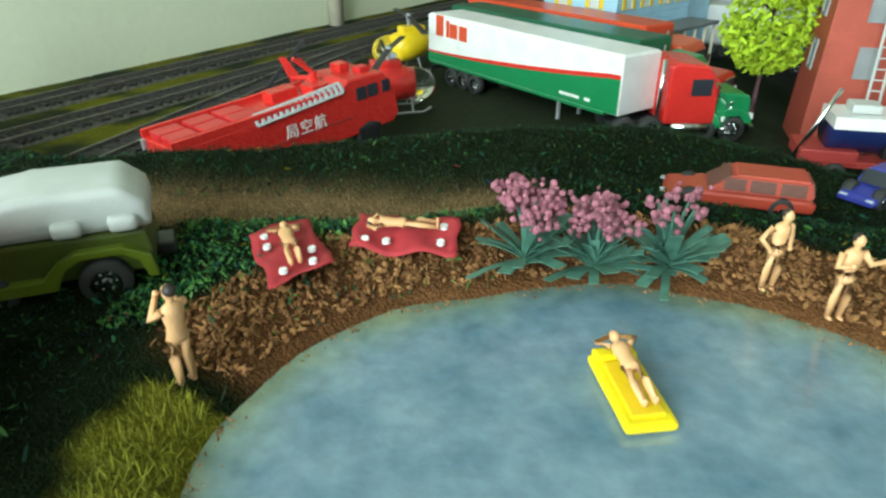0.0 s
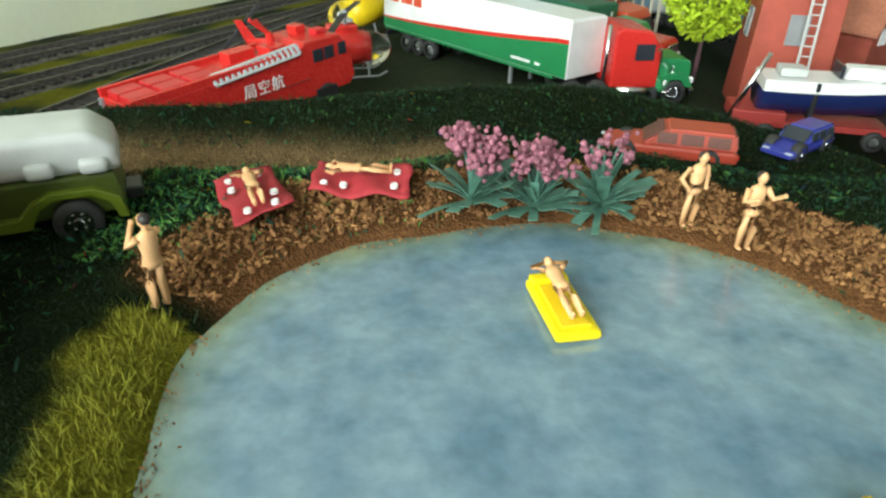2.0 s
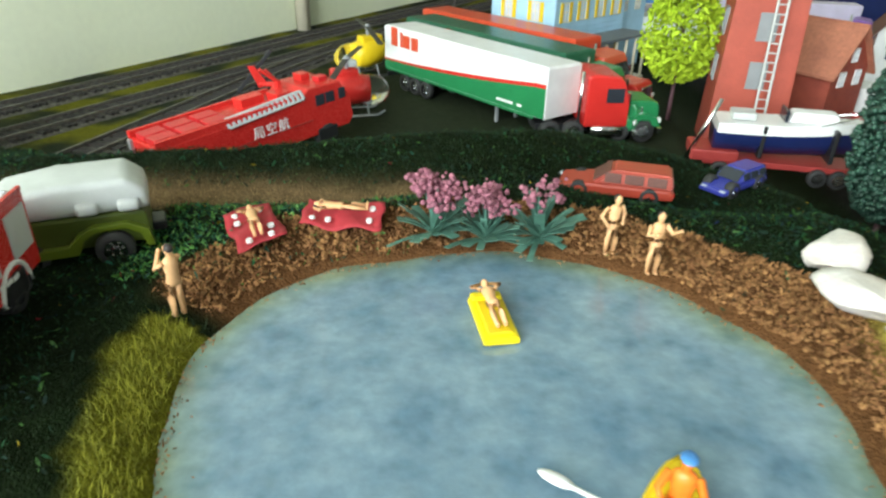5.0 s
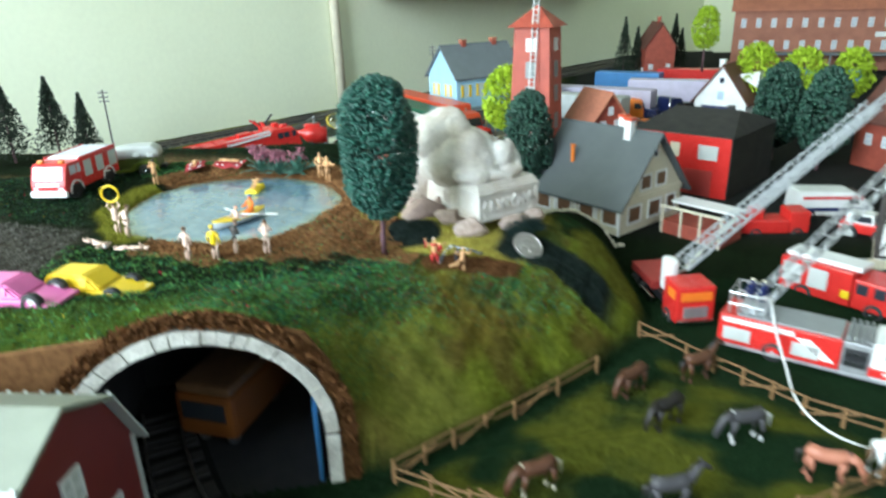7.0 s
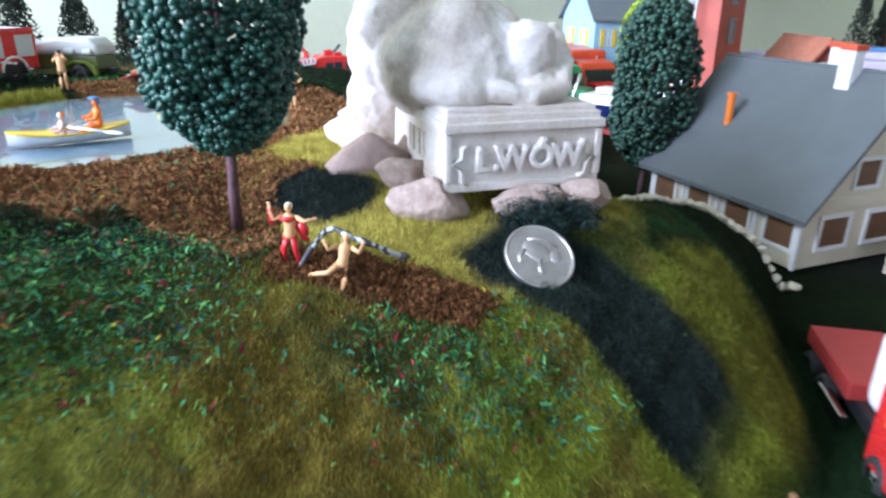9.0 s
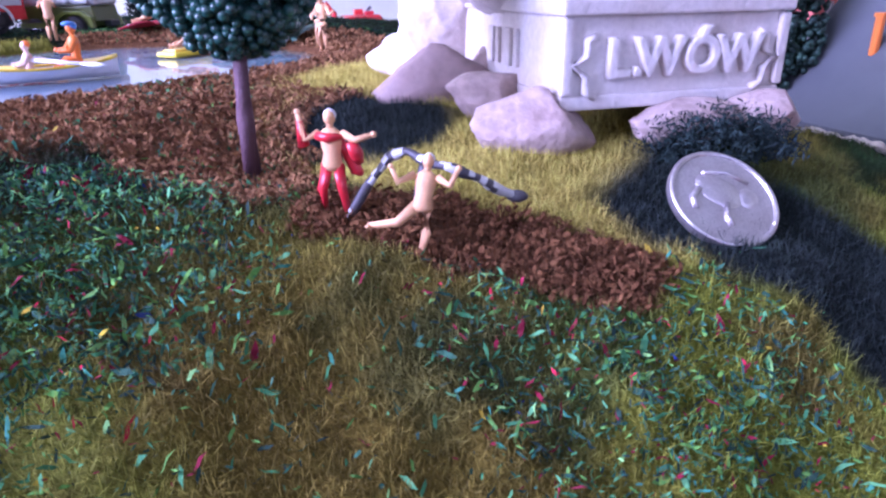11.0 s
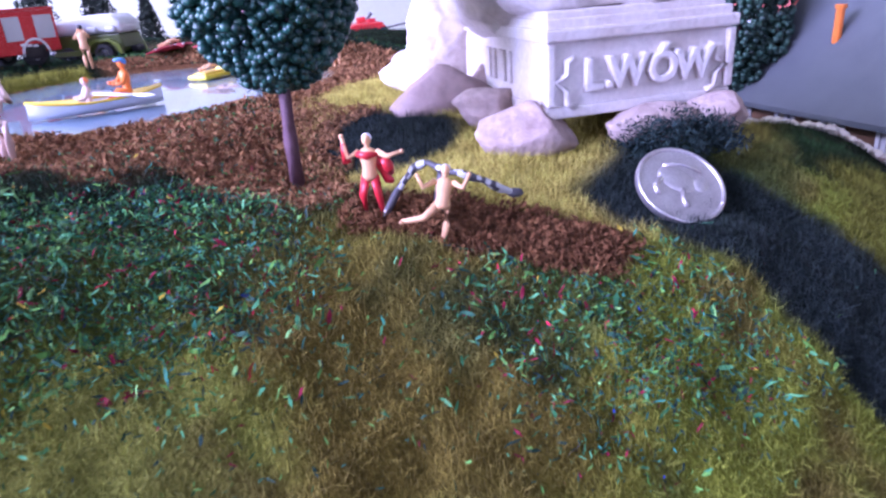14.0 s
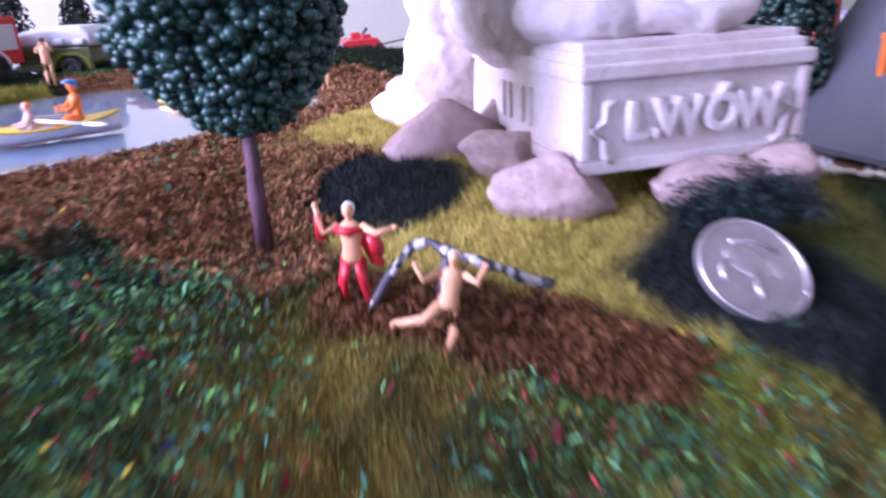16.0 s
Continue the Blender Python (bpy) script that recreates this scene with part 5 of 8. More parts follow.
def toy_horse(x, y, yaw, coat, mane, label, grazing=False, socks=None):
    k = 0.0195
    b = bmesh.new()
    pipe(b, [(-0.42 * k, 0, 0.62 * k), (-0.34 * k, 0, 0.68 * k), (-0.1 * k, 0, 0.62 * k), (0.15 * k, 0, 0.63 * k), (0.34 * k, 0, 0.68 * k), (0.42 * k, 0, 0.66 * k)], [0.06 * k, 0.16 * k, 0.155 * k, 0.16 * k, 0.15 * k, 0.07 * k], 12)
    head = [(0.36 * k, 0, 0.70 * k), (0.55 * k, 0, 0.62 * k), (0.68 * k, 0, 0.36 * k), (0.72 * k, 0, 0.16 * k)] if grazing else [(0.36 * k, 0, 0.70 * k), (0.52 * k, 0, 0.92 * k), (0.60 * k, 0, 1.03 * k), (0.80 * k, 0, 0.90 * k)]
    pipe(b, head, [0.13 * k, 0.085 * k, 0.075 * k, 0.045 * k], 10)
    e = Vector(head[2])
    for s in (-1, 1):
        rod(b, e + Vector((-0.01 * k, s * 0.04 * k, 0.05 * k)), e + Vector((-0.02 * k, s * 0.06 * k, 0.13 * k)), 0.025 * k, 0.005 * k, 6)
    for i, (lx, ly) in enumerate(((0.30, 0.09), (0.30, -0.09), (-0.32, 0.09), (-0.32, -0.09))):
        dx = (0.06, -0.05, -0.05, 0.06)[i] * k
        pipe(b, [(lx * k, ly * k, 0.58 * k), (lx * k + dx, ly * k, 0.30 * k), (lx * k + dx * 0.6, ly * k, 0.10 * k)], [0.085 * k, 0.045 * k, 0.032 * k], 8)
        pipe(b, [(lx * k + dx * 0.6, ly * k, 0.12 * k), (lx * k + dx * 0.7, ly * k, 0.0)], [0.034 * k, 0.046 * k], 8, 2 if socks else 0)
    pipe(b, [(-0.42 * k, 0, 0.70 * k), (-0.54 * k, 0, 0.60 * k), (-0.56 * k, 0, 0.30 * k)], [0.03 * k, 0.055 * k, 0.015 * k], 8, 1)
    pipe(b, [Vector(head[0]) + Vector((-0.02 * k, 0, 0.10 * k)), Vector(head[1]) + Vector((-0.06 * k, 0, 0.05 * k)), Vector(head[2]) + Vector((-0.03 * k, 0, 0.06 * k))], [0.05 * k, 0.05 * k, 0.03 * k], 8, 1)
    ob = part("toy_horse", b, [coat, mane, socks or coat], smooth=True, m=pose(x, y, hz(x, y) + 0.0001, 0, 0, yaw))
    return tagged(ob, label, "toy horse", "horses in the paddock")


toy_horse(0.272, -0.124, 215, "horse_brown", "cream", "dark brown toy horse with blond mane grazing", True, "cream")
toy_horse(0.323, -0.125, 20, "horse_grey", "horse_black", "dark grey toy horse standing with raised head")
toy_horse(0.327, -0.069, 225, "horse_black", "horse_black", "black toy horse grazing in the paddock", True)
toy_horse(0.360, -0.074, 200, "horse_grey", "white", "grey toy horse with white mane and white feet", True, "white")
toy_horse(0.386, -0.097, -12, "horse_bay", "horse_black", "chestnut toy horse grazing near the fence", True)
toy_horse(0.412, -0.086, 30, "white", "brown", "white toy horse standing by the fence", False)
toy_horse(0.313, -0.044, 230, "horse_brown", "horse_brown", "brown toy horse grazing below the slope", True)
toy_horse(0.346, -0.025, 35, "horse_brown", "horse_black", "brown toy horse near the fence with raised head")

# ---- railway track ----
def track(name, pts, label, z_of, step=0.0062, ballast=True, bed="ballast"):
    """Track along a smooth line of plan points: ballast bed, sleepers, two rails."""
    pts = [Vector((x, y, 0)) for x, y in pts]
    line = []
    for i in range(len(pts) - 1):
        p0, p1, p2, p3 = pts[max(i - 1, 0)], pts[i], pts[i + 1], pts[min(i + 2, len(pts) - 1)]
        n_ = max(2, int((p2 - p1).length / 0.004))
        for k in range(n_):
            s = k / n_
            line.append(0.5 * ((2 * p1) + (p2 - p0) * s + (2 * p0 - 5 * p1 + 4 * p2 - p3) * s * s + (3 * p1 - p0 - 3 * p2 + p3) * s ** 3))
    line.append(pts[-1])
    t = thing(name, None, label, "railway track", "railway tracks")
    ways = [(line[min(i + 1, len(line) - 1)] - line[max(i - 1, 0)]).normalized() for i in range(len(line))]
    sides = [Vector((-w.y, w.x, 0)) for w in ways]
    zs = [z_of(p.x, p.y) for p in line]
    if ballast:
        b = bmesh.new()
        rows = [[b.verts.new(p + s * o + Vector((0, 0, z + h))) for o, h in ((-0.019, -0.001), (-0.0145, 0.0030), (0.0145, 0.0030), (0.019, -0.001))] for p, s, z in zip(line, sides, zs)]
        for a, c in zip(rows, rows[1:]):
            for k in range(3):
                b.faces.new((a[k], a[k + 1], c[k + 1], c[k]))
        part("ballast_bed", b, bed, t)
    for o in (-0.0083, 0.0083):
        b = bmesh.new()
        prof = ((-0.0006, 0.0042), (-0.0006, 0.0066), (0.0006, 0.0066), (0.0006, 0.0042))
        rows = [[b.verts.new(p + s * (o + q) + Vector((0, 0, z + h))) for q, h in prof] for p, s, z in zip(line, sides, zs)]
        for a, c in zip(rows, rows[1:]):
            for k in range(4):
                b.faces.new((a[k], a[(k + 1) % 4], c[(k + 1) % 4], c[k]))
        part("rail", b, "rail", t)
    b = bmesh.new()
    box(b, (0, 0, 0.0038), (0.0026, 0.0290, 0.0018), 0.0002)
    me = bpy.data.meshes.new("sleeper")
    b.to_mesh(me)
    b.free()
    me.materials.append(M["sleeper"])
    run, nxt, count = 0.0, 0.0, 0
    for i in range(1, len(line)):
        run += (line[i] - line[i - 1]).length
        if run >= nxt and count < 280:
            ob = new("sleeper", me)
            ob.parent = t
            ob.matrix_basis = Matrix.Translation(line[i] + Vector((0, 0, zs[i]))) @ pose(0, 0, 0, 0, 0, math.degrees(math.atan2(ways[i].y, ways[i].x)))
            nxt += step
            count += 1
    return t


def rp_(u, v):
    p = U * u + V * v
    return (p.x, p.y)


def flat_rear(x, y):
    return -0.0455


track("track_main", [rp_(-0.55, -0.425), rp_(0.2, -0.425), rp_(0.7, -0.425), rp_(1.5, -0.42)], "double-rail model track beside the pale wall", flat_rear)
track("track_second", [rp_(-0.55, -0.365), rp_(0.15, -0.365), rp_(0.6, -0.368), rp_(1.5, -0.372)], "model track on grey ballast second from the wall", flat_rear)
track("track_siding", [rp_(-0.25, -0.235), rp_(0.0, -0.262), rp_(0.2, -0.300), rp_(0.42, -0.345), rp_(0.56, -0.362)], "model siding track joining the main line", lambda x, y: -0.0450)
track("track_tunnel", [(0.085, -0.102), (0.110, -0.134), (0.143, -0.1660), (0.180, -0.1790), (0.222, -0.1850), (0.262, -0.1855), (0.302, -0.1820), (0.362, -0.1710), (0.405, -0.1570), (0.445, -0.1390), (0.500, -0.104), (0.565, -0.04)], "model track curving out of the tunnel", lambda x, y: -0.0655, bed="dark_ballast")
# post with a white lamp beside the line
t = thing("signal_post", pose(0.2590, -0.2010, -0.0610), "short white signal post beside the track", "signal")
b = bmesh.new()
rod(b, (0, 0, -0.002), (0, 0, 0.023), 0.0012, 0.0011, 10)
part("post", b, "light_grey", t)
b = bmesh.new()
ball(b, (0, 0, 0.0245), (0.0028, 0.0028, 0.0026), 0, 12, 8)
part("lamp_head", b, "white", t, smooth=True)

# ---- vehicles: local x runs forward, y to the left, z up from the ground ----
def wheel(parent, x, y, r, w, rim="chrome", hub=0.6):
    s = 1 if y > 0 else -1
    b = bmesh.new()
    prof = [(hub * r, -w / 2), (0.92 * r, -w / 2), (r, -w * 0.28), (r, w * 0.28), (0.92 * r, w / 2), (hub * r, w / 2)]
    n_ = 20
    rows = [[b.verts.new((x + math.cos(2 * math.pi * i / n_) * q, y + h, r + math.sin(2 * math.pi * i / n_) * q)) for q, h in prof] for i in range(n_)]
    for i in range(n_):
        a, c = rows[i], rows[(i + 1) % n_]
        for k in range(len(prof) - 1):
            b.faces.new((a[k], a[k + 1], c[k + 1], c[k]))
    bmesh.ops.recalc_face_normals(b, faces=b.faces)
    tyre = part("wheel", b, "rubber", parent, smooth=True)
    b = bmesh.new()
    rod(b, (x, y - s * w * 0.2, r), (x, y + s * w * 0.30, r), hub * r * 1.02, hub * r * 0.9, 20)
    rod(b, (x, y + s * w * 0.30, r), (x, y + s * w * 0.48, r), hub * r * 0.35, hub * r * 0.25, 12)
    for i in range(6):
        a = i * math.pi / 3
        rod(b, (x + math.cos(a) * hub * r * 0.62, y + s * w * 0.28, r + math.sin(a) * hub * r * 0.62), (x + math.cos(a) * hub * r * 0.62, y + s * w * 0.38, r + math.sin(a) * hub * r * 0.62), hub * r * 0.10, seg=6)
    part("rim", b, rim, tyre)


def wheels(parent, xs, half, r, w, rim="chrome"):
    for x in xs:
        for s in (-1, 1):
            wheel(parent, x, s * (half - w / 2), r, w, rim)


def block(parent, name, c, s, material, bevel=0.0004, label="", taper=None):
    b = bmesh.new()
    box(b, c, s, bevel, taper=taper)
    return part(name, b, material, parent, label)


def windows_(parent, spots, y, size, material="dark_glass", name="side_window"):
    for x, z in spots:
        for s in (-1, 1):
            block(parent, name, (x, s * y, z), (size[0], 0.0006, size[1]), material, 0.0002)


def semi_trailer(m, body, label, length=0.168, livery=False, wide=0.029, high=0.0300):
    t = thing("semi_trailer", m, label, "semi-trailer", "articulated lorries")
    z0 = 0.0140
    b = bmesh.new()
    box(b, (0, 0, z0 + high / 2), (length, wide, high), 0.0007)
    part("box_body", b, body, t)
    block(t, "roof", (0, 0, z0 + high + 0.0003), (length - 0.002, wide - 0.002, 0.0008), body, 0.0003)
    block(t, "chassis", (-0.01, 0, z0 - 0.0020), (length * 0.8, wide * 0.45, 0.0035), "black")
    block(t, "side_skirt", (-0.005, 0, z0 - 0.0008), (length * 0.94, wide * 0.96, 0.0020), "green" if livery else "grey")
    for s in (-1, 1):
        block(t, "landing_leg", (length * 0.22, s * wide * 0.3, 0.0068), (0.0018, 0.0018, 0.0132), "grey", 0.0002)
        block(t, "tail_lamp", (-length / 2 - 0.0003, s * wide * 0.38, z0 + 0.0015), (0.0008, 0.004, 0.0018), "fire_red", 0.0002)
    block(t, "rear_bumper", (-length / 2 + 0.001, 0, 0.0085), (0.0015, wide * 0.9, 0.0030), "black", 0.0003)
    wheels(t, (-length * 0.20, -length * 0.275, -length * 0.35), wide / 2, 0.0063, 0.0044)
    if livery:
        for s in (-1, 1):
            y0 = s * (wide / 2)
            y1 = y0 + s * 0.00035
            X = [length * (-0.5 + i / 20) for i in range(21)]

            def curve(x, lift):
                k = x / length + 0.5
                return z0 + high * (0.22 + 0.50 * max(0, k - 0.02) ** 1.7 * (1.0 if k < 1 else 1)) * lift
            low = [(x, min(curve(x, 0.92), z0 + high * 0.62)) for x in X]
            b = bmesh.new()
            prism(b, [(X[0] + 0.0006, z0 + 0.0005)] + [(max(min(x, length / 2 - 0.0006), -length / 2 + 0.0006), z) for x, z in low] + [(X[-1] - 0.0006, z0 + 0.0005)], min(y0, y1), max(y0, y1), 0, "y")
            part("green_panel", b, "green", t, "green lower side panel")
            b = bmesh.new()
            up = [(x, z + high * 0.075 * min(1, 0.4 + i / 14)) for i, (x, z) in enumerate(low)]
            prism(b, [(max(min(x, length / 2 - 0.0006), -length / 2 + 0.0006), z) for x, z in low + up[::-1]], min(y0, y1 + s * 0.0001), max(y0, y1 + s * 0.0001), 0, "y")
            part("red_band", b, "fire_red", t, "curved red band")
            # plain shapes in place of the maker's mark: orange blocks, and white bars low down
            for dx, w_, h_, dz in ((0.0, 0.0080, 0.0130, 0.003), (0.0088, 0.0030, 0.0105, 0.002), (0.0150, 0.0080, 0.0090, 0.0012), (0.0250, 0.0080, 0.0090, 0.0010)):
                xx = -length * 0.42 + dx if s < 0 else -length * 0.26 - dx
                b = bmesh.new()
                box(b, (xx, y1 - s * 0.0001, z0 + high * 0.70 + dz), (w_, 0.0005, h_), 0.0002)
                part("orange_mark", b, "orange_red", t, "plain orange-red shape")
            for dx, w_ in ((0.0, 0.006), (0.0068, 0.010), (0.0175, 0.004)):
                xx = (length * 0.27 + dx) if s < 0 else (length * 0.40 - dx)
                block(t, "white_bar", (xx, y1 + s * 0.0001, z0 + high * 0.14), (w_, 0.0004, 0.0016), "white", 0.0001, "plain white bar")
    return t


def tractor(m, cab, hood, label, lamps=True):
    t = thing("tractor_unit", m, label, "lorry", "articulated lorries")
    block(t, "chassis", (-0.006, 0, 0.0062), (0.062, 0.013, 0.0040), "black")
    b = bmesh.new()
    prism(b, [(-0.014, 0.0085), (0.0085, 0.0085), (0.0085, 0.0200), (0.0055, 0.0300), (0.003, 0.0335), (-0.010, 0.0350), (-0.014, 0.0335)], -0.0140, 0.0140, 0, "y", 0.0012)
    part("cab", b, cab, t)
    b = bmesh.new()
    prism(b, [(0.0082, 0.0070), (0.0250, 0.0070), (0.0262, 0.0105), (0.0255, 0.0185), (0.0235, 0.0205), (0.0082, 0.0215)], -0.0105, 0.0105, 0, "y", 0.0012)
    part("bonnet", b, hood, t, "bonnet in its own colour")
    block(t, "grille", (0.0263, 0, 0.0135), (0.0010, 0.0130, 0.0105), "chrome", 0.0003)
    block(t, "bumper", (0.0265, 0, 0.0060), (0.0022, 0.0270, 0.0036), "chrome", 0.0006)
    for s in (-1, 1):
        b = bmesh.new()
        prism(b, [(0.0095, 0.0065), (0.0105, 0.0125), (0.0140, 0.0148), (0.0200, 0.0148), (0.0240, 0.0125), (0.0262, 0.0085), (0.0225, 0.0085), (0.0200, 0.0118), (0.0150, 0.0118), (0.0122, 0.0065)], s * 0.0095 if s > 0 else -0.0142, 0.0142 if s > 0 else -0.0095, 0, "y", 0.0004)
        part("mudguard", b, hood, t)
        block(t, "headlamp", (0.0258, s * 0.0120, 0.0115), (0.0012, 0.0028, 0.0024), "white", 0.0004)
        block(t, "door_window", (0.0006, s * 0.0141, 0.0245), (0.0090, 0.0006, 0.0072), "dark_glass", 0.0002)
        block(t, "mirror", (0.0070, s * 0.0162, 0.0240), (0.0008, 0.0022, 0.0048), "chrome", 0.0002)
        b = bmesh.new()
        rod(b, (-0.0165, s * 0.0120, 0.008), (-0.0165, s * 0.0120, 0.036), 0.0010, seg=10)
        part("exhaust", b, "chrome", t, smooth=True)
        b = bmesh.new()
        rod(b, (-0.010, s * 0.0118, 0.0065), (0.0060, s * 0.0118, 0.0065), 0.0030, seg=12)
        part("fuel_tank", b, "chrome", t, smooth=True)
    b = bmesh.new()
    prism(b, [(0.0090, 0.0212), (0.0062, 0.0292), (0.0055, 0.0290), (0.0083, 0.0210)], -0.0118, 0.0118, 0, "y")
    part("windscreen", b, "dark_glass", t)
    wheels(t, (0.0178,), 0.0142, 0.0058, 0.0040)
    wheels(t, (-0.0190, -0.0310), 0.0142, 0.0058, 0.0046)
    return t


def on(x, y, yaw, dz=0.0, z=None):
    return pose(x, y, (hz(x, y) if z is None else z) + dz, 0, 0, yaw)


REAR = -0.0455
SHELF = -0.0342
TRAILER_YAW = -51.2
td = Vector((math.cos(radians(TRAILER_YAW)), math.sin(radians(TRAILER_YAW)), 0))
tn = Vector((-td.y, td.x, 0))
c0 = Vector((0.0544, 0.3985, 0))
semi_trailer(on(c0.x, c0.y, TRAILER_YAW, 0, SHELF), "white", "white box trailer with green lower panel and red band", livery=True)
tractor(on(0.1345, 0.3435, 6, 0, SHELF) @ Matrix.Scale(1.18, 4), "fire_red", "green", "lorry with red cab and green bonnet")
c1 = c0 + tn * 0.037 - td * 0.022
semi_trailer(on(c1.x, c1.y, TRAILER_YAW + 1, 0, SHELF), "dark_green", "plain dark green box trailer beside a white one")
c2 = c1 + td * 0.106
tractor(on(c2.x, c2.y, TRAILER_YAW + 14, 0, SHELF) @ Matrix.Scale(1.12, 4), "green", "green", "lorry with glossy green cab")
c1 = c0 + tn * 0.0755 - td * 0.050
semi_trailer(on(c1.x, c1.y, TRAILER_YAW + 2, 0, SHELF), "orange_red", "plain orange-red box trailer behind a green one")
c2 = c1 + td * 0.106
tractor(on(c2.x, c2.y, TRAILER_YAW + 12, 0, SHELF) @ Matrix.Scale(1.12, 4), "orange_red", "fire_red", "lorry with glossy red cab")

# ---- airport fire tender ----
t = thing("fire_tender", pose(-0.0635, 0.2780, -0.0335, 0, -4.5, 49.0) @ Matrix.Diagonal((0.99, 0.90, 0.96, 1)), "long red airport fire tender with grey ladder on its side", "fire engine")
b = bmesh.new()
prism(b, [(-0.058, 0.009), (0.056, 0.009), (0.060, 0.013), (0.058, 0.027), (0.052, 0.036), (0.030, 0.037), (0.024, 0.033), (-0.058, 0.031)], -0.0150, 0.0150, 0, "y", 0.0010)
part("body", b, "fire_red", t)
for s in (-1, 1):
    block(t, "side_rail", (-0.018, s * 0.0138, 0.0325), (0.080, 0.0022, 0.0040), "fire_red")
    block(t, "rear_bracket", (-0.0588, s * 0.0115, 0.024), (0.0016, 0.0030, 0.0140), "silver", 0.0003)
    for x in (0.0525, 0.0440, 0.0370):
        block(t, "cab_window", (x, s * 0.0152, 0.0290), (0.0060 if x < 0.05 else 0.0048, 0.0006, 0.0062), "dark_glass", 0.0002)
    block(t, "locker_line", (-0.012, s * 0.0152, 0.0190), (0.085, 0.0004, 0.0006), "dark_red", 0.0001)
    for x in (-0.045, -0.028, 0.040):
        block(t, "wheel_arch", (x, s * 0.0150, 0.0085), (0.0135, 0.0010, 0.0075), "black", 0.0010)
# hatch covers, deck gear
for x in (-0.050, -0.036, -0.022):
    for s in (-1, 1):
        block(t, "deck_hatch", (x, s * 0.0055, 0.0325), (0.0120, 0.0098, 0.0030), "red", 0.0006)
block(t, "deck_box", (0.004, 0.004, 0.0345), (0.0140, 0.0090, 0.0050), "fire_red")
block(t, "deck_box", (0.018, -0.004, 0.0345), (0.0090, 0.0110, 0.0050), "fire_red")
block(t, "cab_beacon_box", (0.040, 0.0050, 0.0385), (0.0060, 0.0080, 0.0040), "fire_red")
block(t, "cab_hatch", (0.046, -0.0045, 0.0375), (0.0060, 0.0060, 0.0026), "red")
b = bmesh.new()
rod(b, (0.022, 0.002, 0.036), (0.022, 0.002, 0.041), 0.0022, 0.0018, 10)
rod(b, (0.022, 0.002, 0.0405), (0.013, 0.003, 0.0490), 0.0012, 0.0010, 8)
rod(b, (0.022, 0.002, 0.0405), (0.018, 0.006, 0.0475), 0.0009, 0.0008, 8)
part("water_cannon", b, "fire_red", t)
b = bmesh.new()
for s in (-0.0028, 0.0028):
    rod(b, (-0.020, -0.0142 + s * 0.6, 0.0322 + s * 0.7), (0.026, -0.0142 + s * 0.6, 0.0345 + s * 0.7), 0.0007, seg=6)
part("roof_ladder", b, "light_grey", t, "grey roof ladder")
for i in range(16):
    b = bmesh.new()
    k = i / 15
    box(b, (-0.020 + 0.046 * k, -0.0142, 0.0323 + 0.0023 * k), (0.0016, 0.0052, 0.0012), 0.0002, rot=pose(0, 0, 0, 48, 0, 0).to_3x3())
    part("rung", b, "mid_grey", t)
wheels(t, (-0.045, -0.028, 0.040), 0.0152, 0.0072, 0.0055)
font = bpy.data.curves.new("side_lettering", "FONT")
font.body, font.size, font.extrude, font.align_x, font.align_y, font.space_character = "局空航", 0.0072, 0.0002, "CENTER", "CENTER", 1.15
holder = new("lettering_curve", font)
me = bpy.data.meshes.new_from_object(holder.evaluated_get(bpy.context.evaluated_depsgraph_get()))
bpy.data.objects.remove(holder)
me.materials.clear()
me.materials.append(M["white"])
ob = new("side_lettering", me)
ob.parent, ob.matrix_basis = t, pose(0.004, -0.01515, 0.0220, 90, 0, 0)
tagged(ob, "white painted characters")

# ---- rescue fire engine by the pond ----
t = thing("fire_engine", pose(-0.0735, 0.0540, hz(-0.0745, 0.0575), 0, 0, -82) @ Matrix.Diagonal((0.80, 0.86, 0.78, 1)), "red fire engine with silver tread roof and white shutters", "fire engine")
b = bmesh.new()
prism(b, [(-0.042, 0.0075), (0.016, 0.0075), (0.016, 0.0325), (-0.042, 0.0325)], -0.0150, 0.0150, 0, "y", 0.0007)
part("body", b, "fire_red", t)
b = bmesh.new()
prism(b, [(0.0165, 0.0075), (0.0400, 0.0075), (0.0408, 0.0140), (0.0385, 0.0215), (0.0345, 0.0300), (0.0310, 0.0320), (0.0165, 0.0320)], -0.0145, 0.0145, 0, "y", 0.0014)
part("cab", b, "red", t)
b = bmesh.new()
prism(b, [(0.0392, 0.0190), (0.0350, 0.0297), (0.0358, 0.0300), (0.0400, 0.0193)], -0.0120, 0.0120, 0, "y")
part("windscreen", b, "pale_glass", t, "silvered windscreen")
block(t, "roof_plate", (-0.013, 0, 0.0327), (0.054, 0.0260, 0.0012), "silver", 0.0002, "silver tread plate")
for i in range(26):
    b = bmesh.new()
    box(b, (-0.0385 + i * 0.0020, 0, 0.0335), (0.0007, 0.0250, 0.0005), 0.0)
    part("tread_rib", b, "silver", t)
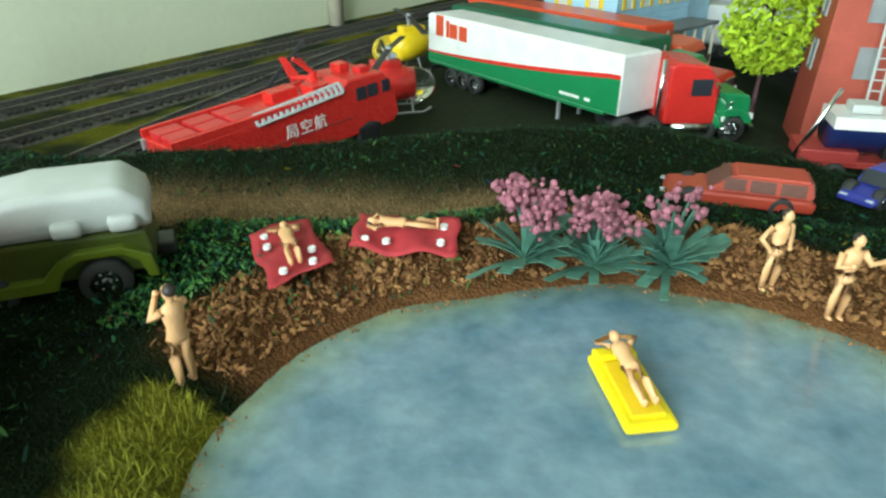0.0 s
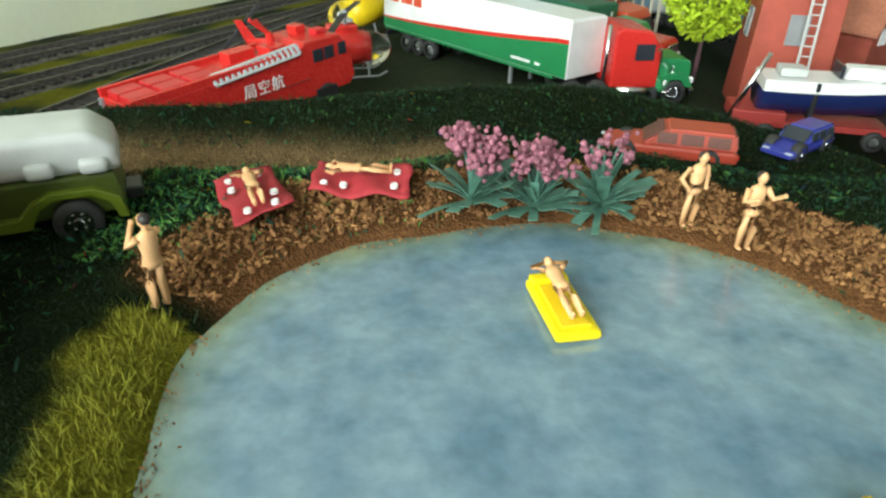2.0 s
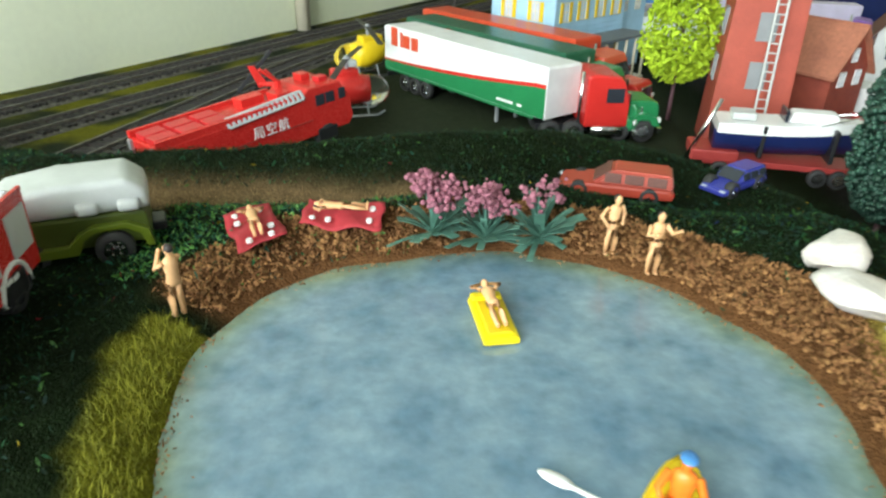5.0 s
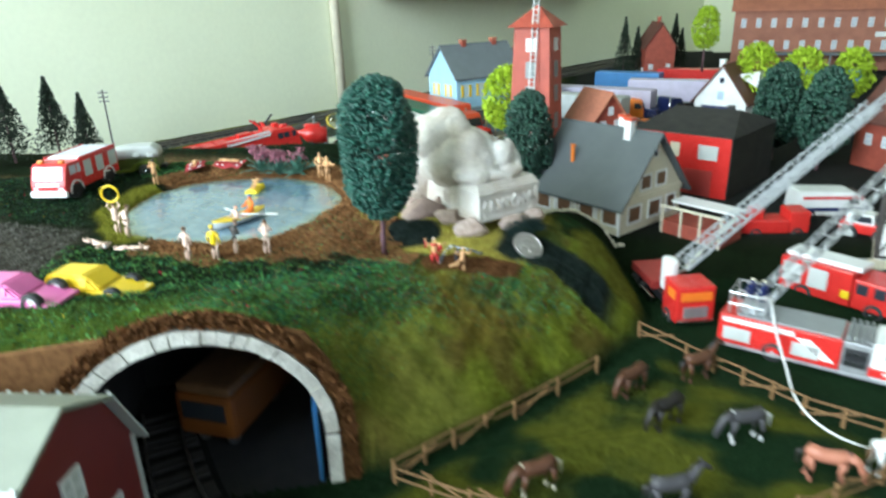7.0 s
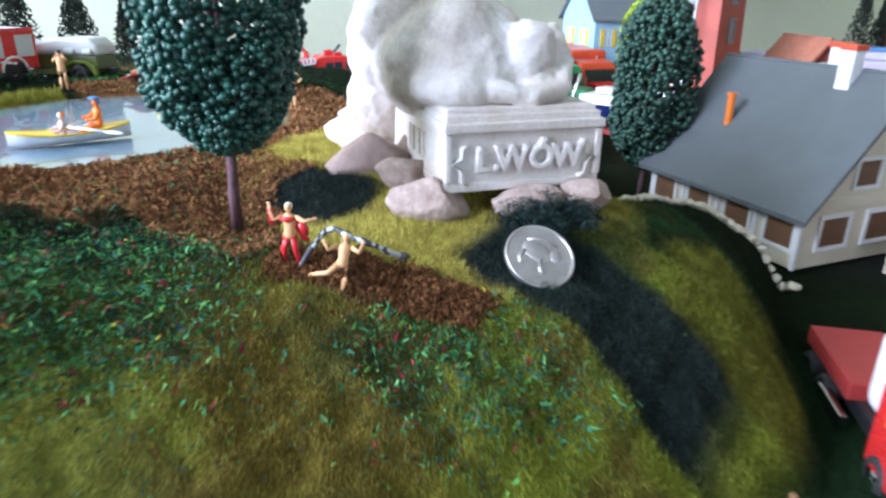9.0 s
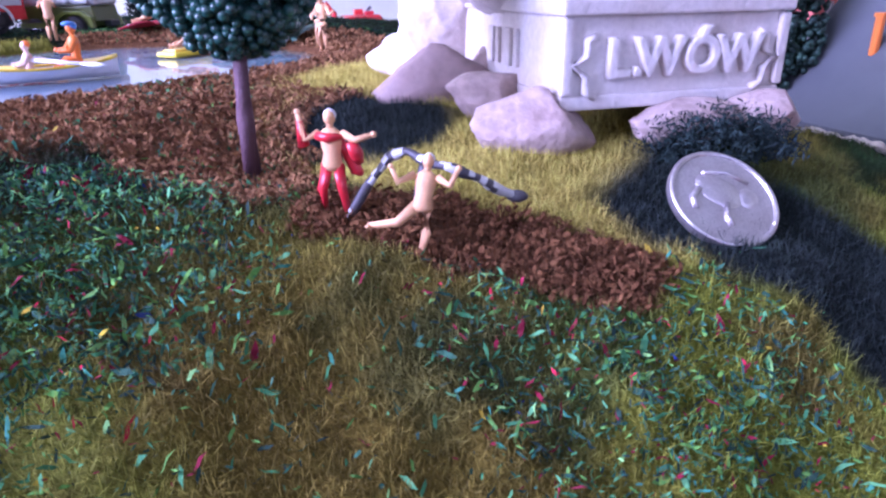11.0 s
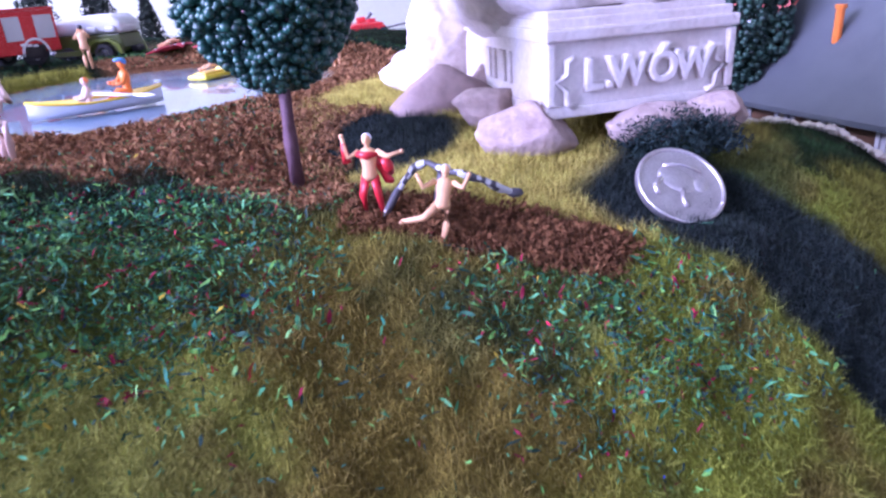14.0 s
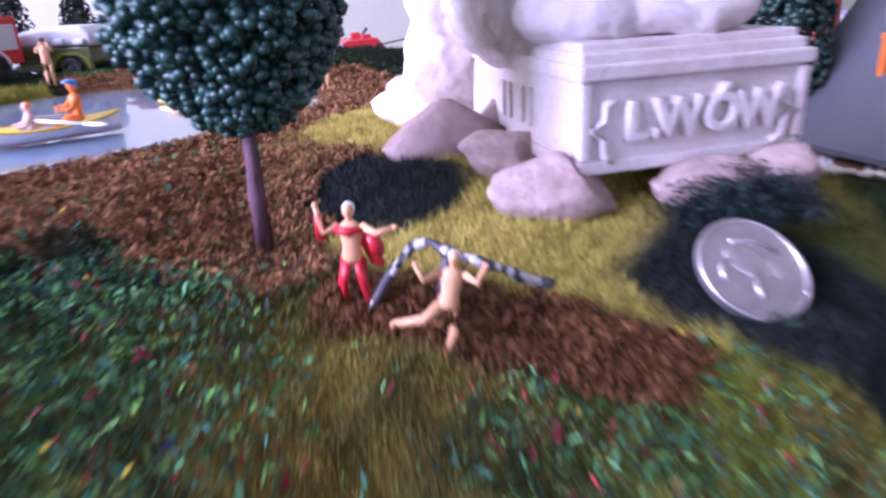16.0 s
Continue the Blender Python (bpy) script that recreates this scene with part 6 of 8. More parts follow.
for s in (-1, 1):
    block(t, "roof_rail", (-0.013, s * 0.0145, 0.0333), (0.058, 0.0012, 0.0014), "fire_red", 0.0003)
    for x, w_ in ((-0.0335, 0.0125), (-0.0125, 0.0110), (0.0060, 0.0110)):
        block(t, "shutter", (x, s * 0.0151, 0.0225), (w_, 0.0007, 0.0140), "light_grey", 0.0002, "pale grey roller shutter")
    for x, w_, z in ((0.0270, 0.0085, 0.0255), (0.0185, 0.0045, 0.0255)):
        block(t, "door_window", (x, s * 0.0146, z), (w_, 0.0006, 0.0075), "pale_glass", 0.0002)
    for k in range(3):
        block(t, "white_bar", (-0.024 + k * 0.004, s * 0.0156, 0.0118 + k * 0.0006), (0.0032, 0.0004, 0.0015), "white", 0.0001, "plain white bar")
    for x in (-0.024, 0.0265):
        b = bmesh.new()
        pipe(b, [(x + 0.0088 * math.cos(a), s * 0.0150, 0.0070 + 0.0088 * math.sin(a)) for a in np.linspace(-0.1, math.pi + 0.1, 13)], 0.0009, 6)
        part("mudguard_trim", b, "white", t, "white mudguard edge", smooth=True)
        block(t, "wheel_well", (x, s * 0.0146, 0.0085), (0.0160, 0.0012, 0.0090), "black", 0.0015)
    block(t, "headlamp", (0.0405, s * 0.0105, 0.0115), (0.0012, 0.0040, 0.0030), "pale_glass", 0.0005)
    block(t, "beacon", (0.0300, s * 0.0085, 0.0332), (0.0040, 0.0045, 0.0030), "orange", 0.0010)
block(t, "front_bumper", (0.0408, 0, 0.0072), (0.0030, 0.0300, 0.0055), "white", 0.0010, "white front bumper")
block(t, "grille", (0.0408, 0, 0.0150), (0.0010, 0.0190, 0.0030), "white", 0.0003)
wheels(t, (-0.024, 0.0265), 0.0152, 0.0068, 0.0052, "light_grey")

# ---- olive off-road camper trailer with a grey roof boat ----
t = thing("camper_trailer", pose(-0.0670, 0.1110, hz(-0.0670, 0.1110) - 0.0035, 0, 0, 204) @ Matrix.Scale(0.67, 4), "olive green off-road trailer carrying a grey canoe-shaped roof shell", "trailer")
b = bmesh.new()
prism(b, [(-0.026, 0.0085), (0.028, 0.0085), (0.030, 0.0130), (0.029, 0.0225), (-0.027, 0.0225), (-0.029, 0.0120)], -0.0150, 0.0150, 0, "y", 0.0012)
part("body", b, "olive", t)
for s in (-1, 1):
    b = bmesh.new()
    prism(b, [(-0.026, 0.0075), (-0.024, 0.0135), (-0.019, 0.0165), (-0.008, 0.0165), (-0.003, 0.0135), (0.000, 0.0075), (0.028, 0.0075), (0.028, 0.0110), (0.003, 0.0115), (-0.001, 0.0160), (-0.007, 0.0190), (-0.020, 0.0190), (-0.0275, 0.0150), (-0.0290, 0.0075)], 0.0148 if s > 0 else -0.0185, 0.0185 if s > 0 else -0.0148, 0, "y", 0.0005)
    part("mudguard", b, "lime", t, "brighter green mudguard")
b = bmesh.new()
prism(b, [(-0.030, 0.0225), (0.030, 0.0225), (0.034, 0.0260), (0.024, 0.0335), (0.004, 0.0365), (-0.022, 0.0365), (-0.029, 0.0310)], -0.0145, 0.0145, 0, "y", 0.0030)
part("roof_shell", b, "light_grey", t, "glossy grey roof shell", smooth=True)
for s in (-1, 1):
    for x in (-0.0215, -0.006):
        b = bmesh.new()
        box(b, (x, s * 0.0150, 0.0258), (0.0085, 0.0050, 0.0050), 0.0018)
        part("shell_lug", b, "light_grey", t, smooth=True)
block(t, "tow_hitch", (-0.0315, 0, 0.0100), (0.0060, 0.0110, 0.0045), "black", 0.0010)
block(t, "drawbar", (0.0360, 0, 0.0090), (0.0140, 0.0030, 0.0024), "black", 0.0006)
wheels(t, (-0.0135,), 0.0195, 0.0078, 0.0065)
wheels(t, (0.0180,), 0.0175, 0.0070, 0.0060)


def car(m, colour, label, L=0.050, W=0.0195, H=0.0150, roof=(-0.55, 0.25), glass="dark_glass", rim="chrome", estate=False, sporty=False, wheel_r=0.0037, pillars=2):
    t = thing("model_car", m, label, "car", "model cars")
    h0, belt = 0.0022, H * (0.52 if sporty else 0.56)
    x0, x1 = -L / 2, L / 2
    b = bmesh.new()
    nose = belt * (0.62 if sporty else 0.80)
    prism(b, [(x0, h0 + 0.001), (x1 - 0.001, h0), (x1, nose * 0.7), (x1 - L * 0.05, nose), (x1 - L * 0.28, belt), (x0 + L * 0.04, belt * 1.03), (x0, belt * 0.85)], -W / 2, W / 2, 0, "y", 0.0011)
    part("body", b, colour, t, smooth=False)
    ra, rb = x0 + L * 0.16, x0 + L * 0.52
    if estate:
        ra, rb = x0 + L * 0.04, x0 + L * 0.52
    lo_b, lo_f = (x0 + L * 0.01 if estate else x0 + L * 0.06), x0 + L * 0.70
    b = bmesh.new()
    vs = box(b, (0, 0, 0), (1, 1, 1), 0)
    for v in vs:
        top = v.co.z > 0
        v.co = Vector(((rb if v.co.x > 0 else ra) if top else (lo_f if v.co.x > 0 else lo_b), (W * 0.40 if top else W * 0.48) * (1 if v.co.y > 0 else -1), H if top else belt * 0.97))
    bmesh.ops.bevel(b, geom=list(b.edges), offset=0.0008, segments=2, affect="EDGES")
    part("cabin", b, colour, t)
    hm = (H + belt) / 2
    hh = (H - belt) * 0.66
    spots = [(0.30, 0.17), (0.49, 0.15)] if not estate else [(0.15, 0.16), (0.34, 0.16), (0.52, 0.14)]
    for f_, w_ in spots:
        for s in (-1, 1):
            b = bmesh.new()
            box(b, (0, 0, 0), (L * w_, 0.0005, hh), 0.0002)
            part("side_window", b, glass, t, m=pose(x0 + L * f_, s * W * 0.444, hm, s * 13, 0, 0))
    b = bmesh.new()
    ln = math.hypot(lo_f - rb, H - belt)
    box(b, (0, 0, 0), (ln * 0.80, W * 0.74, 0.0005), 0.0002)
    part("windscreen", b, glass, t, m=pose((lo_f + rb) / 2 + 0.0002, 0, hm + 0.0002, 0, math.degrees(math.atan2(H - belt, lo_f - rb)), 0))
    ln = math.hypot(ra - lo_b, H - belt)
    b = bmesh.new()
    box(b, (0, 0, 0), (ln * 0.75, W * 0.70, 0.0005), 0.0002)
    part("rear_window", b, glass, t, m=pose((lo_b + ra) / 2 - 0.0002, 0, hm + 0.0002, 0, -math.degrees(math.atan2(H - belt, ra - lo_b)), 0))
    for s in (-1, 1):
        block(t, "headlamp", (x1 - 0.0006, s * W * 0.34, nose * 0.84), (0.0016, W * 0.20, nose * 0.22), "pale_glass", 0.0004)
        block(t, "tail_lamp", (x0 + 0.0003, s * W * 0.36, belt * 0.75), (0.0012, W * 0.16, belt * 0.2), "fire_red", 0.0003)
    block(t, "front_bumper", (x1 - 0.0002, 0, h0 + 0.0010), (0.0016, W * 0.92, 0.0016), colour, 0.0005)
    wheels(t, (x0 + L * 0.20, x0 + L * 0.80), W / 2 + 0.0004, wheel_r, 0.0034, rim)
    return t


car(pose(0.1055, 0.1890, -0.0092, 0, 0, 165), "wagon_red", "rust red estate car with dark windows behind the shrubs", L=0.0450, W=0.0165, H=0.0128, estate=True, glass="brown_roof")
car(on(0.1590, 0.2020, 216, -0.0012), "blue", "small blue hatchback car on the turf", L=0.030, W=0.0125, H=0.0104, estate=True)
car(on(0.0700, -0.1090, 3, 0.0004), "yellow", "yellow sports coupe with silver wheels", L=0.047, W=0.0185, H=0.0130, sporty=True, glass="yellow", wheel_r=0.0042)
car(on(0.0500, -0.1310, 6, 0.0004), "pink", "pink sports car with white wheels", L=0.045, W=0.0185, H=0.0125, sporty=True, glass="pink", rim="white", wheel_r=0.0046)

# ---- helicopters ----
def helicopter(m, colour, label, bubble=True, k=1.0):
    t = thing("helicopter", m, label, "helicopter", "helicopters")
    b = bmesh.new()
    pipe(b, [(0.010 * k, 0, 0.016 * k), (0.000, 0, 0.0165 * k), (-0.012 * k, 0, 0.018 * k), (-0.020 * k, 0, 0.0195 * k), (-0.060 * k, 0, 0.0225 * k)], [0.0088 * k, 0.0105 * k, 0.0095 * k, 0.0035 * k, 0.0013 * k], 14)
    part("fuselage", b, colour, t, smooth=True)
    b = bmesh.new()
    ball(b, (0.0115 * k, 0, 0.0150 * k), (0.0125 * k, 0.0098 * k, 0.0100 * k), 0, 20, 14)
    ob = part("canopy", b, "clear" if bubble else "dark_glass", t, "clear bubble canopy", smooth=True)
    ob.visible_shadow = False
    block(t, "seat", (0.008 * k, 0, 0.0110 * k), (0.0060 * k, 0.0120 * k, 0.0060 * k), "grey", 0.0008)
    block(t, "engine_cowl", (-0.006 * k, 0, 0.0270 * k), (0.018 * k, 0.0090 * k, 0.0060 * k), colour, 0.0015)
    b = bmesh.new()
    rod(b, (-0.004 * k, 0, 0.029 * k), (-0.004 * k, 0, 0.036 * k), 0.0012 * k, seg=10)
    ball(b, (-0.004 * k, 0, 0.036 * k), 0.0022 * k, 0, 10, 6)
    part("mast", b, "grey", t)
    for i in range(2):
        b = bmesh.new()
        box(b, (0.028 * k, 0, 0), (0.052 * k, 0.0040 * k, 0.0006), 0.0002)
        part("rotor_blade", b, "black", t, m=pose(-0.004 * k, 0, 0.0362 * k, 0, 3, 70 + 180 * i))
    b = bmesh.new()
    prism(b, [(-0.060 * k, 0.020 * k), (-0.054 * k, 0.022 * k), (-0.062 * k, 0.034 * k), (-0.066 * k, 0.034 * k)], -0.0006, 0.0006, 0, "y")
    part("tail_fin", b, colour, t)
    for e in (-1, 1):
        b = bmesh.new()
        box(b, (0, 0.0014, e * 0.0085 * k), (0.0024 * k, 0.0006, 0.0165 * k), 0.0002)
        part("tail_rotor_blade", b, "black", t, m=pose(-0.062 * k, 0, 0.0300 * k, 0, 42, 0))
    for s in (-1, 1):
        b = bmesh.new()
        pipe(b, [(-0.016 * k, s * 0.0095 * k, 0.0008), (0.014 * k, s * 0.0095 * k, 0.0008), (0.019 * k, s * 0.0095 * k, 0.0035 * k)], 0.0008, 8)
        part("skid", b, "grey", t, smooth=True)
        for x in (-0.008, 0.008):
            b = bmesh.new()
            rod(b, (x * k, s * 0.0095 * k, 0.001), (x * k, s * 0.005 * k, 0.010 * k), 0.0007, seg=6)
            part("skid_strut", b, "grey", t)
    return t


helicopter(on(-0.0235, 0.3765, 17, 0, SHELF), "fire_red", "red helicopter with clear bubble canopy and grey blades")
helicopter(on(-0.0290, 0.4810, 216, 0, SHELF), "yellow", "yellow helicopter with clear canopy beside the trailers", k=1.05)

# ---- boat on a road trailer ----
t = thing("boat_trailer", on(0.215, 0.278, -12, 0, -0.034), "dark red boat trailer with upright chrome winch post", "boat trailer")
block(t, "frame", (0.0, 0, 0.0090), (0.078, 0.020, 0.0030), "dark_red")
block(t, "deck", (-0.034, 0, 0.0120), (0.024, 0.022, 0.0060), "dark_red", 0.0008)
b = bmesh.new()
rod(b, (-0.048, -0.006, 0.006), (-0.036, -0.010, 0.042), 0.0014, 0.0010, 10)
part("winch_post", b, "chrome", t, smooth=True)
wheels(t, (-0.030, 0.018, 0.028), 0.0125, 0.0048, 0.0036)
t = thing("motor_boat", on(0.219, 0.278, -12, 0.0125, -0.034), "white motor boat with navy hull on a trailer", "boat")
b = bmesh.new()
secs = []
for i in range(13):
    s = i / 12
    w = 0.0120 * (1 - max(0, s - 0.35) ** 2 * 2.3)
    w = max(w, 0.0005)
    x, dz = (s - 0.5) * 0.078, 0.004 * s * s
    secs.append([(x, -w, 0.0125 + dz), (x, -w * 0.92, 0.007 + dz), (x, -w * 0.5, 0.001 + dz), (x, 0, 0.0 + dz), (x, w * 0.5, 0.001 + dz), (x, w * 0.92, 0.007 + dz), (x, w, 0.0125 + dz)])
vs = [[b.verts.new(p) for p in s] for s in secs]
for a, c in zip(vs, vs[1:]):
    for k in range(6):
        b.faces.new((a[k], a[k + 1], c[k + 1], c[k]))
b.faces.new(vs[0][::-1])
part("hull", b, "navy", t, smooth=True)
b = bmesh.new()
lo = [[b.verts.new((p[0], p[1] * 1.03, p[2] + h)) for p in (s[0], s[6])] for s in secs for h in (0.0,)]
hi = [[b.verts.new((p[0], p[1] * 0.96, p[2] + 0.0050)) for p in (s[0], s[6])] for s in secs]
for i in range(12):
    b.faces.new((lo[i][0], lo[i + 1][0], hi[i + 1][0], hi[i][0]))
    b.faces.new((lo[i][1], hi[i][1], hi[i + 1][1], lo[i + 1][1]))
    b.faces.new((hi[i][0], hi[i + 1][0], hi[i + 1][1], hi[i][1]))
b.faces.new((lo[0][0], hi[0][0], hi[0][1], lo[0][1]))
part("deck", b, "white", t, "white topsides and deck")
block(t, "cabin", (0.008, 0, 0.0215), (0.026, 0.0130, 0.0055), "white", 0.0018, taper=(0.8, 0.8))
block(t, "windscreen", (-0.006, 0, 0.0220), (0.0015, 0.0130, 0.0060), "dark_glass", 0.0004)
block(t, "engine_cover", (-0.026, 0, 0.0200), (0.012, 0.0120, 0.0040), "light_grey", 0.0012)
b = bmesh.new()
pipe(b, [(0.010, 0.0095, 0.0190), (0.036, 0.001, 0.0245), (0.010, -0.0095, 0.0190)], 0.0005, 6)
part("bow_rail", b, "chrome", t)
for x in (-0.016, 0.018):
    block(t, "strap", (x, 0, 0.0090), (0.0020, 0.0245, 0.0170), "black", 0.0004, "black tie-down strap")

# ---- buildings: local x along the ridge, gables at both ends ----
def opening(parent, m, w, h, frame_mat="white", pane="pale_glass", bars=1, name="window"):
    """A window that stands 0.6 mm out of a wall: m has x along the wall and z up, y into the wall."""
    b = bmesh.new()
    f_ = min(w, h) * 0.11
    loops = []
    for y in (-0.0006, 0.0006):
        for k in (0.0, f_):
            loops.append([b.verts.new((sx * (w / 2 - k), y, sz * (h / 2 - k))) for sx, sz in ((-1, -1), (1, -1), (1, 1), (-1, 1))])
    for a, c in ((0, 1), (1, 3), (3, 2), (2, 0)):
        for i in range(4):
            b.faces.new((loops[a][i], loops[a][(i + 1) % 4], loops[c][(i + 1) % 4], loops[c][i]))
    bmesh.ops.recalc_face_normals(b, faces=b.faces)
    ob = part(name, b, frame_mat, parent, m=m)
    if bars:
        for sz in ((f_ * 0.7, 0.0010, h - f_), (w - f_, 0.0009, f_ * 0.7)):
            b = bmesh.new()
            box(b, (0, 0, 0), sz)
            part("glazing_bar", b, frame_mat, ob)
    b = bmesh.new()
    box(b, (0, 0.0003, 0), (w - f_, 0.0004, h - f_))
    part("pane", b, pane, ob)
    return ob


def chimney(parent, x, y, z0, h, w=0.005, material="brick", cap="terracotta"):
    b = bmesh.new()
    box(b, (x, y, z0 + h / 2), (w, w, h), 0.0003)
    ob = part("chimney", b, material, parent)
    b = bmesh.new()
    box(b, (x, y, z0 + h + 0.0008), (w * 1.2, w * 1.2, 0.0022), 0.0003)
    part("chimney_cap", b, cap, ob)


def gabled(m, L, W, wall_h, rise, walls, roof, label, eave=0.004, name="house", group="model houses", thick=0.0016):
    t = thing(name, m, label, "house", group)
    b = bmesh.new()
    prism(b, [(-W / 2, 0), (W / 2, 0), (W / 2, wall_h), (0, wall_h + rise), (-W / 2, wall_h)], -L / 2, L / 2, 0, "x")
    part("wall_shell", b, walls, t)
    k = (W / 2 + eave) / (W / 2)
    for s in (-1, 1):
        b = bmesh.new()
        e = (s * W / 2 * k, wall_h + rise - rise * k)
        prism(b, [(0, wall_h + rise + 0.0002), e, (e[0], e[1] + thick * 1.3), (0, wall_h + rise + thick * 1.6)], -L / 2 - eave, L / 2 + eave, 0, "x")
        part("roof", b, roof, t)
    b = bmesh.new()
    rod(b, (-L / 2 - eave, 0, wall_h + rise + thick * 1.3), (L / 2 + eave, 0, wall_h + rise + thick * 1.3), thick * 0.6, seg=8)
    part("ridge", b, roof, t)
    return t


def on_side(L, W, s, x, z):
    """Pose of a window on a long wall: s is -1 or 1."""
    return pose(x, s * (W / 2 + 0.0004), z, 0, 0, 0 if s < 0 else 180)


def on_gable(L, W, s, y, z):
    return pose(s * (L / 2 + 0.0004), y, z, 0, 0, 90 if s > 0 else -90)


# blue house with a wing and a columned porch
t = gabled(pose(0.133, 0.541, REAR, 0, 0, 45), 0.100, 0.065, 0.080, 0.034, "sky_blue", "roof_grey", "light blue clapboard house with grey roof and yellow shutters")
for i in range(18):
    for s in (-1, 1):
        block(t, "clapboard", (0, s * 0.0327, 0.004 + i * 0.0043), (0.0995, 0.0006, 0.0036), "sky_blue", 0.0)
for y in (-0.014, 0.014):
    for z in (0.028, 0.062):
        opening(t, on_gable(0.1, 0.065, -1, y, z), 0.0085, 0.0150, "cream")
        for s in (-1, 1):
            block(t, "shutter", (-0.0506, y + s * 0.0062, z), (0.0008, 0.0030, 0.0150), "yellow", 0.0, "pale yellow shutter")
for x in (-0.036, -0.013, 0.012, 0.036):
    for z in (0.028, 0.062):
        opening(t, on_side(0.1, 0.065, -1, x, z), 0.0085, 0.0150, "cream")
        for s in (-1, 1):
            block(t, "shutter", (x + s * 0.0062, -0.0333, z), (0.0030, 0.0008, 0.0150), "yellow", 0.0, "pale yellow shutter")
for x in (-0.018, 0.030):
    chimney(t, x, 0.0, 0.108, 0.012, 0.007)
block(t, "porch_roof", (0.006, -0.046, 0.0400), (0.094, 0.026, 0.0025), "roof_grey")
for i in range(7):
    b = bmesh.new()
    rod(b, (-0.038 + i * 0.0148, -0.057, 0), (-0.038 + i * 0.0148, -0.057, 0.039), 0.0014, 0.0012, 8)
    part("porch_column", b, "cream", t, smooth=True)
block(t, "porch_deck", (0.006, -0.046, 0.003), (0.094, 0.026, 0.004), "cream")
t = gabled(pose(0.189, 0.597, REAR, 0, 0, 45), 0.050, 0.045, 0.078, 0.026, "sky_blue", "roof_grey", "lower light blue wing with grey roof behind a house")
chimney(t, 0.0, 0.0, 0.100, 0.014, 0.006)
for x in (-0.012, 0.010):
    opening(t, on_side(0.05, 0.045, -1, x, 0.060), 0.0085, 0.0140, "cream")

# brick hose tower with a long ladder
t = thing("hose_tower", pose(0.2290, 0.3650, REAR, 0, 0, -14), "red brick hose tower with white top windows and pyramid roof", "tower")
b = bmesh.new()
box(b, (0, 0, 0.0715), (0.046, 0.046, 0.143), 0.0004, taper=(0.80, 0.80))
part("shaft", b, "tower_brick", t)
b = bmesh.new()
vs = [b.verts.new(p) for p in ((-0.024, -0.024, 0.143), (0.024, -0.024, 0.143), (0.024, 0.024, 0.143), (-0.024, 0.024, 0.143), (0, 0, 0.164))]
for f_ in ((0, 1, 4), (1, 2, 4), (2, 3, 4), (3, 0, 4)):
    b.faces.new([vs[i] for i in f_])
b.faces.new([vs[i] for i in (3, 2, 1, 0)])
part("roof", b, "tower_brick", t)
for z in (0.050, 0.078, 0.102, 0.126):
    for face in range(4):
        off = 0.023 * (1 - 0.2 * z / 0.143) + 0.0004
        mm = pose(0, 0, 0, 0, 0, 90 * face) @ pose(0, -off, z, -1.8, 0, 0)
        opening(t, mm, 0.0105, 0.0125 if z > 0.11 else 0.0160, "white" if z > 0.11 else "grey", "white" if z > 0.11 else "grey", 0)
t = thing("long_ladder", pose(0.2290, 0.3650, REAR, 0, 0, -14) @ pose(0.004, -0.0275, 0.0), "long pale grey ladder leaning on the hose tower", "ladder")
for s in (-1, 1):
    b = bmesh.new()
    rod(b, (s * 0.0030, -0.012, 0.0), (s * 0.0026, 0.011, 0.170), 0.0007, seg=6)
    part("stile", b, "light_grey", t)
for i in range(34):
    b = bmesh.new()
    k = (i + 0.5) / 34
    rod(b, (-0.0030, -0.012 + 0.023 * k, 0.178 * k), (0.0030, -0.012 + 0.023 * k, 0.178 * k), 0.0004, seg=5)
    part("rung", b, "light_grey", t)

# small brick house beside the tower, white container
t = gabled(pose(0.292, 0.410, REAR, 0, 0, -58), 0.052, 0.040, 0.046, 0.026, "brick", "terracotta", "small red brick house with terracotta roof")
for y in (-0.009, 0.009):
    opening(t, on_gable(0.052, 0.04, 1, y, 0.040), 0.007, 0.010)
opening(t, on_gable(0.052, 0.04, 1, 0, 0.055), 0.006, 0.009)
t = thing("container", pose(0.345, 0.415, REAR, 0, 0, -24), "white container with red lower stripe", "container")
block(t, "box_body", (0, 0, 0.016), (0.095, 0.030, 0.026), "white", 0.0006)
block(t, "stripe", (0, -0.0152, 0.008), (0.093, 0.0006, 0.008), "fire_red", 0.0002)
for i in range(14):
    block(t, "rib", (-0.043 + i * 0.0066, -0.0153, 0.020), (0.0012, 0.0006, 0.016), "white", 0.0)

